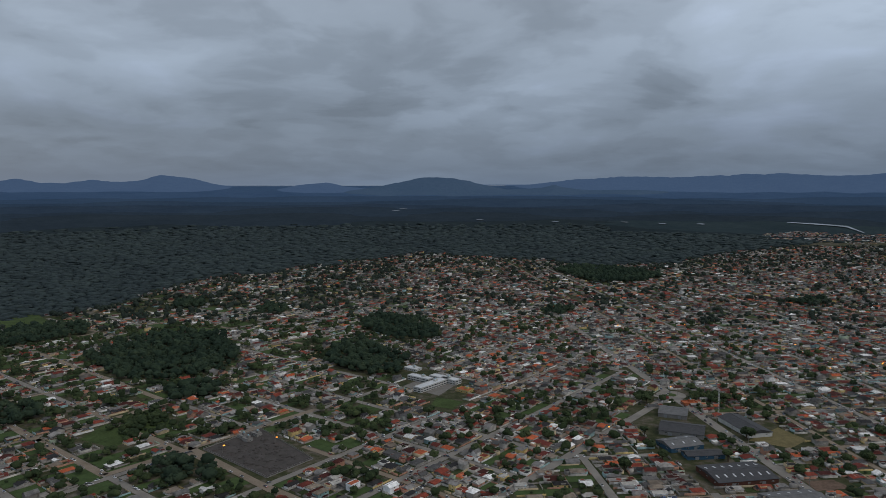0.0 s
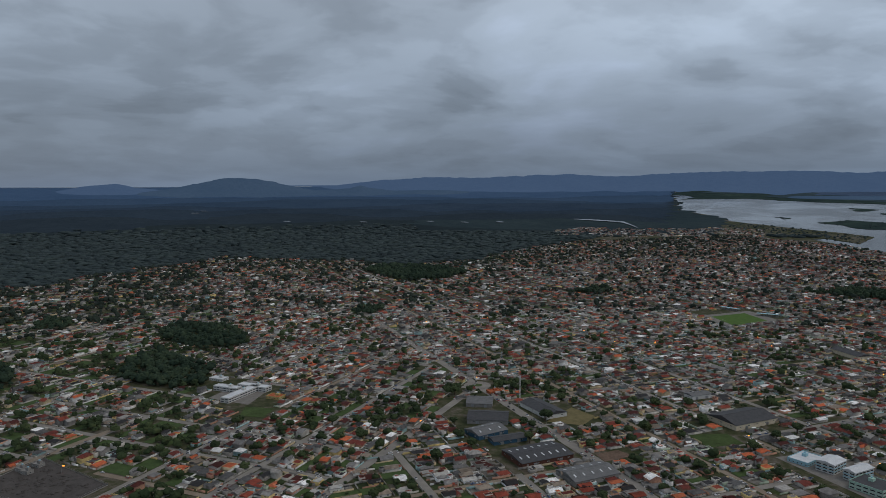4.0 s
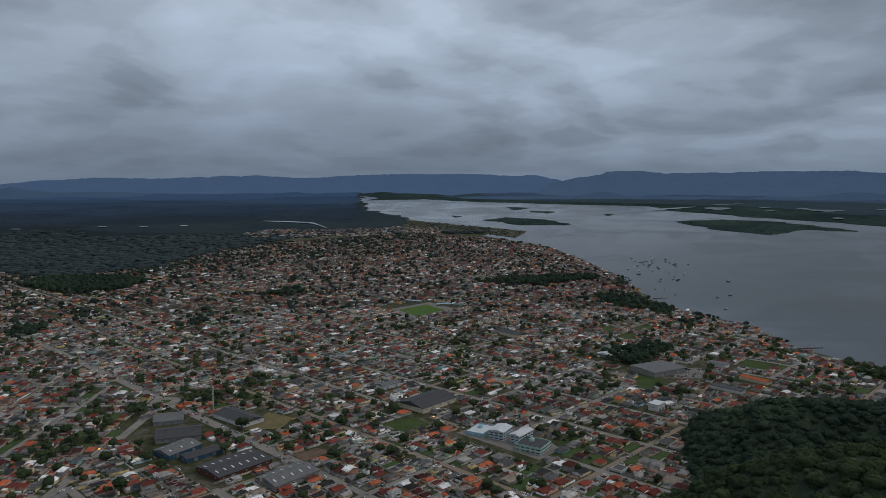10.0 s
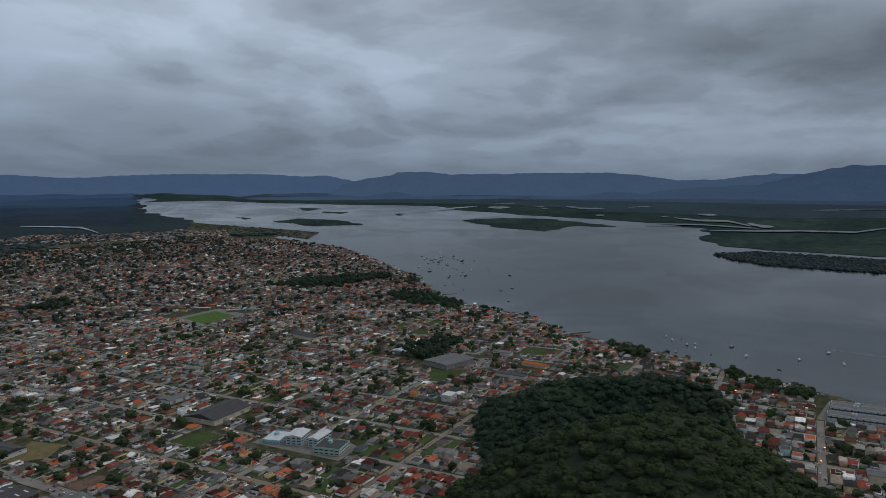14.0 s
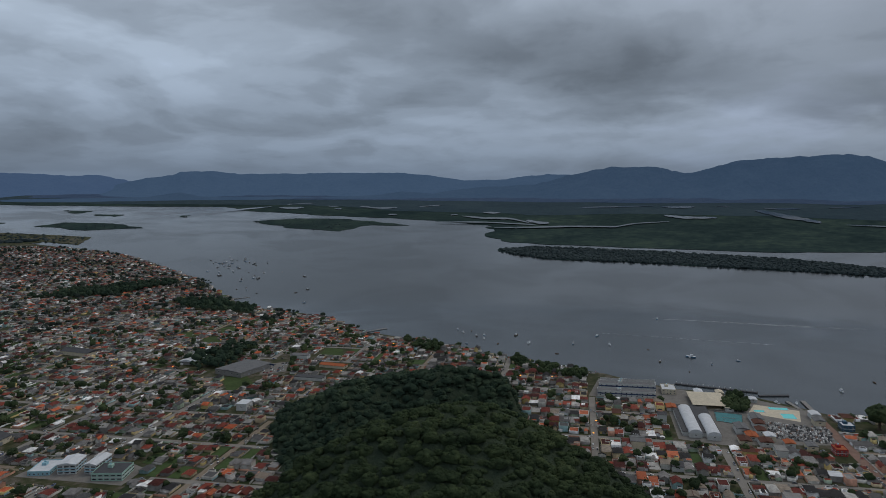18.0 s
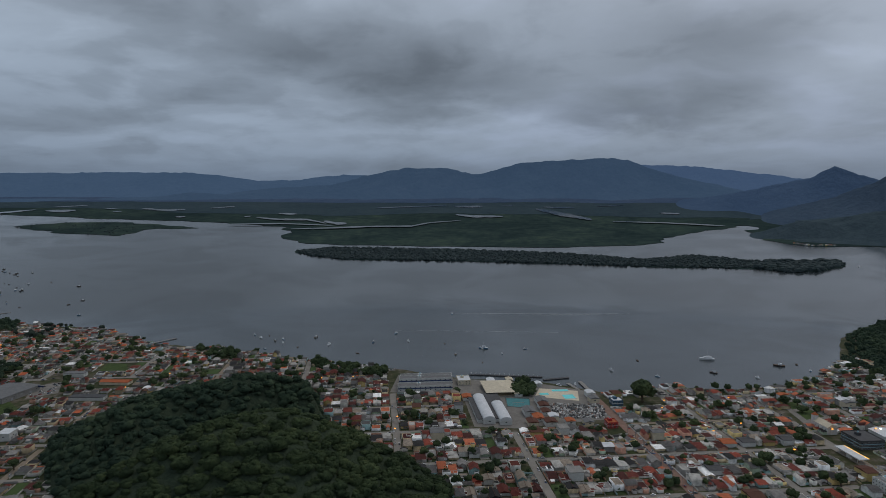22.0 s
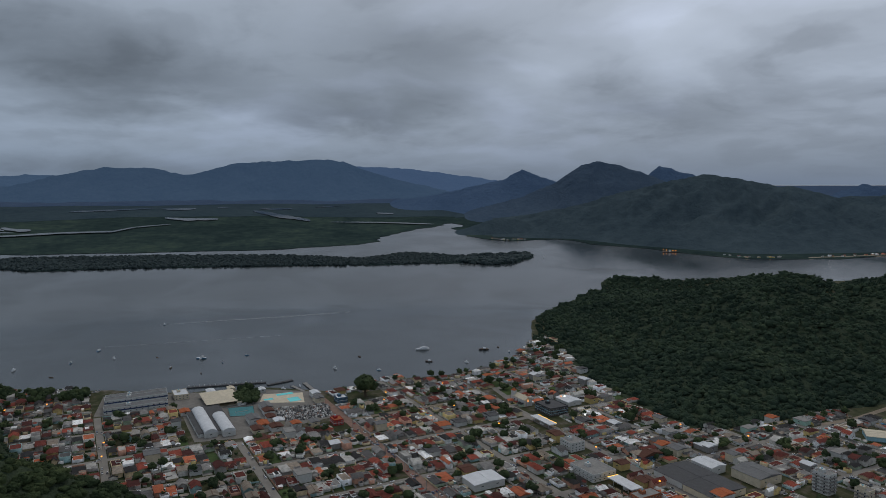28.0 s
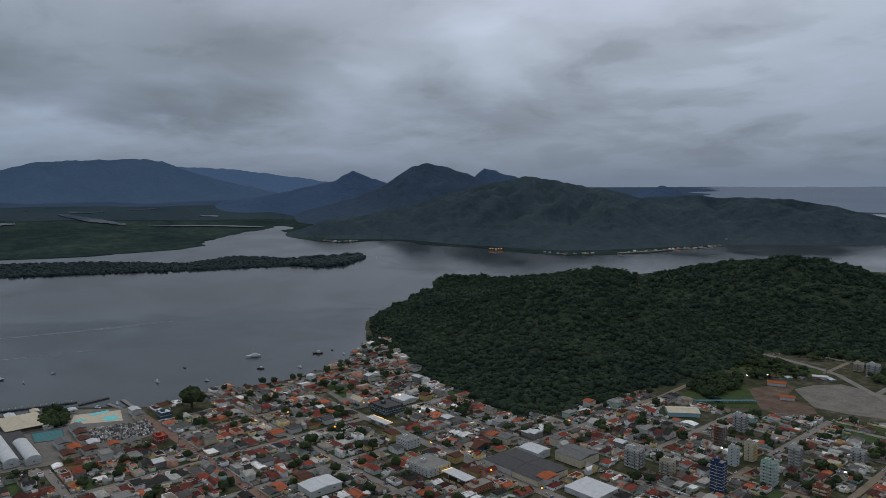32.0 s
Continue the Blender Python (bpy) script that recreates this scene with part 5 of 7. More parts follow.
def prism(L, W, h, rise, over, thick, mat, hip=0.0):
    """A pitched roof along x with eaves, over walls L x W that end at height h."""
    a, b = L / 2 + over, W / 2 + over
    zl = h - rise * over / (W / 2)
    r = a - hip
    V = [(-a, -b, zl), (a, -b, zl), (a, b, zl), (-a, b, zl), (-r, 0, h + rise), (r, 0, h + rise),
         (-a, -b, zl + thick), (a, -b, zl + thick), (a, b, zl + thick), (-a, b, zl + thick), (-r, 0, h + rise + thick), (r, 0, h + rise + thick)]
    F = [(6, 7, 11, 10), (8, 9, 10, 11), (7, 8, 11), (9, 6, 10), (0, 1, 7, 6), (1, 2, 8, 7), (2, 3, 9, 8), (3, 0, 6, 9), (1, 0, 4, 5), (3, 2, 5, 4)]
    if hip <= 0:
        F[2:4] = [(7, 8, 11), (9, 6, 10)]
    return mesh_of("roof", V, F, [mat])


def walls_mesh(L, W, h, rise, mat, gabled=True):
    x, y = L / 2, W / 2
    V = [(-x, -y, 0), (x, -y, 0), (x, y, 0), (-x, y, 0), (-x, -y, h), (x, -y, h), (x, y, h), (-x, y, h), (-x, 0, h + (rise if gabled else 0)), (x, 0, h + (rise if gabled else 0))]
    F = [(0, 1, 5, 4), (1, 2, 6, 9, 5), (2, 3, 7, 6), (3, 0, 4, 8, 7)]
    return mesh_of("wall", V, F, [mat])


def vault_mesh(L, W, h, rise, mat, n=12):
    """Barrel roof along x."""
    V, F = [], []
    for i in range(n + 1):
        a = math.pi * i / n
        y, z = -W / 2 * math.cos(a), h + rise * math.sin(a)
        V += [(-L / 2, y, z), (L / 2, y, z)]
        if i:
            k = 2 * i
            F.append((k - 2, k - 1, k + 1, k))
    F.append(tuple(range(0, 2 * n + 2, 2)))
    F.append(tuple(range(2 * n + 1, 0, -2)))
    return mesh_of("vault", V, F, [mat])


def parapet_mesh(L, W, h, wall, roof, t=0.25, p=0.6):
    x, y = L / 2, W / 2
    V = [(-x, -y, 0), (x, -y, 0), (x, y, 0), (-x, y, 0), (-x, -y, h), (x, -y, h), (x, y, h), (-x, y, h),
         (-x + t, -y + t, h), (x - t, -y + t, h), (x - t, y - t, h), (-x + t, y - t, h), (-x + t, -y + t, h - p), (x - t, -y + t, h - p), (x - t, y - t, h - p), (-x + t, y - t, h - p)]
    F = [(0, 1, 5, 4), (1, 2, 6, 5), (2, 3, 7, 6), (3, 0, 4, 7), (4, 5, 9, 8), (5, 6, 10, 9), (6, 7, 11, 10), (7, 4, 8, 11),
         (8, 9, 13, 12), (9, 10, 14, 13), (10, 11, 15, 14), (11, 8, 12, 15), (12, 13, 14, 15)]
    return mesh_of("body", V, F, [wall, roof], [0] * 12 + [1])


def window_mesh(w, h, frame_mat, glass):
    """Frame and recessed pane, facing -y, at its foot."""
    key = ("window", round(w, 2), round(h, 2), frame_mat.name, glass.name)
    if key not in BOXES:
        x, t, d = w / 2, 0.1, 0.07
        V = [(-x, -d, 0), (x, -d, 0), (x, -d, h), (-x, -d, h), (-x + t, -d, t), (x - t, -d, t), (x - t, -d, h - t), (-x + t, -d, h - t),
             (-x + t, -0.02, t), (x - t, -0.02, t), (x - t, -0.02, h - t), (-x + t, -0.02, h - t), (-x, 0.05, 0), (x, 0.05, 0), (x, 0.05, h), (-x, 0.05, h)]
        F = [(0, 1, 5, 4), (1, 2, 6, 5), (2, 3, 7, 6), (3, 0, 4, 7), (4, 5, 9, 8), (5, 6, 10, 9), (6, 7, 11, 10), (7, 4, 8, 11), (0, 12, 13, 1), (1, 13, 14, 2), (2, 14, 15, 3), (3, 15, 12, 0), (8, 9, 10, 11)]
        BOXES[key] = mesh_of("window", V, F, [frame_mat, glass], [0] * 12 + [1])
    return BOXES[key]


def openings(parent, L, W, sill, w, h, step, floors=1, floor_h=2.9, sides="nsew", frame_mat=None, glass=None, name="window"):
    me = window_mesh(w, h, frame_mat or M["white_paint"], glass or M["glass_dark"])
    for f in range(floors):
        for s in sides:
            span = L if s in "ns" else W
            n = max(1, int((span - 1.0) / step))
            for i in range(n):
                q = (i + 0.5 - n / 2) * span / n
                at, tr = {"s": ((q, -W / 2 - 0.01, 0), 0), "n": ((q, W / 2 + 0.01, 0), math.pi), "e": ((L / 2 + 0.01, q, 0), math.pi / 2), "w": ((-L / 2 - 0.01, q, 0), -math.pi / 2)}[s]
                part(name, me, parent, (at[0], at[1], sill + f * floor_h), tr)


def tank(parent, at, r=0.7):
    key = ("tank", r)
    if key not in BOXES:
        V, F, n = [], [], 10
        for z, q in ((0, r * 0.85), (r * 1.1, r), (r * 1.15, r * 1.04), (r * 1.35, r * 0.6)):
            V += [(q * math.cos(6.2832 * i / n), q * math.sin(6.2832 * i / n), z) for i in range(n)]
        for k in range(3):
            F += [(k * n + i, k * n + (i + 1) % n, (k + 1) * n + (i + 1) % n, (k + 1) * n + i) for i in range(n)]
        F.append(tuple(range(3 * n, 4 * n)))
        BOXES[key] = mesh_of("tank", V, F, [M["light_blue"]])
    part("water_tank", BOXES[key], parent, at, 0, "round pale blue water tank")


# ---- single houses ----
HOUSE_GROUP = "houses of the town's nearest streets"


def make_house(kind, L, W, floors, x, y, turn, label):
    ob = thing("house", x, y, turn, label, "house", HOUSE_GROUP)
    h = 3.0 * floors
    if kind == "flat":
        part("wall", parapet_mesh(L, W, h + 0.5, M["wall"], M["concrete"]), ob)
        part("roof", slab(L * 0.9, W * 0.72, 0.25, M["roof"]), ob, (0, W * 0.08, h + 0.42))
        tank(ob, (L * 0.3, -W * 0.3, h + 0.02))
    else:
        rise = W * 0.19
        part("wall", walls_mesh(L, W, h, rise, M["wall"], kind != "hip"), ob)
        top = part("roof", prism(L, W, h, rise, 0.6, 0.16, M["roof"], L * 0.3 if kind == "hip" else 0.0), ob)
        part("ridge_cap", slab(L * (0.5 if kind == "hip" else 1.08), 0.35, 0.14, M["brown_tile"]), top, (0, 0, h + rise + 0.1))
        if kind == "ell":
            part("wing_wall", walls_mesh(W * 0.5, L * 0.42, h * 0.92, L * 0.1, M["wall"]), ob, (-L * 0.22, -W * 0.6, 0), math.pi / 2)
            part("wing_roof", prism(W * 0.5, L * 0.42, h * 0.92, L * 0.1, 0.5, 0.16, M["roof"]), ob, (-L * 0.22, -W * 0.6, 0), math.pi / 2)
        else:
            part("porch_roof", slab(L * 0.5, 2.6, 0.16, M["roof"]), ob, (L * 0.12, -W / 2 - 1.3, 2.5))
            part("porch_post", slab(0.2, 0.2, 2.5, M["white_paint"]), ob, (L * 0.34, -W / 2 - 2.4, 0))
            part("porch_post", slab(0.2, 0.2, 2.5, M["white_paint"]), ob, (-L * 0.10, -W / 2 - 2.4, 0))
    openings(ob, L, W, 1.0, 1.5, 1.2, 5.5, floors, 3.0, "ns")
    part("door", slab(1.0, 0.12, 2.1, M["wood"]), ob, (L * 0.02, -W / 2 - 0.05, 0))
    return ob


PROTOS = [
    ("gable", 11.5, 9.5, 1, "single-storey house with a pitched tile roof and porch"), ("gable", 14.0, 10.0, 1, "long single-storey house with pitched roof and porch"),
    ("gable", 10.0, 8.5, 2, "narrow two-storey rendered house with pitched roof"), ("hip", 12.0, 11.0, 1, "single-storey house with a hipped tile roof"),
    ("hip", 14.5, 11.0, 1, "wide single-storey house with a hipped roof"), ("hip", 12.0, 10.5, 2, "two-storey rendered house with a hipped roof"),
    ("ell", 12.5, 8.0, 1, "single-storey L-shaped house with two pitched roofs"), ("ell", 14.0, 9.0, 1, "larger L-shaped house with pitched tile roofs"),
    ("flat", 11.0, 10.5, 2, "two-storey flat-roofed house with a water tank"), ("flat", 12.5, 9.5, 1, "low flat-roofed concrete house with a water tank"),
]


def single_houses():
    kinds = {0: [0, 1, 2], 1: [3, 4, 5], 2: [6, 7], 3: [8, 9]}
    made = {}
    for k, x, y, turn, wide, dep, high in near_lots:
        two = high > 5.4
        best = min(kinds[k], key=lambda i: abs(PROTOS[i][1] - max(wide, dep)) + abs(PROTOS[i][2] - min(wide, dep)) + (0 if (PROTOS[i][3] == 2) == two else 6))
        if wide < dep:
            turn, wide, dep = turn + math.pi / 2, dep, wide
        kind, L, W, fl, label = PROTOS[best]
        if best not in made:
            made[best] = make_house(kind, L, W, fl, x, y, turn, label)
        else:
            sx, sy = min(1.1, max(0.58, wide / L)), min(1.1, max(0.58, dep / W))
            sz = (0.8, 0.88, 0.96)[int(rng.integers(3))]
            m = Matrix.Translation(place(x, y, G0)) @ Matrix.Rotation(turn + (math.pi if rng.random() < .5 else 0), 4, "Z") @ Matrix.Diagonal((sx, sy, sz, 1))
            copy_thing(made[best], m)


single_houses()


def yard_walls():
    cube = [(np.array([(-.5, -.5, 0), (.5, -.5, 0), (.5, .5, 0), (-.5, .5, 0), (-.5, -.5, 1), (.5, -.5, 1), (.5, .5, 1), (-.5, .5, 1)]), [(0, 1, 5, 4), (1, 2, 6, 5), (2, 3, 7, 6), (3, 0, 4, 7), (4, 5, 6, 7)])]
    items = []
    for x, y, a, (w, d) in yards:
        c, s = math.cos(a), math.sin(a)
        for ox, oy, sx, sy in ((w / 2, 0, 0.2, d), (0, d / 2, w, 0.2), (0, -d / 2, w * 0.7, 0.2)):
            if rng.random() < 0.72:
                X, Y, Z = place(x, y, G0 - 0.1)
                items.append((0, X + ox * c - oy * s, Y + ox * s + oy * c, Z, a, sx, sy, rng.uniform(1.5, 2.3)))
    ground, lots_ = [(np.array([(-.5, -.5, 0), (.5, -.5, 0), (.5, .5, 0), (-.5, .5, 0), (-.52, -.52, -.4), (.52, -.52, -.4), (.52, .52, -.4), (-.52, .52, -.4)]), [(0, 1, 2, 3), (4, 5, 1, 0), (5, 6, 2, 1), (6, 7, 3, 2), (7, 4, 0, 3)])], []
    for x, y, a, (w, d) in yards:
        X, Y, Z = place(x, y, G0 + 0.09)
        q = shrink(x, y)
        lots_.append((0, X + rng.uniform(-1, 1), Y + rng.uniform(-1, 1), Z + rng.uniform(0, 0.05), a, w * q * rng.uniform(.8, .97), d * q * rng.uniform(.7, .97), 1.0))
    joined("yards", ground, lots_, [M["yard"]], "paved, earthen and grassy yards round the houses", "yards")
    joined("yard_walls", cube, items, [M["inland_wall"]], "rendered garden walls between the house lots", "walls")


yard_walls()


# ---- landmarks ----
def patch(name, pts, mat, label, category="ground", lift=0.12):
    n = len(pts)
    V = [place(x, y, G0 + lift) for x, y in pts] + [place(x, y, G0 - 0.4) for x, y in pts]
    F = [tuple(range(n))] + [(i, n + i, n + (i + 1) % n, (i + 1) % n) for i in range(n)]
    me = mesh_of(name, V, F, [mat])
    bm = bmesh.new()
    bm.from_mesh(me)
    bmesh.ops.recalc_face_normals(bm, faces=bm.faces)
    bm.to_mesh(me)
    bm.free()
    return tagged(new(name, me), label, category, kind="structure")


def hall(name, x, y, L, W, h, turn, wall, roof, label, category="warehouse", shape="gable", lights=0, rise=None, doors=2):
    """A long shed: walls, pitched or barrel roof, rows of skylights, gates."""
    ob = thing(name, x, y, turn, label, category)
    L, W = L * U, W * U
    rise = rise if rise is not None else W * 0.12
    part("wall", walls_mesh(L, W, h, rise if shape == "gable" else 0, wall, shape == "gable"), ob)
    if shape == "vault":
        part("roof", vault_mesh(L + 0.6, W + 0.4, h, rise, roof), ob)
    elif shape == "flat":
        part("roof", slab(L + 0.8, W + 0.8, 0.5, roof), ob, (0, 0, h))
    else:
        part("roof", prism(L, W, h, rise, 0.6, 0.2, roof), ob)
        part("ridge_cap", slab(L + 1.2, 0.7, 0.2, roof), ob, (0, 0, h + rise + 0.12))
    for i in range(lights):
        for s in (-1, 1):
            q = (i + 0.5 - lights / 2) * L / lights
            z = h + rise * 0.5
            sk = part("skylight", slab(1.5, W * 0.13, 0.12, M["white_sheet"]), ob, (q, s * W * 0.25, z + 0.18))
            sk.rotation_euler = (-s * math.atan2(rise, W / 2), 0, 0)
    for i in range(doors):
        q = (i + 0.5 - doors / 2) * L / max(1, doors)
        part("gate", slab(3.6, 0.15, min(3.6, h * 0.8), M["steel"]), ob, (q, -W / 2 - 0.08, 0))
    openings(ob, L, W, h * 0.5, 2.4, 1.0, 11.0, 1, 3, "sew")
    return ob


def block(name, x, y, L, W, floors, turn, wall, label, roof=None, category="building", stripe=None, step=3.2, fh=2.9, balconies="", band=0.45, ribbon=False, pitch=None):
    """A flat-roofed building with storeys of windows, bands and a roof house."""
    ob = thing(name, x, y, turn, label, category)
    L, W = L * U, W * U
    h = floors * fh + 0.9
    part("body", parapet_mesh(L, W, h, wall, roof or M["concrete"]), ob)
    openings(ob, L, W, 1.0, step * 0.9 if ribbon else min(1.6, step * 0.48), 1.3 if ribbon else 1.2, step, floors, fh)
    if pitch:
        part("pitched_roof", prism(L, W, h + 0.05, 1.6, 0.7, 0.2, pitch), ob)
    for f in range(1, floors):
        if stripe:
            part("band", slab(L + 0.2, W + 0.2, band, stripe), ob, (0, 0, f * fh - 0.25))
        for s in balconies:
            at, tr = {"s": ((0, -W / 2 - 0.65, 0), 0), "n": ((0, W / 2 + 0.65, 0), math.pi), "e": ((L / 2 + 0.65, 0, 0), math.pi / 2), "w": ((-L / 2 - 0.65, 0, 0), -math.pi / 2)}[s]
            span = (L if s in "ns" else W) * 0.42
            for o in (-0.26, 0.26):
                q = o * (L if s in "ns" else W)
                b = part("balcony", slab(span, 1.3, 1.05, stripe or wall), ob, (at[0] + (q if s in "ns" else 0), at[1] + (q if s in "ew" else 0), f * fh - 0.15), tr)
    if pitch:
        return ob
    rh = part("roof_house", slab(min(5.0, L * 0.4), min(4.0, W * 0.4), 2.6, wall), ob, (L * 0.12, W * 0.1, h - 0.6))
    tank(rh, (0, 0, 2.6), 0.9)
    return ob


TA = GRID_A
TB = GRID_B
# factory by the avenue
hall("blue_factory", 171, 498, 27, 19, 4.8, TA + 0.2, M["blue_paint"], M["grey_sheet"], "factory hall with blue walls and a pale grey roof", lights=3)
hall("blue_shed", 181, 479, 27, 11, 4, TA, M["blue_paint"], M["dark_sheet"], "long blue-walled shed with a dark roof")
hall("grey_shed", 183, 528, 32, 24, 5, TA - 0.5, M["concrete"], M["dark_sheet"], "old dark-roofed industrial shed")
hall("old_shed", 190, 570, 22, 22, 4.5, TA - 0.5, M["concrete"], M["grey_sheet"], "worn grey sawtooth-like shed by the roundabout")
hall("skylight_warehouse", 190, 444, 41, 28, 5, TA + 0.06, M["brown_tile"], M["dark_sheet"], "dark-roofed warehouse with rows of pale skylights", lights=7, rise=2.6)
hall("roadside_shed", 234, 536, 40, 20, 5, TA + 1.66, M["white_paint"], M["dark_sheet"], "dark-roofed shed with a white front on the avenue")
hall("vaulted_shed", 208, 404, 34, 22, 5, TA + 0.06, M["concrete"], M["grey_sheet"], "grey warehouse roof beside the avenue", lights=5)
block("orange_hall", 212, 596, 12, 8, 1, TA, M["orange_tile"], "small bright orange shop near the roundabout", M["orange_tile"], "shop")
patch("field", [(226, 510), (261, 538), (270, 511), (250, 494)], M["dry_grass"], "dry brownish open field beside the shed", "field")
patch("red_earth_lot", [(231, 437), (250, 440), (255, 427), (231, 423)], M["red_earth"], "bare reddish earth lot", "lot")
patch("lawn", [(316, 453), (346, 447), (345, 426), (316, 426)], M["meadow"], "empty green grass lot", "lawn")
patch("meadow", [(-269, 562), (-244, 589), (-205, 538), (-229, 523)], M["meadow"], "rough green meadow between streets", "meadow")
patch("meadow", [(-271, 513), (-267, 548), (-230, 519), (-238, 496)], M["meadow"], "rough green meadow with shrubs", "meadow")
patch("meadow", [(-304, 656), (-253, 629), (-229, 616), (-270, 616)], M["meadow"], "green verge below the grove", "meadow")
patch("pasture", [(-642, 1015), (-614, 1051), (-534, 952), (-580, 915)], M["meadow"], "open green pasture at the forest edge", "pasture")
for q in ([(552, 373), (595, 408), (606, 387), (583, 364)], [(739, 559), (757, 580), (778, 569), (748, 551)], [(721, 518), (747, 536), (757, 518), (732, 501)], [(776, 530), (803, 549), (820, 539), (798, 521)], [(-6, 617), (18, 605), (8, 584), (-11, 593)]):
    patch("lawn", q, M["meadow"], "open green grass lot among houses", "lawn")

# gravel yard with fence and huts
patch("gravel_yard", [(-172, 493), (-142, 536), (-90, 475), (-114, 443)], M["gravel"], "dark gravel storage yard behind a fence", "yard")


def fence_line(name, a, b, label, h=2.2, gap=4.0):
    ob = thing(name, a[0], a[1], math.atan2(b[1] - a[1], b[0] - a[0]), label, "fence")
    length = math.hypot(b[0] - a[0], b[1] - a[1]) * U
    for i in range(int(length / gap) + 1):
        part("post", slab(0.18, 0.18, h, M["concrete"]), ob, (i * gap, 0, 0))
    part("plinth", slab(length, 0.2, 0.8, M["concrete"]), ob, (length / 2, 0.2, 0))
    part("rail", slab(length, 0.06, 0.1, M["steel"]), ob, (length / 2, 0, h - 0.2))


yard = [(-172, 493), (-142, 536), (-90, 475), (-114, 443)]
for a, b in zip(yard, yard[1:] + yard[:1]):
    fence_line("yard_fence", a, b, "concrete post fence round the gravel yard")
for x, y in ((-150, 516), (-145, 510), (-141, 521)):
    block("yard_hut", x, y, 7, 5, 1, TB, M["concrete"], "small grey hut inside the gravel yard", category="hut")
joined("gravel_heaps", [unit_blob(s, 1, 0.6) for s in range(3)], [(int(rng.integers(3)), px_ * U, py_ * U, G0 + 0.1, rng.uniform(0, 6), rng.uniform(.8, 2.4), rng.uniform(.8, 2.4), rng.uniform(.3, 1.0)) for px_, py_ in ((x, y) for x, y in zip(rng.uniform(-168, -92, 400), rng.uniform(446, 532, 400)) if inside(x, y, [(-166, 493), (-142, 527), (-97, 475), (-115, 450)]))], [M["gravel"]], "low heaps of dark gravel in the yard", "gravel")

# roundabout of the inland avenue
ring = [(205 + 13 * math.sin(i * math.pi / 10), 623 + 13 * math.cos(i * math.pi / 10)) for i in range(20)]
patch("roundabout", ring, M["road"], "paved roundabout where the avenues meet", "road", 0.5)
patch("roundabout_island", [(205 + (x - 205) * 0.36, 623 + (y - 623) * 0.36) for x, y in ring], M["meadow"], "small grassy island of the roundabout", "lawn", 0.7)
# white school inland
block("white_school", -10, 650, 44, 9, 2, TB + 1.57, M["white_paint"], "white two-storey school wing with flat roof", M["white_sheet"], "school", step=5.0, ribbon=True)
block("white_school", 2, 668, 32, 9, 2, TB, M["white_paint"], "white two-storey school wing round a court", M["white_sheet"], "school", step=5.0, ribbon=True)
block("white_school", -22, 671, 26, 8, 2, TB, M["white_paint"], "white rear wing of the school", M["white_sheet"], "school", step=5.0, ribbon=True)
block("white_annex", -31, 712, 16, 10, 1, TB, M["white_paint"], "low white annex with a flat roof", M["white_sheet"], "building")
block("orange_block", 20, 636, 14, 10, 1, TB, M["yellow_paint"], "low ochre building beside the school", M["orange_tile"])
patch("school_court", [(-38, 652), (-12, 690), (19, 672), (-4, 622)], M["paving"], "paved court round the white school", "court")

# blue and white school on the bay side
block("school_block", 368, 370, 16, 12, 3, TA + 0.25, M["white_paint"], "four-storey white and pale blue school block", M["white_sheet"], "school", M["light_blue"], step=4.6, fh=2.8, band=0.9, ribbon=True, pitch=M["white_sheet"])
block("school_block", 374, 354, 19, 8, 3, TA + 0.1, M["white_paint"], "four-storey white school block with blue bands", M["white_sheet"], "school", M["light_blue"], step=4.6, fh=2.8, band=0.9, ribbon=True, pitch=M["white_sheet"])
block("school_gym", 368, 337, 18, 20, 2, TA + 0.2, M["pale_green"], "two-storey school wing with dark flat roof", M["dark_sheet"], "school", M["white_paint"], step=4.6, fh=3.2, ribbon=True)
block("school_annex", 363, 387, 20, 14, 1, TA + 0.25, M["light_blue"], "low pale blue school annex", M["white_sheet"], "school", fh=3.4)
patch("school_yard", [(348, 398), (382, 398), (392, 350), (383, 324), (356, 320)], M["paving"], "grey paved yard round the school blocks", "yard", 0.1)
hall("grey_hall", 376, 468, 44, 30, 6, TA + 0.05, M["cream"], M["dark_sheet"], "large dark-roofed hall with pale walls")
hall("white_hall", 381, 533, 21, 11, 5, TA, M["white_paint"], M["grey_sheet"], "white hall with a grey roof")

# supermarket
hall("supermarket", 622, 400, 44, 34, 7, TA - 0.3, M["concrete"], M["grey_sheet"], "large grey-roofed supermarket with a blue fascia", "supermarket", rise=1.2)
ob = thing("blue_fascia", 640, 390, TA + 1.27, "blue band along the supermarket front", "fascia")
part("panel", slab(46, 0.4, 2.2, M["navy"]), ob, (0, 0, 4.8))
part("post", slab(0.4, 0.4, 4.8, M["steel"]), ob, (-22, 0, 0))
part("post", slab(0.4, 0.4, 4.8, M["steel"]), ob, (22, 0, 0))
patch("car_park", [(652, 392), (668, 373), (630, 357), (613, 377)], M["paving"], "pale paved car park of the supermarket", "car park")
hall("pale_sheds", 641, 473, 30, 18, 5, TA, M["concrete"], M["white_sheet"], "pale sheet-roofed sheds in a row", lights=0)
hall("cream_hall", 634, 618, 40, 17, 6, TA + 1.4, M["cream"], M["dark_sheet"], "cream hall with a dark pitched roof")
hall("tall_white_house", 514, 331, 12, 9, 8, TA, M["white_paint"], M["white_sheet"], "tall plain white building", "building", "flat")
hall("bus_station", 612, 320, 30, 9, 4, TA + 1.5, M["white_paint"], M["dark_sheet"], "open bus station with a dark roof", "station", "flat")
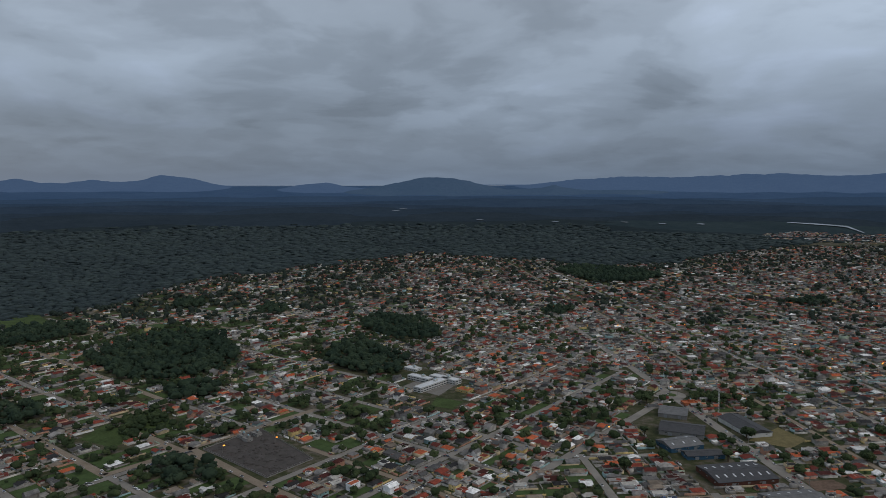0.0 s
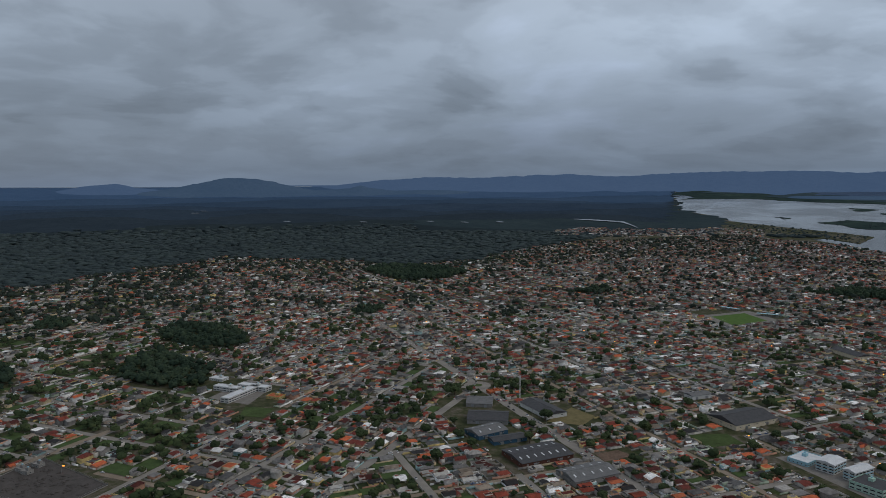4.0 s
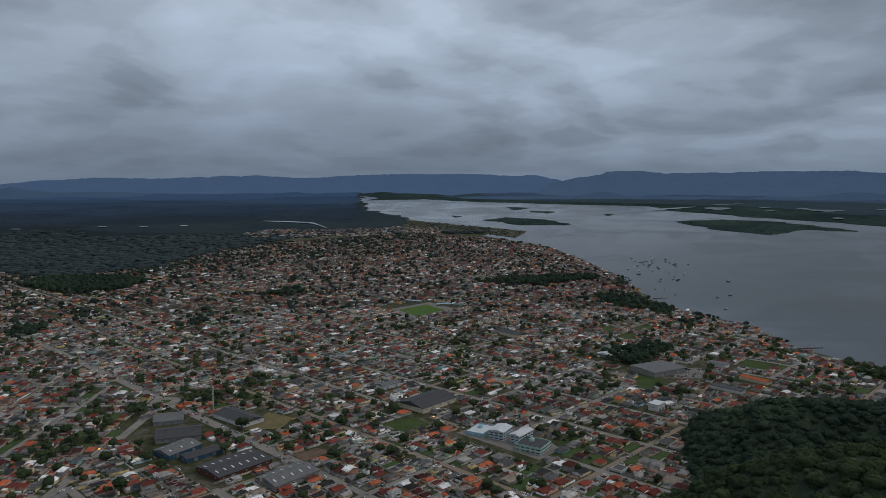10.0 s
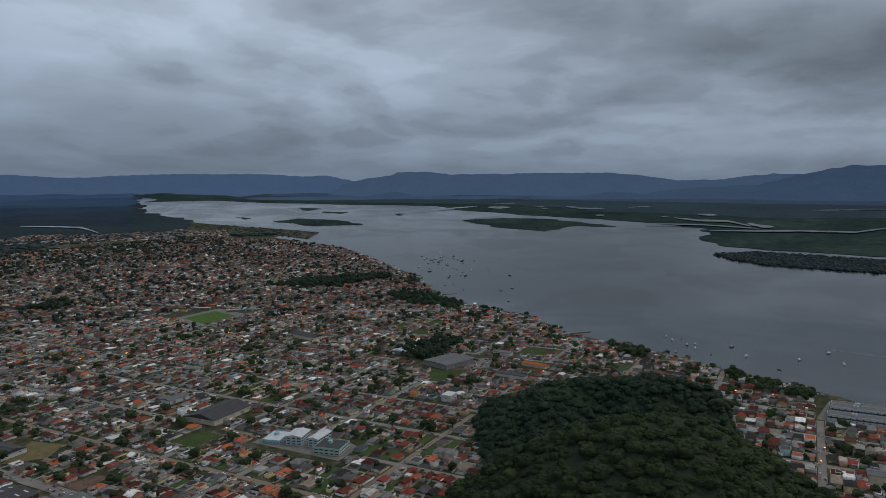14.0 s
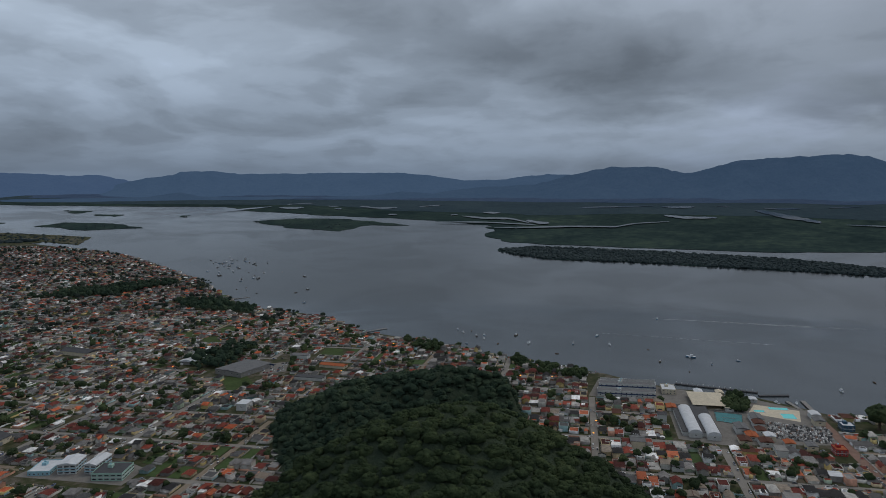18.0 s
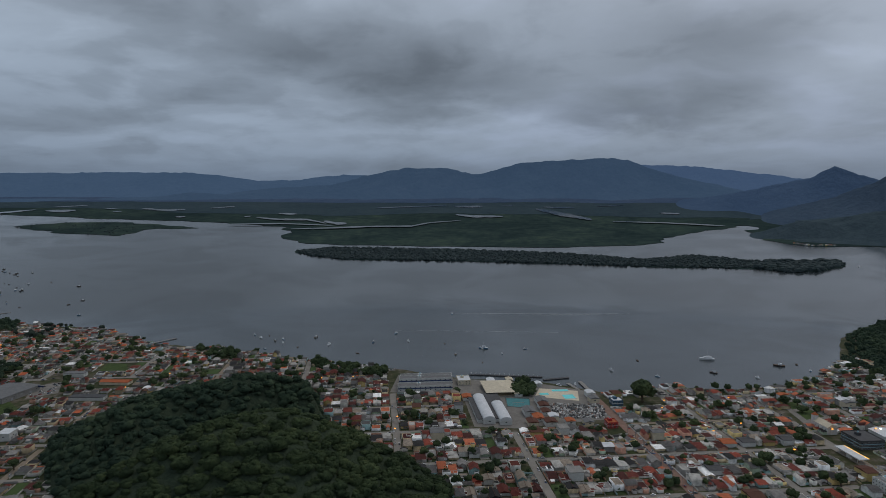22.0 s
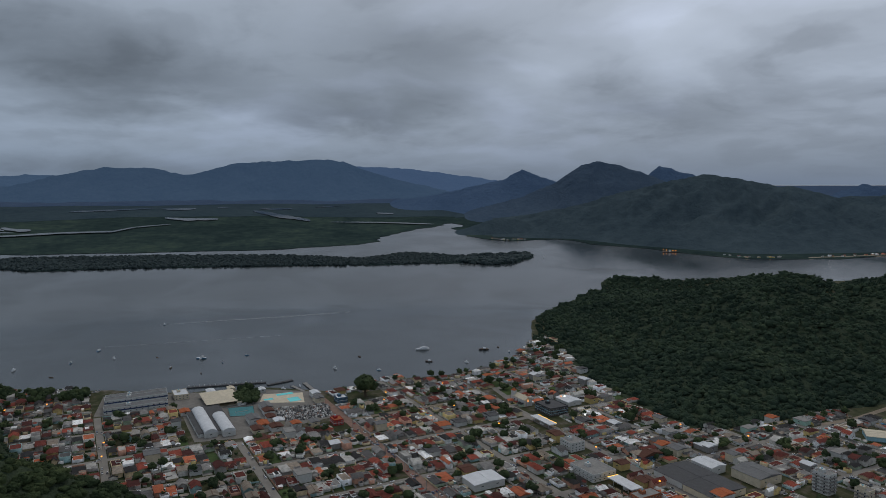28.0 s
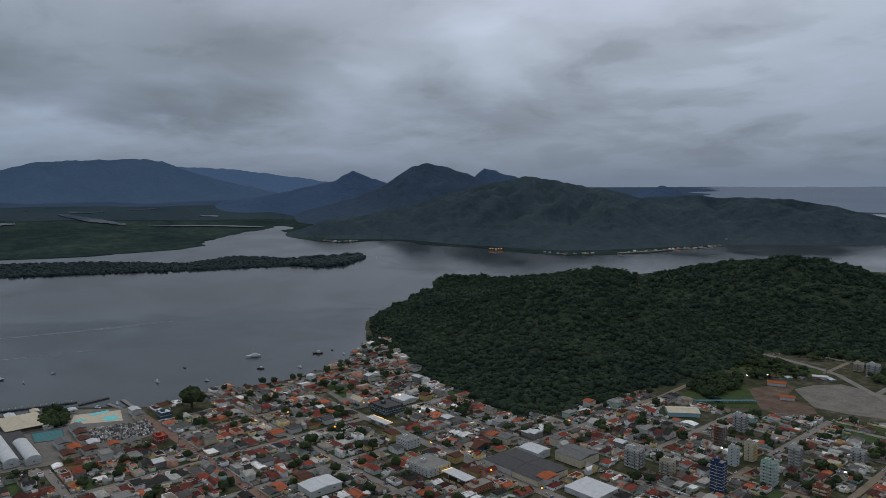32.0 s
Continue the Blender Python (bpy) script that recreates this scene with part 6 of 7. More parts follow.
hall("orange_roof_hall", 661, 318, 28, 10, 4, TA + 1.4, M["cream"], M["orange_tile"], "long low hall with an orange tile roof", "hall")
hall("terrace_hall", 688, 371, 20, 9, 5, TA + 1.5, M["white_paint"], M["grey_sheet"], "white two-level hall with grey roof", "hall", "flat")
patch("walled_court", [(697, 355), (738, 363), (736, 342), (704, 326)], M["meadow"], "walled grass court", "court")

# football ground
patch("pitch_border", [(622, 872), (716, 884), (704, 800), (606, 780)], M["paving"], "pale worn border round the football pitch", "ground", 0.08)
patch("football_pitch", [(634, 860), (697, 870), (688, 812), (622, 796)], M["lawn"], "bright green grass football pitch", "pitch", 0.14)
for x, y, L, a in ((692, 896, 42, 1.3), (710, 838, 40, 0.9)):
    ob = thing("grandstand", x, y, TA - a, "small grandstand under a light blue roof", "grandstand")
    for i in range(4):
        part("tier", slab(L, 1.2, 0.5 + 0.45 * i, M["concrete"]), ob, (0, i * 1.2, 0))
    part("roof", slab(L, 8, 0.3, M["light_blue"]), ob, (0, 1.5, 5.2))
    for q in (-L / 2 + 1, 0, L / 2 - 1):
        part("post", slab(0.3, 0.3, 5.2, M["steel"]), ob, (q, 4.2, 0))
for gx, gy, ga in ((631, 829, 1.7), (691, 842, -1.5)):
    ob = thing("goal", gx, gy, ga, "white metal football goal on grass", "goal")
    for q in (-3.66, 3.66):
        part("post", slab(0.15, 0.15, 2.44, M["white_paint"]), ob, (q, 0, 0))
    part("crossbar", slab(7.5, 0.15, 0.15, M["white_paint"]), ob, (0, 0, 2.44))

# antenna mast
ob = thing("antenna_mast", 227, 570, 0, "tall pale lattice antenna mast", "mast")
for q in range(4):
    a = q * math.pi / 2 + 0.4
    part("leg", slab(0.3, 0.3, 31, M["white_paint"]), ob, (0.8 * math.cos(a), 0.8 * math.sin(a), 0))
for i in range(16):
    part("brace", slab(1.5, 1.5, 0.12, M["white_paint"]), ob, (0, 0, 1 + 1.85 * i), 0.4 + math.pi / 4)
for i in range(3):
    part("antenna", slab(0.35, 0.2, 2.0, M["white_paint"]), ob, (1.1 * math.cos(i * 2.1), 1.1 * math.sin(i * 2.1), 28))

# ---- port and yacht club ----
def pier(name, a, b, width, label, mat=None, thick=0.35, h=0.9):
    length = math.hypot(b[0] - a[0], b[1] - a[1]) * U
    ob = thing(name, a[0], a[1], math.atan2(b[1] - a[1], b[0] - a[0]), label, "pier", h=h)
    part("deck", slab(length, width, thick, mat or M["concrete"]), ob, (length / 2, 0, 0.35 - thick))
    n = max(2, int(length / 6))
    for i in range(n + 1):
        for s in (-1, 1):
            part("pile", slab(0.4, 0.4, 4.0, M["wood"]), ob, (length * i / n, s * width * 0.45, -3.2))
    return ob


patch("port_apron", [(628, -12), (640, -132), (560, -136), (536, -52), (540, -20)], M["paving"], "pale paved apron of the yacht club", "paving", 0.06)
patch("quay_apron", [(692, 50), (674, -20), (662, -84), (634, -130), (628, -12), (632, 54)], M["paving"], "pale quay paving along the water", "paving", 0.05)
hall("boat_store", 584, -33, 68, 27, 4, TA, M["white_paint"], M["dark_sheet"], "low dark-roofed boat store of the club", "boat store", "flat")
hall("boat_hangar", 577, -29, 62, 9.5, 5, TA, M["white_paint"], M["white_sheet"], "hangar with a ribbed white barrel roof", "hangar", "vault", rise=4.0)
hall("boat_hangar", 566, -43, 44, 9.5, 5, TA, M["white_paint"], M["white_sheet"], "shorter hangar with a white barrel roof", "hangar", "vault", rise=4.0)
ob = thing("club_pavilion", 638, -46, TA, "club pavilion under a large cream hipped roof", "pavilion")
part("roof", prism(38 * U, 28 * U, 5.5, 3.5, 1.0, 0.3, M["cream"], 14 * U), ob)
for i in range(5):
    for s in (-1, 1):
        part("post", slab(0.5, 0.5, 5.5, M["white_paint"]), ob, ((i - 2) * 9 * U, s * 12 * U, 0))
part("terrace", slab(36 * U, 26 * U, 0.4, M["cream"]), ob)
patch("pool_terrace", [(619, -77), (644, -84), (636, -118), (606, -114)], M["cream"], "pale tiled terrace round the pools", "terrace", 0.2)


def pool(x, y, L, W, turn, label):
    ob = thing("swimming_pool", x, y, turn, label, "pool", "pools of the club", G0 + 0.2)
    part("water", slab(L * U, W * U, 0.18, M["pool_water"]), ob)
    for s in (-1, 1):
        part("coping", slab(L * U + 1, 0.5, 0.28, M["white_paint"]), ob, (0, s * (W * U / 2 + 0.25), 0))
        part("coping", slab(0.5, W * U, 0.28, M["white_paint"]), ob, (s * (L * U / 2 + 0.25), 0, 0))


pool(637, -102, 6, 15, TA, "long turquoise swimming pool")
pool(626, -86, 5, 8, TA, "small turquoise children's pool")
pool(618, -107, 12, 10, TA, "wide turquoise swimming pool")
patch("tennis_courts", [(614, -50), (612, -71), (586, -69), (590, -50)], M["court"], "blue-green tennis courts", "court", 0.2)
for a, b in (((614, -50), (612, -71)), ((612, -71), (586, -69)), ((586, -69), (590, -50)), ((590, -50), (614, -50))):
    fence_line("court_fence", a, b, "thin steel fence round the tennis courts", 3.5, 5.0)
ob = thing("tennis_net", 600, -60, TA + 1.57, "white tennis net between posts", "net")
part("net", slab(14, 0.08, 0.9, M["white_paint"]), ob)
part("post", slab(0.15, 0.15, 1.1, M["steel"]), ob, (-7.1, 0, 0))
part("post", slab(0.15, 0.15, 1.1, M["steel"]), ob, (7.1, 0, 0))
for x, y, L, W, rf in ((600, -80, 14, 9, "grey_sheet"), (586, -80, 10, 8, "brown_tile"), (571, -66, 14, 9, "grey_sheet"), (558, -72, 12, 8, "orange_tile"), (546, -66, 11, 8, "brown_tile"), (545, -80, 10, 9, "brown_tile"), (557, -84, 9, 7, "white_sheet"), (572, -80, 10, 7, "brown_tile"),
                    (612, -16, 10, 8, "orange_tile"), (622, -62, 8, 7, "cream"), (548, -96, 8, 7, "orange_tile"), (546, -110, 9, 7, "grey_sheet"), (604, -126, 9, 8, "grey_sheet"), (620, -126, 10, 7, "white_sheet"), (664, -40, 12, 7, "white_sheet"), (668, -58, 9, 6, "cream"), (654, -84, 8, 6, "white_sheet")):
    hall("club_house", x, y, L, W, rng.uniform(3.2, 6.0), TA, M["cream"] if L % 2 else M["white_paint"], M[rf], "small club building on the paved apron", "building", doors=1)
# cemetery
CEM = [(597, -84), (594, -132), (560, -128), (559, -90)]
patch("cemetery_ground", CEM, M["paving"], "paved ground of the walled cemetery", "ground", 0.1)
tomb_shapes = [(np.array([(-.5, -.5, 0), (.5, -.5, 0), (.5, .5, 0), (-.5, .5, 0), (-.5, -.5, .6), (.5, -.5, .6), (.5, .5, .6), (-.5, .5, .6), (-.5, 0, 1), (.5, 0, 1)]), [(0, 1, 5, 4), (1, 2, 6, 9, 5), (2, 3, 7, 6), (3, 0, 4, 8, 7), (4, 5, 9, 8), (8, 9, 6, 7)]),
               (np.array([(-.5, -.5, 0), (.5, -.5, 0), (.5, .5, 0), (-.5, .5, 0), (-.44, -.44, 1), (.44, -.44, 1), (.44, .44, 1), (-.44, .44, 1)]), [(0, 1, 5, 4), (1, 2, 6, 5), (2, 3, 7, 6), (3, 0, 4, 7), (4, 5, 6, 7)])]
tomb_items = []
for x in np.arange(560, 597, 1.9):
    for y in np.arange(-132, -84, 1.55):
        p = (x + rng.uniform(-.3, .3), y + rng.uniform(-.3, .3))
        if inside(*p, CEM) and rng.random() < 0.9:
            tomb_items.append((int(rng.integers(2)), p[0] * U, p[1] * U, G0 + 0.08, TA, rng.uniform(1.6, 2.5), rng.uniform(1.0, 1.9), rng.uniform(0.6, 2.6)))
joined("tombs", tomb_shapes, tomb_items, [M["tombs"]], "crowded white and grey tombs of the cemetery", "tombs")
# blue and white waterfront building
for i, (x, n) in enumerate(((642, 2), (658, 3), (674, 2))):
    block("waterfront_block", x, 22, 50, 11, n, TA + 1.57, M["white_paint"], "white waterfront block with navy blue bands", M["grey_sheet"], "building", M["navy"], step=6.0, fh=3.2, band=1.5)
block("customs_house", 664, -14, 18, 12, 2, TA, M["cream"], "small cream quay building", M["white_sheet"])
block("blue_store", 597, -144, 10, 9, 2, TA, M["blue_paint"], "two-storey blue and white shop", M["white_sheet"], "shop", M["white_paint"])
block("red_building", 541, -127, 10, 8, 2, TA, M["red_paint"], "two-storey bright red and white building", M["orange_tile"], "building", M["white_paint"])
pier("mooring_jetty", (694, -21), (684, -92), 4.5, "long dark jetty with white mooring piles", M["dark_sheet"], 1.2)
ob = thing("mooring_piles", 694, -21, math.atan2(-71, -10), "row of pale mooring piles on the jetty", "piles", h=1.2)
for i in range(15):
    part("pile", slab(1.0, 1.0, 2.4, M["white_paint"]), ob, (6.6 * i + 2, 0.6, 0))
pier("breakwater", (674, -92), (682, -117), 5.0, "low dark breakwater closing the small harbour", M["dark_sheet"], 1.2)
pier("harbour_pier", (640, -120), (662, -113), 4.5, "broad pier of the small harbour")
pier("harbour_pier", (640, -129), (668, -126), 5.5, "broad pier beside the slipway")

pier("town_pier", (836, 356), (863, 338), 4.0, "long concrete pier on the bay shore")
pier("town_pier", (796, 279), (819, 264), 6.0, "broad covered pier on the bay shore")
pier("fishing_pier", (1018, 676), (1042, 656), 4.0, "narrow fishing pier on the bay shore")

# ---- old town landmarks ----
def canopy_station(x, y, L, W, turn, label, strip):
    ob = thing("filling_station", x, y, turn, label, "filling station")
    L, W = L * U, W * U
    part("canopy", slab(L, W, 0.8, M["white_sheet"]), ob, (0, 0, 4.6))
    part("light_strip", slab(L * 0.96, 0.5, 0.9, strip), ob, (0, -W / 2 - 0.3, 4.6), 0, "glowing yellow light strip")
    for i in range(3):
        for s in (-1, 1):
            part("post", slab(0.4, 0.4, 4.6, M["white_paint"]), ob, ((i - 1) * L * 0.36, s * W * 0.3, 0))
    part("kiosk", slab(6, 4, 3, M["white_paint"]), ob, (0, W * 0.1, 0))


canopy_station(477, -278, 26, 7, TA, "filling station canopy with a glowing yellow edge", M["lamp_yellow"])
canopy_station(354, -265, 9, 22, TA + 1.57, "white flat canopy with a glowing yellow strip", M["lamp_yellow"])
block("dark_store", 502, -300, 22, 18, 3, TA, M["dark_sheet"], "dark glazed store with blue sign panels", M["dark_sheet"], "store", M["light_blue"], step=3.0)
hall("pale_store", 517, -326, 18, 14, 5, TA, M["white_paint"], M["white_sheet"], "store with a pale bluish sheet roof", "store", rise=1.5)
block("white_block", 424, -271, 13, 12, 3, TA, M["white_paint"], "four-storey white block with a roof terrace", M["concrete"])
block("office_building", 380, -259, 23, 19, 2, TA, M["white_paint"], "broad white office building round a court", M["concrete"], "office", M["concrete"], step=5.0, fh=3.4)
block("brick_building", 335, -266, 9, 17, 2, TA, M["brick"], "orange brick building with a flat roof", M["concrete"])
hall("dark_hall", 352, -310, 24, 30, 6, TA, M["white_paint"], M["dark_sheet"], "broad dark-roofed market hall", "hall", rise=1.5)
hall("dark_hall", 328, -312, 22, 30, 6, TA, M["cream"], M["dark_sheet"], "dark-roofed store with pale parapets", "hall", rise=1.5)
hall("white_roof_hall", 357, -334, 17, 13, 7, TA, M["white_paint"], M["white_sheet"], "hall with a white pitched roof", "hall", rise=1.5)
hall("long_cream_hall", 333, -351, 22, 20, 8, TA, M["cream"], M["grey_sheet"], "large cream hall with a grey roof", "hall", rise=2.0)
hall("white_roof_hall", 393, -186, 16, 22, 6, TA, M["white_paint"], M["white_sheet"], "club hall with a white roof", "hall", rise=1.2)
hall("flat_store", 291, -320, 24, 22, 4.5, TA, M["white_paint"], M["white_sheet"], "wide store with a pale flat roof", "store", "flat")
hall("blue_front_shop", 387, -310, 7, 20, 5, TA, M["blue_paint"], M["brown_tile"], "row of shops with a blue front", "shop")
hall("gymnasium", 352, -495, 25, 17, 4.8, TA + 0.72, M["light_blue"], M["cream"], "gymnasium with a pale beige roof", "gymnasium", rise=1.6)
ob = thing("covered_walk", 352, -545, math.atan2(-58, -42), "long blue-roofed covered walk", "walkway")
part("roof", slab(66 * U, 4, 0.4, M["walk_blue"]), ob, (0, 0, 3.2))
for i in range(12):
    part("post", slab(0.3, 0.3, 3.2, M["steel"]), ob, ((i - 5.5) * 8.5, 1.8, 0))
# shops and offices among the old town's houses
SHOPS = (("white_paint", "concrete", "flat", "white rendered shop building with a grey flat roof"), ("cream", "grey_sheet", "gable", "cream shop building with a low grey roof"),
         ("concrete", "white_sheet", "gable", "grey commercial building with a pale sheet roof"), ("white_paint", "dark_sheet", "gable", "white store with a dark sheet roof"),
         ("yellow_paint", "brown_tile", "gable", "ochre shop building with a brown tile roof"), ("pale_green", "concrete", "flat", "pale green office building with a flat roof"),
         ("white_paint", "orange_tile", "gable", "white building with a bright orange tile roof"))
for i, (x, y, turn, wide, dep, high) in enumerate(shop_lots[:45]):
    wall, roof, shape, lab = SHOPS[int(rng.integers(len(SHOPS)))]
    ob = hall("shop_building", x, y, wide / U, dep / U, high, turn, M[wall], M[roof], lab, "shop", shape, rise=1.3 if shape == "gable" else None, doors=1)
# church by the square
ob = thing("church", 530, -288, TA, "old white church with an orange tile roof", "church")
part("nave", walls_mesh(24, 11, 8, 3.5, M["white_paint"]), ob)
part("roof", prism(24, 11, 8, 3.5, 0.5, 0.2, M["cream"]), ob)
part("tower", slab(5, 5, 14, M["white_paint"]), ob, (14, 3, 0))
part("tower_cap", prism(5, 5, 14, 2.5, 0.3, 0.2, M["orange_tile"], 2.6), ob, (14, 3, 0))
part("porch", slab(3, 9, 4, M["white_paint"]), ob, (15, -3, 0))
openings(ob, 24, 11, 3.0, 1.2, 2.4, 5.0, 1, 3, "sn")
patch("town_square", [(602, -285), (611, -304), (557, -310), (543, -280)], M["paving"], "paved town square with lawns", "square", 0.1)
for q in ([(598, -288), (604, -300), (588, -302), (582, -288)], [(576, -288), (582, -303), (564, -305), (556, -287)]):
    patch("square_lawn", q, M["meadow"], "small lawn on the square", "lawn", 0.16)
patch("green_slope", [(375, -512), (388, -548), (399, -617), (390, -637), (361, -607), (322, -561), (350, -530)], M["meadow"], "green meadow at the foot of the hill", "meadow", 0.1)
patch("green_slope", [(413, -659), (425, -704), (465, -755), (432, -740), (392, -733), (358, -725), (335, -712), (362, -668)], M["meadow"], "shrubby green slope below the ferry road", "meadow", 0.1)
patch("sandy_lot", [(335, -640), (331, -668), (317, -692), (277, -688), (238, -664), (236, -622), (271, -605), (297, -601)], M["sandy_lot"], "wide bare sandy parking ground", "lot", 0.1)
patch("earth_lot", [(360, -606), (349, -653), (336, -641), (326, -608), (297, -600), (287, -587), (294, -555), (321, -560)], M["red_earth"], "bare reddish building ground", "lot", 0.12)
street([(392, -478), (392, -519), (402, -576), (408, -633)], 3.5, M["dirt"], "dirt_track", "pale dirt track along the forest edge", 0.38)
street([(560, -810), (469, -763), (432, -747), (392, -740), (358, -732), (334, -722), (290, -686), (230, -640)], 5.0, M["road"], "ferry_road", "road leading over the saddle to the ferry", 0.5)
for i in range(6):
    hall("roadside_stall", 376 - 9.5 * i, -652 - 8.6 * i, 9, 5, 3.2, TA - 0.7, M["concrete"], M[("grey_sheet", "brown_tile", "white_sheet")[i % 3]], "low stall building beside the parking ground", "building", doors=1)
hall("orange_house", 352, -640, 16, 9, 4, TA + 0.4, M["white_paint"], M["orange_tile"], "long house with an orange roof", "house")
hall("orange_house", 322, -604, 12, 8, 4, TA + 0.4, M["white_paint"], M["orange_tile"], "white house with a bright orange roof", "house")
hall("white_kiosk", 338, -694, 14, 7, 4, TA + 0.5, M["white_paint"], M["white_sheet"], "low white building beside the lot", "building", "flat")

for x, y, L, W, fl, wall, stripe, bal, lab in (
    (247, -386, 11, 9, 11, "navy", "white_paint", "s", "tall navy blue and grey apartment tower"),
    (265, -431, 8, 8, 7, "white_paint", "light_blue", "s", "white apartment block with pale blue bands"),
    (263, -448, 9, 8, 7, "cream", "yellow_paint", "w", "cream apartment block with yellow sides"),
    (234, -421, 12, 9, 9, "pale_green", "white_paint", "nw", "pale green apartment tower with balconies"),
    (238, -460, 10, 8, 9, "white_paint", "concrete", "nw", "white apartment tower with balconies"),
    (301, -497, 13, 9, 7, "white_paint", "concrete", "nw", "white and grey apartment block with balconies"),
    (303, -375, 15, 11, 7, "white_paint", "concrete", "nw", "broad white apartment block with balconies"),
    (283, -384, 12, 9, 5, "cream", "concrete", "n", "five-storey cream apartment block"),
    (218, -505, 12, 9, 5, "white_paint", "concrete", "nw", "five-storey white apartment block"),
    (206, -431, 12, 9, 4, "brick", "cream", "n", "four-storey brick-red apartment building"),
    (312, -745, 15, 11, 8, "white_paint", "concrete", "nw", "broad grey-white apartment block by the road"),
    (331, -757, 11, 9, 5, "cream", "concrete", "n", "five-storey cream block by the road"),
):
    block("apartment_building", x, y, L * 0.7, W * 0.72, max(3, round(fl * 0.8)), TA, M[wall], lab, M["concrete"], "apartment block", M[stripe], step=5.0, balconies=bal)
ob = thing("unfinished_building", 295, -460, TA, "unfinished concrete frame building with open floors", "building")
for f in range(7):
    part("floor_slab", slab(12.5, 10.5, 0.35, M["concrete"]), ob, (0, 0, 3.0 * f))
    if f < 6:
        for i in range(4):
            for s in (-1, 0, 1):
                part("column", slab(0.5, 0.5, 2.65, M["brick"]), ob, ((i - 1.5) * 3.7, s * 4.5, 3.0 * f + 0.35))
part("stair_core", slab(3.5, 3.5, 19.0, M["brick"]), ob, (2, 2, 0.35))


# ---- single trees ----
def crown_mesh(seed, clumps, tufts, tuft):
    v, f = crown_shape(seed, clumps, tufts, tuft, True)
    return mesh_of("crown", v, f, [M["canopy"]])


def trunk_mesh(h, r):
    V, F, n = [], [], 8
    for z, q in ((0, r * 1.5), (h * 0.15, r), (h * 0.6, r * 0.8), (h, r * 0.5)):
        V += [(q * math.cos(6.2832 * i / n), q * math.sin(6.2832 * i / n), z) for i in range(n)]
    for k in range(3):
        F += [(k * n + i, k * n + (i + 1) % n, (k + 1) * n + (i + 1) % n, (k + 1) * n + i) for i in range(n)]
    b = len(V)
    for j in range(5):  # limbs
        a = j * 1.26
        c, s = math.cos(a), math.sin(a)
        q = r * 0.35
        V += [(q * c - q * s, q * s + q * c, h * 0.55), (q * c + q * s, q * s - q * c, h * 0.55), (q * c, q * s, h * 0.68), (h * 0.5 * c, h * 0.5 * s, h * 1.05)]
        F += [(b, b + 1, b + 3), (b + 1, b + 2, b + 3), (b + 2, b, b + 3)]
        b += 4
    return mesh_of("trunk", V, F, [M["bark"]])


TREE_CROWNS = [crown_mesh(s, 16, 320, 0.15) for s in range(4)]
TREE_TRUNK = trunk_mesh(1.0, 0.09)


def tree(x, y, radius, height, label, group=""):
    ob = thing("tree", x, y, rng.uniform(0, 6.28), label, "tree", group)
    t = part("trunk", TREE_TRUNK, ob)
    t.scale = (height * 0.7, height * 0.7, height * 0.62)
    c = part("crown", TREE_CROWNS[int(rng.integers(4))], ob, (0, 0, height - radius * 0.85))
    c.scale = (radius, radius, radius * rng.uniform(0.85, 1.05))
    return ob


tree(603, -168, 15.5, 27, "huge spreading dark fig tree on the waterfront")
tree(226, 513, 7.5, 13, "round dark tree beside the shed")
big = [(45, 570), (60, 548), (-12, 566), (28, 548), (-60, 505), (120, 590), (140, 585), (96, 545), (78, 512), (150, 470), (120, 455), (152, 520), (176, 600), (195, 470), (210, 480), (290, 470), (300, 480), (312, 462), (262, 560), (268, 572), (245, 600), (330, 520),
       (372, 425), (340, 410), (395, 430), (440, 300), (455, 290), (430, 330), (575, -293), (590, -296), (566, -300), (600, -290), (470, -215), (455, -205), (430, -245), (505, -255), (515, -262), (285, -352), (278, -360), (270, -405), (262, -412), (312, -440), (255, -400), (225, -470)]
for x, y in big:
    tree(x, y, rng.uniform(4.5, 7.5), rng.uniform(9, 13), "large dark green street tree", "large trees among the houses")
shore_groves = [
    [(800, 290), (812, 268), (772, 228), (752, 230), (760, 262)], [(742, 150), (752, 135), (722, 90), (700, 92), (706, 130)],
    [(622, -56), (664, -66), (660, -82), (617, -76)], [(690, 88), (706, 78), (704, 62), (690, 64)],
]
shore_groves.append([(352, -545), (400, -565), (404, -620), (380, -606)])
shore_groves.append([(392, -560), (404, -622), (384, -634), (366, -600), (372, -560)])
shore_groves.append([(422, -773), (376, -819), (338, -837), (320, -795), (352, -779), (382, -757)])
shore_groves.append([(330, -769), (323, -800), (285, -710), (301, -720)])
shore_groves.append([(425, -698), (421, -724), (353, -711), (349, -681), (378, -641)])
shore_groves.append([(412, -660), (418, -704), (466, -758), (366, -704), (392, -664)])
shore_groves.append([(-265, 540), (-244, 586), (-208, 538), (-232, 505)])
pts = []
for poly in shore_groves:
    for _ in range(170):
        xs, ys = [p[0] for p in poly], [p[1] for p in poly]
        p = (rng.uniform(min(xs), max(xs)), rng.uniform(min(ys), max(ys)))
        if inside(*p, poly) and inside(*p, SHORE_XY):
            pts.append(p)
joined("shore_trees", SMALL_DOMES, tree_items(pts, SMALL_DOMES, 4.6), [M["canopy"]], "dark green trees along the waterfront", "trees")

# mangrove trees on the islands and along the marsh
island_items = []


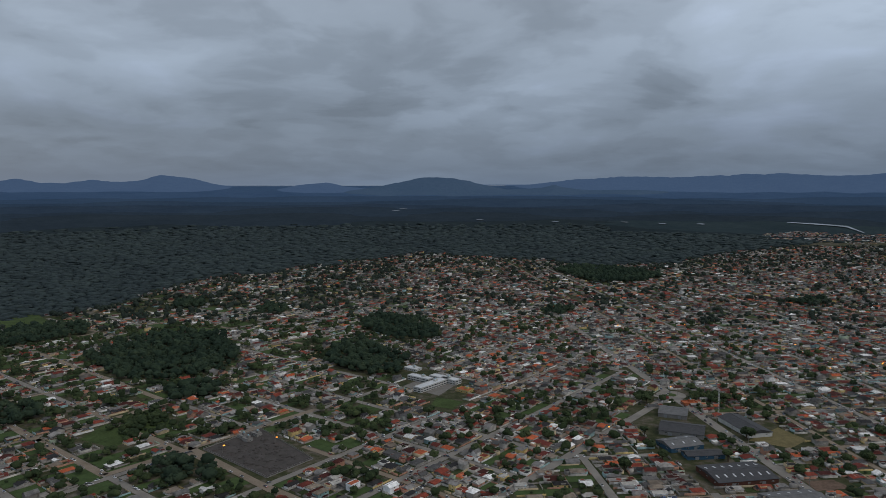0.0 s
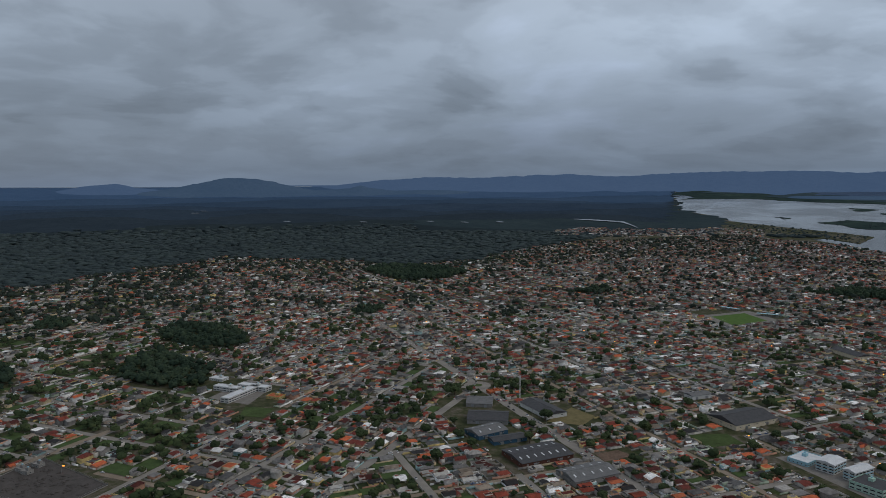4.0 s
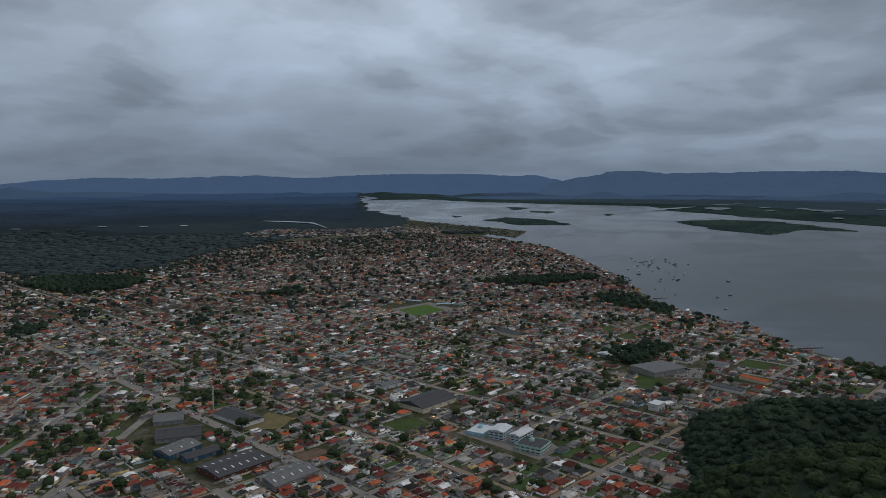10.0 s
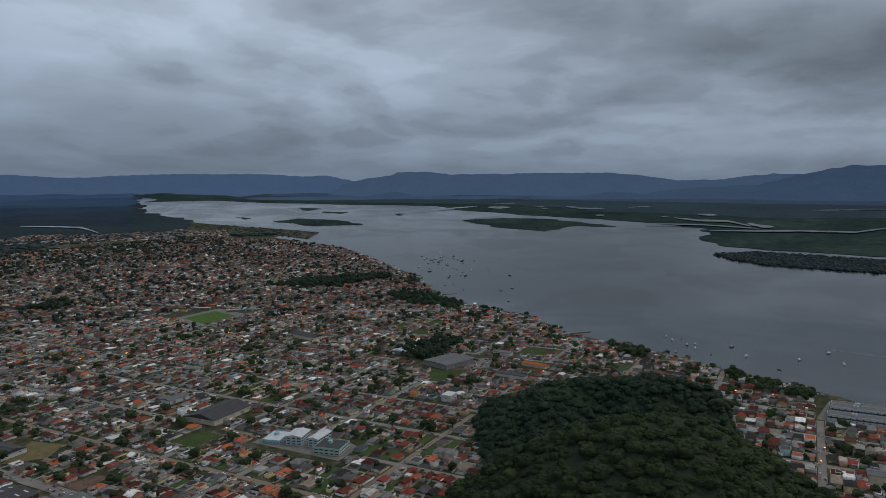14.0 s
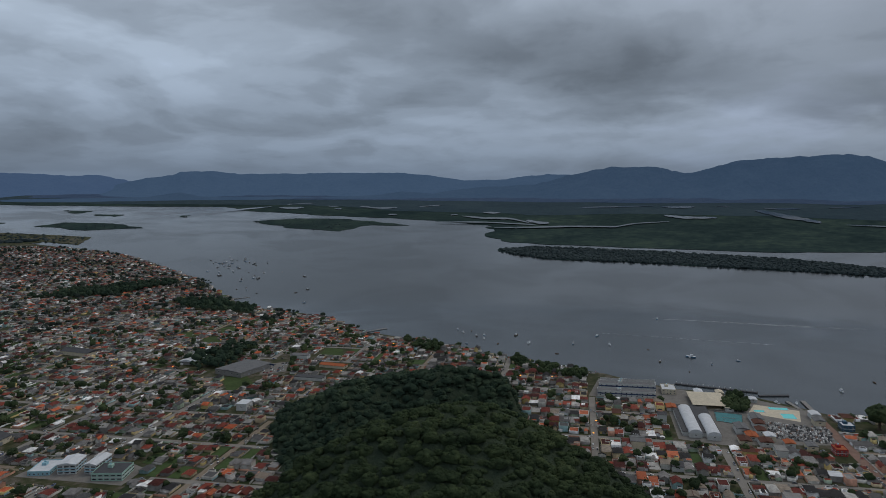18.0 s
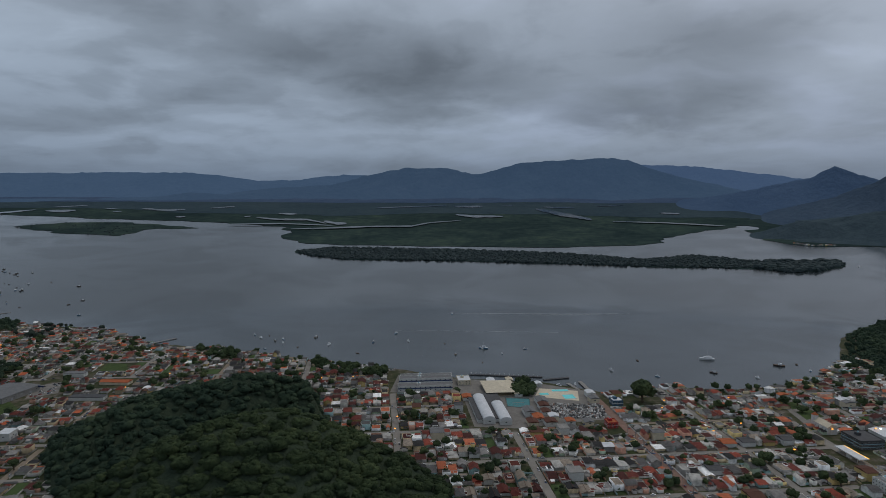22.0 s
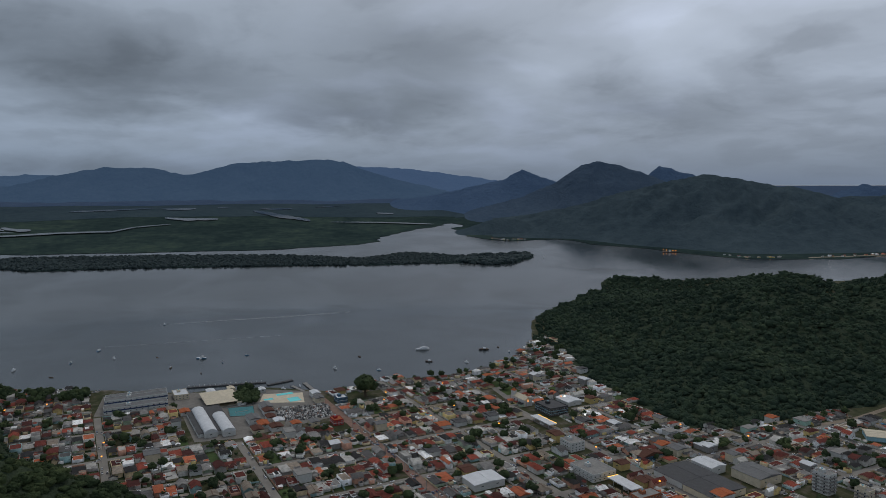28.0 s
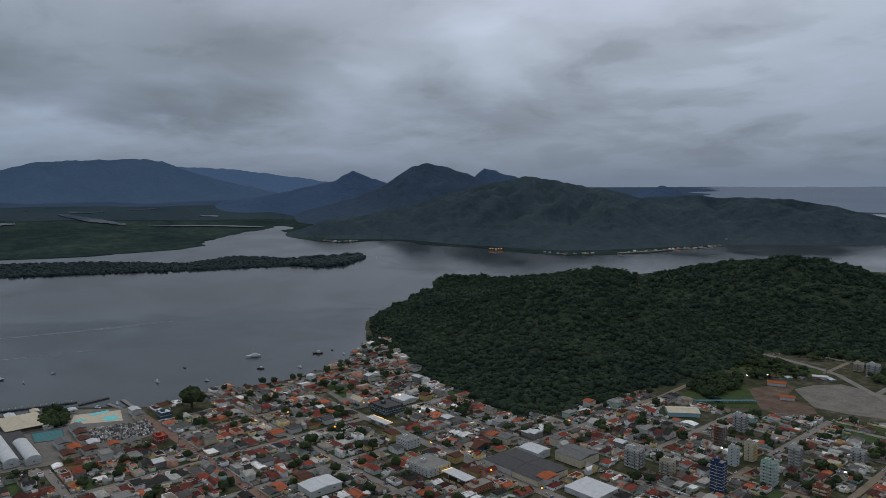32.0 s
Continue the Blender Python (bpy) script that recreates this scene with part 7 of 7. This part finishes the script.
def wooded(points, gap, size, keep):
    line = [polar(a, r) for a, r in points]
    xs, ys = [p[0] for p in line], [p[1] for p in line]
    for x in np.arange(min(xs), max(xs), gap):
        for y in np.arange(min(ys), max(ys), gap):
            p = (x + rng.uniform(-.9, .9) * gap, y + rng.uniform(-.9, .9) * gap)
            if rng.random() < keep and inside(*p, line):
                X, Y, Z = place(*p, 1.2)
                s = size * (0.5 + 0.9 * rng.random() ** 2) * shrink(*p)
                island_items.append((int(rng.integers(4)), X, Y, Z + s * 0.4, rng.uniform(0, 6), s * 1.3, s * 1.3, s))


wooded(ISLES["long_island"], 6.6, 4.4, 0.95)
wooded([(113.6, 1716), (115.7, 1672), (117.6, 1716), (119.2, 1871), (118.8, 1960), (114.2, 1880)], 8, 7.5, 0.9)
for k in ("mangrove_island", "marsh_island", "reed_islet", "islet", "wooded_islet", "low_islet", "small_islet"):
    wooded(ISLES[k], 24, 4.0, 0.35)
wooded([(38, 3700), (42.5, 3250), (46.7, 2900), (46.0, 2570), (43.8, 2770), (41, 2900), (37, 3300)], 20, 4.5, 0.6)
joined("mangroves", FAR_CROWNS, island_items, [M["plain_canopy"]], "dark mangrove trees on islands and marsh", "trees")


# ---- lagoons, beach and far shore ----
def lagoon(points, wide, label="narrow silver lagoon in the marsh"):
    """A thin sheet of water along bearings and distances; wide: half width as a share of the distance."""
    left, right = [], []
    n = len(points)
    fine = []
    for (a0, r0), (a1, r1) in zip(points, points[1:]):
        for i in range(8):
            f = i / 8
            fine.append((a0 + (a1 - a0) * f, r0 + (r1 - r0) * f))
    fine.append(points[-1])
    for i, (a, r) in enumerate(fine):
        w = wide * r * (math.sin(math.pi * (i + 0.4) / (len(fine) - 0.2)) ** 0.5 + 0.1) * (1 + 0.5 * noise.noise(Vector((a * 1.7, r / 300, 4))))
        left.append(place(*polar(a, r + w), 9.0))
        right.append(place(*polar(a, r - w), 9.0))
    V = left + right
    k = len(fine)
    F = [(i, i + 1, k + i + 1, k + i) for i in range(k - 1)]
    tagged(mesh_object("lagoon", V, F, [M["water"]]), label, "water", kind="structure")


for line, wide in (
    ([(56.4, 5474), (58.1, 5743), (59.7, 6210)], 0.022), ([(60.3, 5900), (61.3, 5780), (62.2, 5900)], 0.035), ([(64.1, 6141), (64.9, 6110)], 0.015),
    ([(67.3, 5729), (68.4, 5568), (69.6, 5661)], 0.03), ([(71.4, 5881), (73.2, 6290)], 0.016), ([(76.5, 4646), (77.9, 4544)], 0.022),
    ([(72.7, 3483), (76.8, 3441), (80.7, 3232)], 0.012), ([(77.4, 3020), (80.8, 3044), (83.4, 3123), (87.0, 3122), (88.5, 3400), (91.0, 3600)], 0.014),
    ([(74.8, 4129), (76.5, 3862), (78.7, 3809), (80.2, 3411)], 0.022), ([(66.6, 6043), (67.4, 5907)], 0.03), ([(68.9, 4371), (69.6, 4380)], 0.018),
    ([(64.6, 5478), (65.2, 5484)], 0.014), ([(73.9, 4248), (74.5, 4331)], 0.012), ([(60.9, 6840), (63.0, 7258)], 0.02),
    ([(84.2, 5600), (86.6, 5800), (89.8, 6111)], 0.024), ([(90.4, 5930), (91.6, 5800), (92.8, 5900)], 0.035), ([(94.4, 6100), (95.2, 6080)], 0.016),
    ([(97.6, 5700), (98.7, 5560), (100.0, 5650)], 0.03), ([(101.8, 5900), (103.8, 6300)], 0.016), ([(106.6, 4646), (108.0, 4544)], 0.022),
    ([(103.0, 3560), (107, 3480), (111.3, 3300)], 0.013), ([(80.0, 3620), (81.0, 3400), (81.8, 3380)], 0.03),
):
    lagoon(line, wide)
for line, wide in (([(97.0, 5245), (99.0, 4366), (101.4, 3725)], 0.05), ([(90.6, 4300), (92.0, 4050), (94.4, 4050)], 0.03)):
    lagoon(line, wide, "wide dark blue lagoon in the marsh")
lagoon([(25.9, 3798), (28.5, 3640), (29.7, 3525), (30.8, 3085)], 0.014, "pale winding river in the dark plain")
for a, r in ((9.0, 3560), (14.4, 3570), (17.2, 3480), (20.0, 3500), (-3.8, 5000), (-3.2, 5400), (3.0, 3700)):
    lagoon([(a - 0.3, r), (a + 0.3, r - 30)], 0.008, "small bright pond in the forest plain")

beach = [(139.4, 2010), (141.5, 2075), (144.0, 2180), (146.0, 2268), (147.2, 2430), (147.9, 2520)]
V = [place(*polar(a, r - 12), 0.5) for a, r in beach] + [place(*polar(a, r + 32), 2.0) for a, r in beach]
tagged(mesh_object("beach", V, [(i, i + 1, 7 + i, 6 + i) for i in range(5)], [M["sand"]]), "pale sand beach along the strait", "beach", kind="structure")
shore_lots = []
for _ in range(64):
    a = rng.choice([rng.uniform(133.5, 138), rng.uniform(140, 148), rng.uniform(143, 147), rng.uniform(116.0, 118.6)])
    r = interp(a, [(q[0], q[1]) for q in NORTH[25:]], 1) + rng.uniform(16, 46 if a > 139 else 34)
    x, y = polar(a, r)
    X, Y, Z = place(x, y, 1.2)
    Z += profile(CAPE_ROWS, a, math.hypot(X, Y)) * 0.75
    shore_lots.append((int(rng.integers(4)), X, Y, Z, rng.uniform(0, 3), rng.uniform(4, 9), rng.uniform(4, 8), rng.uniform(3, 5)))
joined("far_shore_village", HOUSES, shore_lots, [M["wall_joined"], M["roof_joined"]], "small pale village houses on the far shore", "houses")


# ---- boats ----
M["wake"] = material("wake", plain((0.40, 0.43, 0.45), 0.6, 0.5, 0.08))


def wake(points, half, label="thin pale wake drawn across the water"):
    V, F = [], []
    n = len(points)
    for i, (x, y) in enumerate(points):
        x0, y0 = points[max(0, i - 1)]
        x1, y1 = points[min(n - 1, i + 1)]
        q = math.hypot(x1 - x0, y1 - y0)
        w = half * (0.3 + 0.7 * i / n) * (1 - (i / n) ** 4) / U
        V += [place(x - (y1 - y0) / q * w, y + (x1 - x0) / q * w, 0.12), place(x + (y1 - y0) / q * w, y - (x1 - x0) / q * w, 0.12)]
        if i:
            F.append((2 * i - 2, 2 * i - 1, 2 * i + 1, 2 * i))
    tagged(mesh_object("wake", V, F, [M["wake"]]), label, "wake", kind="structure")


for off, half in ((0, 1.3), (5, 1.1)):
    wake([(1029 - off * 0.1 * i + 2.0 * math.sin(i * 0.5), 2 - 19 * i) for i in range(15)], half)
wake([(912 - 1.2 * i, 64 - 17 * i) for i in range(13)], 0.9)
def hull_mesh(L, B, h, mat, deck):
    V, F = [], []
    st = [(-0.5, 0.75, 0.0), (-0.3, 1.0, 0.0), (0.1, 1.0, 0.02), (0.35, 0.62, 0.12), (0.5, 0.04, 0.3)]
    for x, w, z in st:
        b = B / 2 * w
        V += [(x * L, -b * 0.6, -0.5), (x * L, -b, h * (1 + z)), (x * L, b, h * (1 + z)), (x * L, b * 0.6, -0.5)]
    m = []
    for i in range(4):
        k = 4 * i
        F += [(k, k + 4, k + 5, k + 1), (k + 2, k + 6, k + 7, k + 3), (k + 1, k + 5, k + 6, k + 2)]
        m += [0, 0, 1]
    F += [(0, 1, 2, 3), (19, 18, 17, 16)]
    m += [0, 0]
    return mesh_of("hull", V, F, [mat, deck], m)


def boat(x, y, turn, L, kind, label, group):
    ob = thing("boat", x, y, turn, label, "boat", group, h=0.0)
    B = L * 0.3
    hm = {"fishing": M["hull_blue"], "yacht": M["hull_white"], "skiff": M["wood"], "trawler": M["hull_red"]}[kind]
    part("hull", hull_mesh(L, B, L * 0.1 + 0.3, hm, M["wood"] if kind in ("skiff", "trawler") else M["hull_white"]), ob)
    d = L * 0.1 + 0.25
    if kind != "skiff":
        cabin = part("cabin", slab(L * (0.32 if L < 20 else 0.56), B * 0.62, L * (0.14 if L < 20 else 0.07) + 0.6, M["hull_white"], 0.3), ob, (-L * 0.08, 0, d))
        part("windscreen", slab(0.15, B * 0.55, 0.7, M["glass_dark"]), cabin, (L * 0.165, 0, L * 0.06))
        part("mast", slab(0.14, 0.14, L * 0.35, M["steel"]), cabin, (L * 0.03, 0, L * 0.14 + 0.5))
    else:
        part("bench", slab(0.5, B * 0.7, 0.3, M["wood"]), ob, (-L * 0.1, 0, d))
        part("engine", slab(0.5, 0.5, 0.9, M["dark_sheet"]), ob, (-L * 0.52, 0, 0.3))
    if kind == "yacht":
        part("flybridge", slab(L * 0.22, B * 0.5, L * 0.05, M["hull_white"], 0.2), ob, (-L * 0.1, 0, d + L * (0.14 if L < 20 else 0.07) + 0.6))
    return ob


protos = [boat(884, 246, 0.6, 8, "fishing", "blue fishing boat with a white cabin at anchor", "boats at anchor"), boat(867, 234, 0.9, 9, "yacht", "white motor yacht at anchor", "boats at anchor"),
          boat(879, 226, 0.2, 5.5, "skiff", "small open wooden skiff at anchor", "boats at anchor"), boat(850, 212, 0.5, 10, "trawler", "dark red fishing trawler at anchor", "boats at anchor")]
near_boats = [(858, 204), (840, 200), (815, 177), (807, 213), (868, 165), (829, 142), (785, 103), (840, 91), (892, 67), (846, 49), (833, 5), (1028, -5), (779, -8), (809, -40), (744, -36), (782, -60), (805, -88), (710, -166), (750, -203), (687, -206), (700, -266), (682, -302), (732, -365), (708, -367), (655, -104), (660, -120), (650, -106)]
for i, (x, y) in enumerate(near_boats):
    k = (0, 1, 2, 0, 3, 1, 2, 0)[i % 8]
    copy_thing(protos[k], Matrix.Translation(place(x, y, 0)) @ Matrix.Rotation(rng.uniform(-.5, 1.2) + (math.pi if rng.random() < .3 else 0), 4, "Z") @ Matrix.Scale(rng.uniform(0.8, 1.25), 4))
boat(755, -279, 1.4, 22, "yacht", "large white passenger ferry boat at anchor", "boats at anchor")
boat(727, -344, 1.2, 16, "trawler", "large dark fishing trawler at anchor", "boats at anchor")
boat(809, -40, 1.3, 15, "fishing", "larger pale blue fishing boat at anchor", "boats at anchor")
far_boats = [(1317, 696), (1153, 604), (1113, 606), (1022, 542), (1566, 1226), (1526, 1126), (1542, 1078), (1338, 944), (1283, 877), (1406, 909), (1221, 786), (1345, 845), (1270, 775), (1125, 713), (1119, 730), (1087, 669), (1607, -932)]
for _ in range(42):
    f = rng.random()
    far_boats.append((1060 + 480 * f + rng.uniform(20, 150), 640 + 470 * f + rng.uniform(-60, 60)))
for x, y in far_boats:
    if not inside(x, y, SHORE_XY):
        q = shrink(x, y) * rng.uniform(0.9, 1.3)
        copy_thing(protos[int(rng.integers(4))], Matrix.Translation(place(x, y, 0)) @ Matrix.Rotation(rng.uniform(0, 6.28), 4, "Z") @ Matrix.Scale(q, 4))
ob = thing("ferry_barge", *polar(129.8, 2070), 0.9, "flat ferry barge lit by orange lamps", "ferry", h=0.3)
part("deck", slab(44, 12, 1.2, M["hull_red"]), ob)
part("wheelhouse", slab(5, 5, 6, M["hull_white"]), ob, (0, 5, 1.2))
for i in range(5):
    part("lamp", slab(2.2, 2.2, 1.8, M["lamp_orange"]), ob, ((i - 2) * 9, -4, 5))
    part("post", slab(0.3, 0.3, 4, M["steel"]), ob, ((i - 2) * 9, -4, 1.2))


# ---- street lamps, cars and poles ----
def make_lamp(x, y, glow, label):
    ob = thing("street_lamp", x, y, rng.uniform(0, 6.28), label, "street lamp", "street lamps")
    part("pole", slab(0.22, 0.22, 7.5, M["concrete"]), ob)
    arm = part("arm", slab(2.2, 0.14, 0.14, M["steel"]), ob, (1.0, 0, 7.4))
    part("lamp_head", slab(1.7, 1.3, 0.7, M[glow], 0.3), arm, (1.0, 0, -0.5), 0, "glowing lamp head")
    return ob


ORANGE = [(-123, 504), (-156, 486), (206, 632), (125, 526), (390, 697), (451, 713), (188, 912), (407, 803), (230, 915), (54, 980), (319, 922), (335, 1016), (316, 1055), (410, 736), (456, 719), (348, 427), (398, 358), (598, 466), (572, 666), (555, 802), (588, 707), (586, 531), (725, 498), (804, 517), (631, 296), (555, 206), (527, 354), (855, 328)]
ORANGE += [(814, 384), (759, 290), (680, 275), (549, 42), (523, 41), (664, 121), (666, 92), (591, -185), (665, -247), (534, -226), (598, -240), (664, -282), (516, -199), (573, -176), (480, -239), (410, -281), (377, -293), (346, -285), (521, -287), (700, -330), (423, -369), (383, -396), (521, -320), (304, -291)]
ORANGE = [q for q in ORANGE if inside(*q, SHORE_XY) and hill_height(*q) < 0.3]
amber = make_lamp(*ORANGE[0], "lamp_orange", "street lamp glowing orange at dusk")
for x, y in ORANGE[1:]:
    copy_thing(amber, Matrix.Translation(place(x, y, G0)) @ Matrix.Rotation(rng.uniform(0, 6.28), 4, "Z"))
WHITE = [(522, -324), (280, -442), (379, -633), (208, -468), (367, -651), (471, -314)]
pale = make_lamp(*WHITE[0], "lamp_white", "street lamp glowing white at dusk")
for x, y in WHITE[1:]:
    copy_thing(pale, Matrix.Translation(place(x, y, G0)) @ Matrix.Rotation(rng.uniform(0, 6.28), 4, "Z"))


def wheel_mesh(r=0.33, w=0.22, n=10):
    V = [(r * math.cos(6.2832 * i / n), s * w / 2, r + r * math.sin(6.2832 * i / n)) for s in (-1, 1) for i in range(n)]
    F = [(i, (i + 1) % n, n + (i + 1) % n, n + i) for i in range(n)] + [tuple(range(n)), tuple(range(2 * n - 1, n - 1, -1))]
    return mesh_of("wheel", V, F, [M["rubber"]])


def car_body():
    V = [(-2.1, -.85, .3), (2.1, -.85, .3), (2.1, .85, .3), (-2.1, .85, .3), (-2.15, -.85, .85), (2.15, -.8, .75), (2.15, .8, .75), (-2.15, .85, .85), (0.9, -.82, .95), (0.9, .82, .95)]
    F = [(3, 2, 1, 0), (0, 1, 5, 8, 4), (1, 2, 6, 5), (2, 3, 7, 9, 6), (3, 0, 4, 7), (8, 5, 6, 9), (4, 8, 9, 7)]
    return mesh_of("car_body", V, F, [M["car_paint"]])


ob = car = thing("car", *from_a(271, 480), TA + 1.57, "parked or passing car on the street", "car", "cars on the streets")
part("body", car_body(), ob)
part("cabin", slab(2.2, 1.45, 0.6, M["glass_dark"], 0.35), ob, (-0.5, 0, 0.9))
wm = wheel_mesh()
for sx in (-1.3, 1.3):
    for sy in (-.8, .8):
        part("wheel", wm, ob, (sx, sy, 0))
for i in range(70):
    if i % 3 == 0:
        w = rng.uniform(360, 900)
        x, y = from_a(269 + rng.choice([-2.5, 2.5]), w)
        a = TA + 1.57
    elif i % 3 == 1:
        x, y = from_a(rng.uniform(300, 560), rng.choice([-327, -193]) + rng.choice([-2.0, 2.0]))
        a = TA
    else:
        k = rng.choice(B_ALONG_V[2:7])
        x, y = from_b(rng.uniform(-560, -260), k + rng.choice([-1.5, 1.5]))
        a = TB
    if not any(inside(x, y, k) for k in KEEP):
        copy_thing(car, Matrix.Translation(place(x, y, G0 + 0.45)) @ Matrix.Rotation(a + (math.pi if rng.random() < .5 else 0), 4, "Z"))
for i in range(26):
    x, y = 640 + rng.uniform(-22, 22), 375 + rng.uniform(-12, 12)
    if inside(x, y, [(652, 390), (666, 373), (630, 359), (615, 377)]):
        copy_thing(car, Matrix.Translation(place(x, y, G0 + 0.13)) @ Matrix.Rotation(TA - 0.3, 4, "Z"))

pole = thing("utility_pole", *from_a(274, 380), TA, "grey concrete utility pole with crossarm", "utility pole", "utility poles")
part("shaft", slab(0.28, 0.28, 9.5, M["concrete"]), pole)
part("crossarm", slab(2.0, 0.14, 0.16, M["wood"]), pole, (0, 0, 8.8))
part("transformer", slab(0.6, 0.6, 1.0, M["steel"]), pole, (0.4, 0, 7.2))
for i in range(56):
    if i < 24:
        x, y = from_a(274, 404 + 24 * i)
    elif i < 42:
        x, y = from_b(-300 - 18 * (i - 24), 424)
    else:
        x, y = from_a(300 + 16 * (i - 42), -190)
    copy_thing(pole, Matrix.Translation(place(x, y, G0)) @ Matrix.Rotation(TA, 4, "Z"))

# parked and slow cars in all the streets, too many to count
car_shape = [(np.array([(-2.1, -.85, .3), (2.1, -.85, .3), (2.1, .85, .3), (-2.1, .85, .3), (-2.1, -.85, .85), (2.1, -.85, .78), (2.1, .85, .78), (-2.1, .85, .85),
                        (-1.6, -.78, .86), (0.9, -.78, .86), (0.9, .78, .86), (-1.6, .78, .86), (-1.2, -.65, 1.45), (0.3, -.65, 1.45), (0.3, .65, 1.45), (-1.2, .65, 1.45)]),
              [(0, 1, 5, 4), (1, 2, 6, 5), (2, 3, 7, 6), (3, 0, 4, 7), (4, 5, 6, 7), (8, 9, 13, 12), (9, 10, 14, 13), (10, 11, 15, 14), (11, 8, 12, 15), (12, 13, 14, 15)], [0] * 5 + [1] * 4 + [0])]
street_cars = []
for _ in range(2600):
    x, y = polar(rng.uniform(-36, 158), math.sqrt(rng.uniform(400 ** 2, 950 ** 2)))
    inland = in_b(x, y)
    v, w = to_b(x, y) if inland else to_a(x, y)
    across = rng.random() < 0.5
    lines = (B_ALONG_W if across else B_ALONG_V) if inland else (A_ALONG_W if across else A_ALONG_V)
    near_line = min(lines, key=lambda q: abs(q - (v if across else w))) + rng.choice([-1.5, 1.5])
    v, w = (near_line, w) if across else (v, near_line)
    x, y = (from_b if inland else from_a)(v, w)
    if in_b(x, y) == inland and free(x, y):
        X, Y, Z = place(x, y, G0 + 0.4)
        street_cars.append((0, X, Y, Z, (TB if inland else TA) + (math.pi / 2 if across else 0) + (math.pi if rng.random() < 0.5 else 0), 1.0, 1.0, 1.0))
M["car_paint_joined"] = material("car_paint_joined", weathered([(0.0, (0.62, 0.62, 0.62)), (0.35, (0.28, 0.29, 0.30)), (0.6, (0.03, 0.03, 0.035)), (0.8, (0.30, 0.03, 0.03)), (0.88, (0.05, 0.09, 0.2))], True, 0.3))
joined("street_cars", car_shape, street_cars, [M["car_paint_joined"], M["glass_dark"]], "small white, grey and dark cars along the streets", "cars")
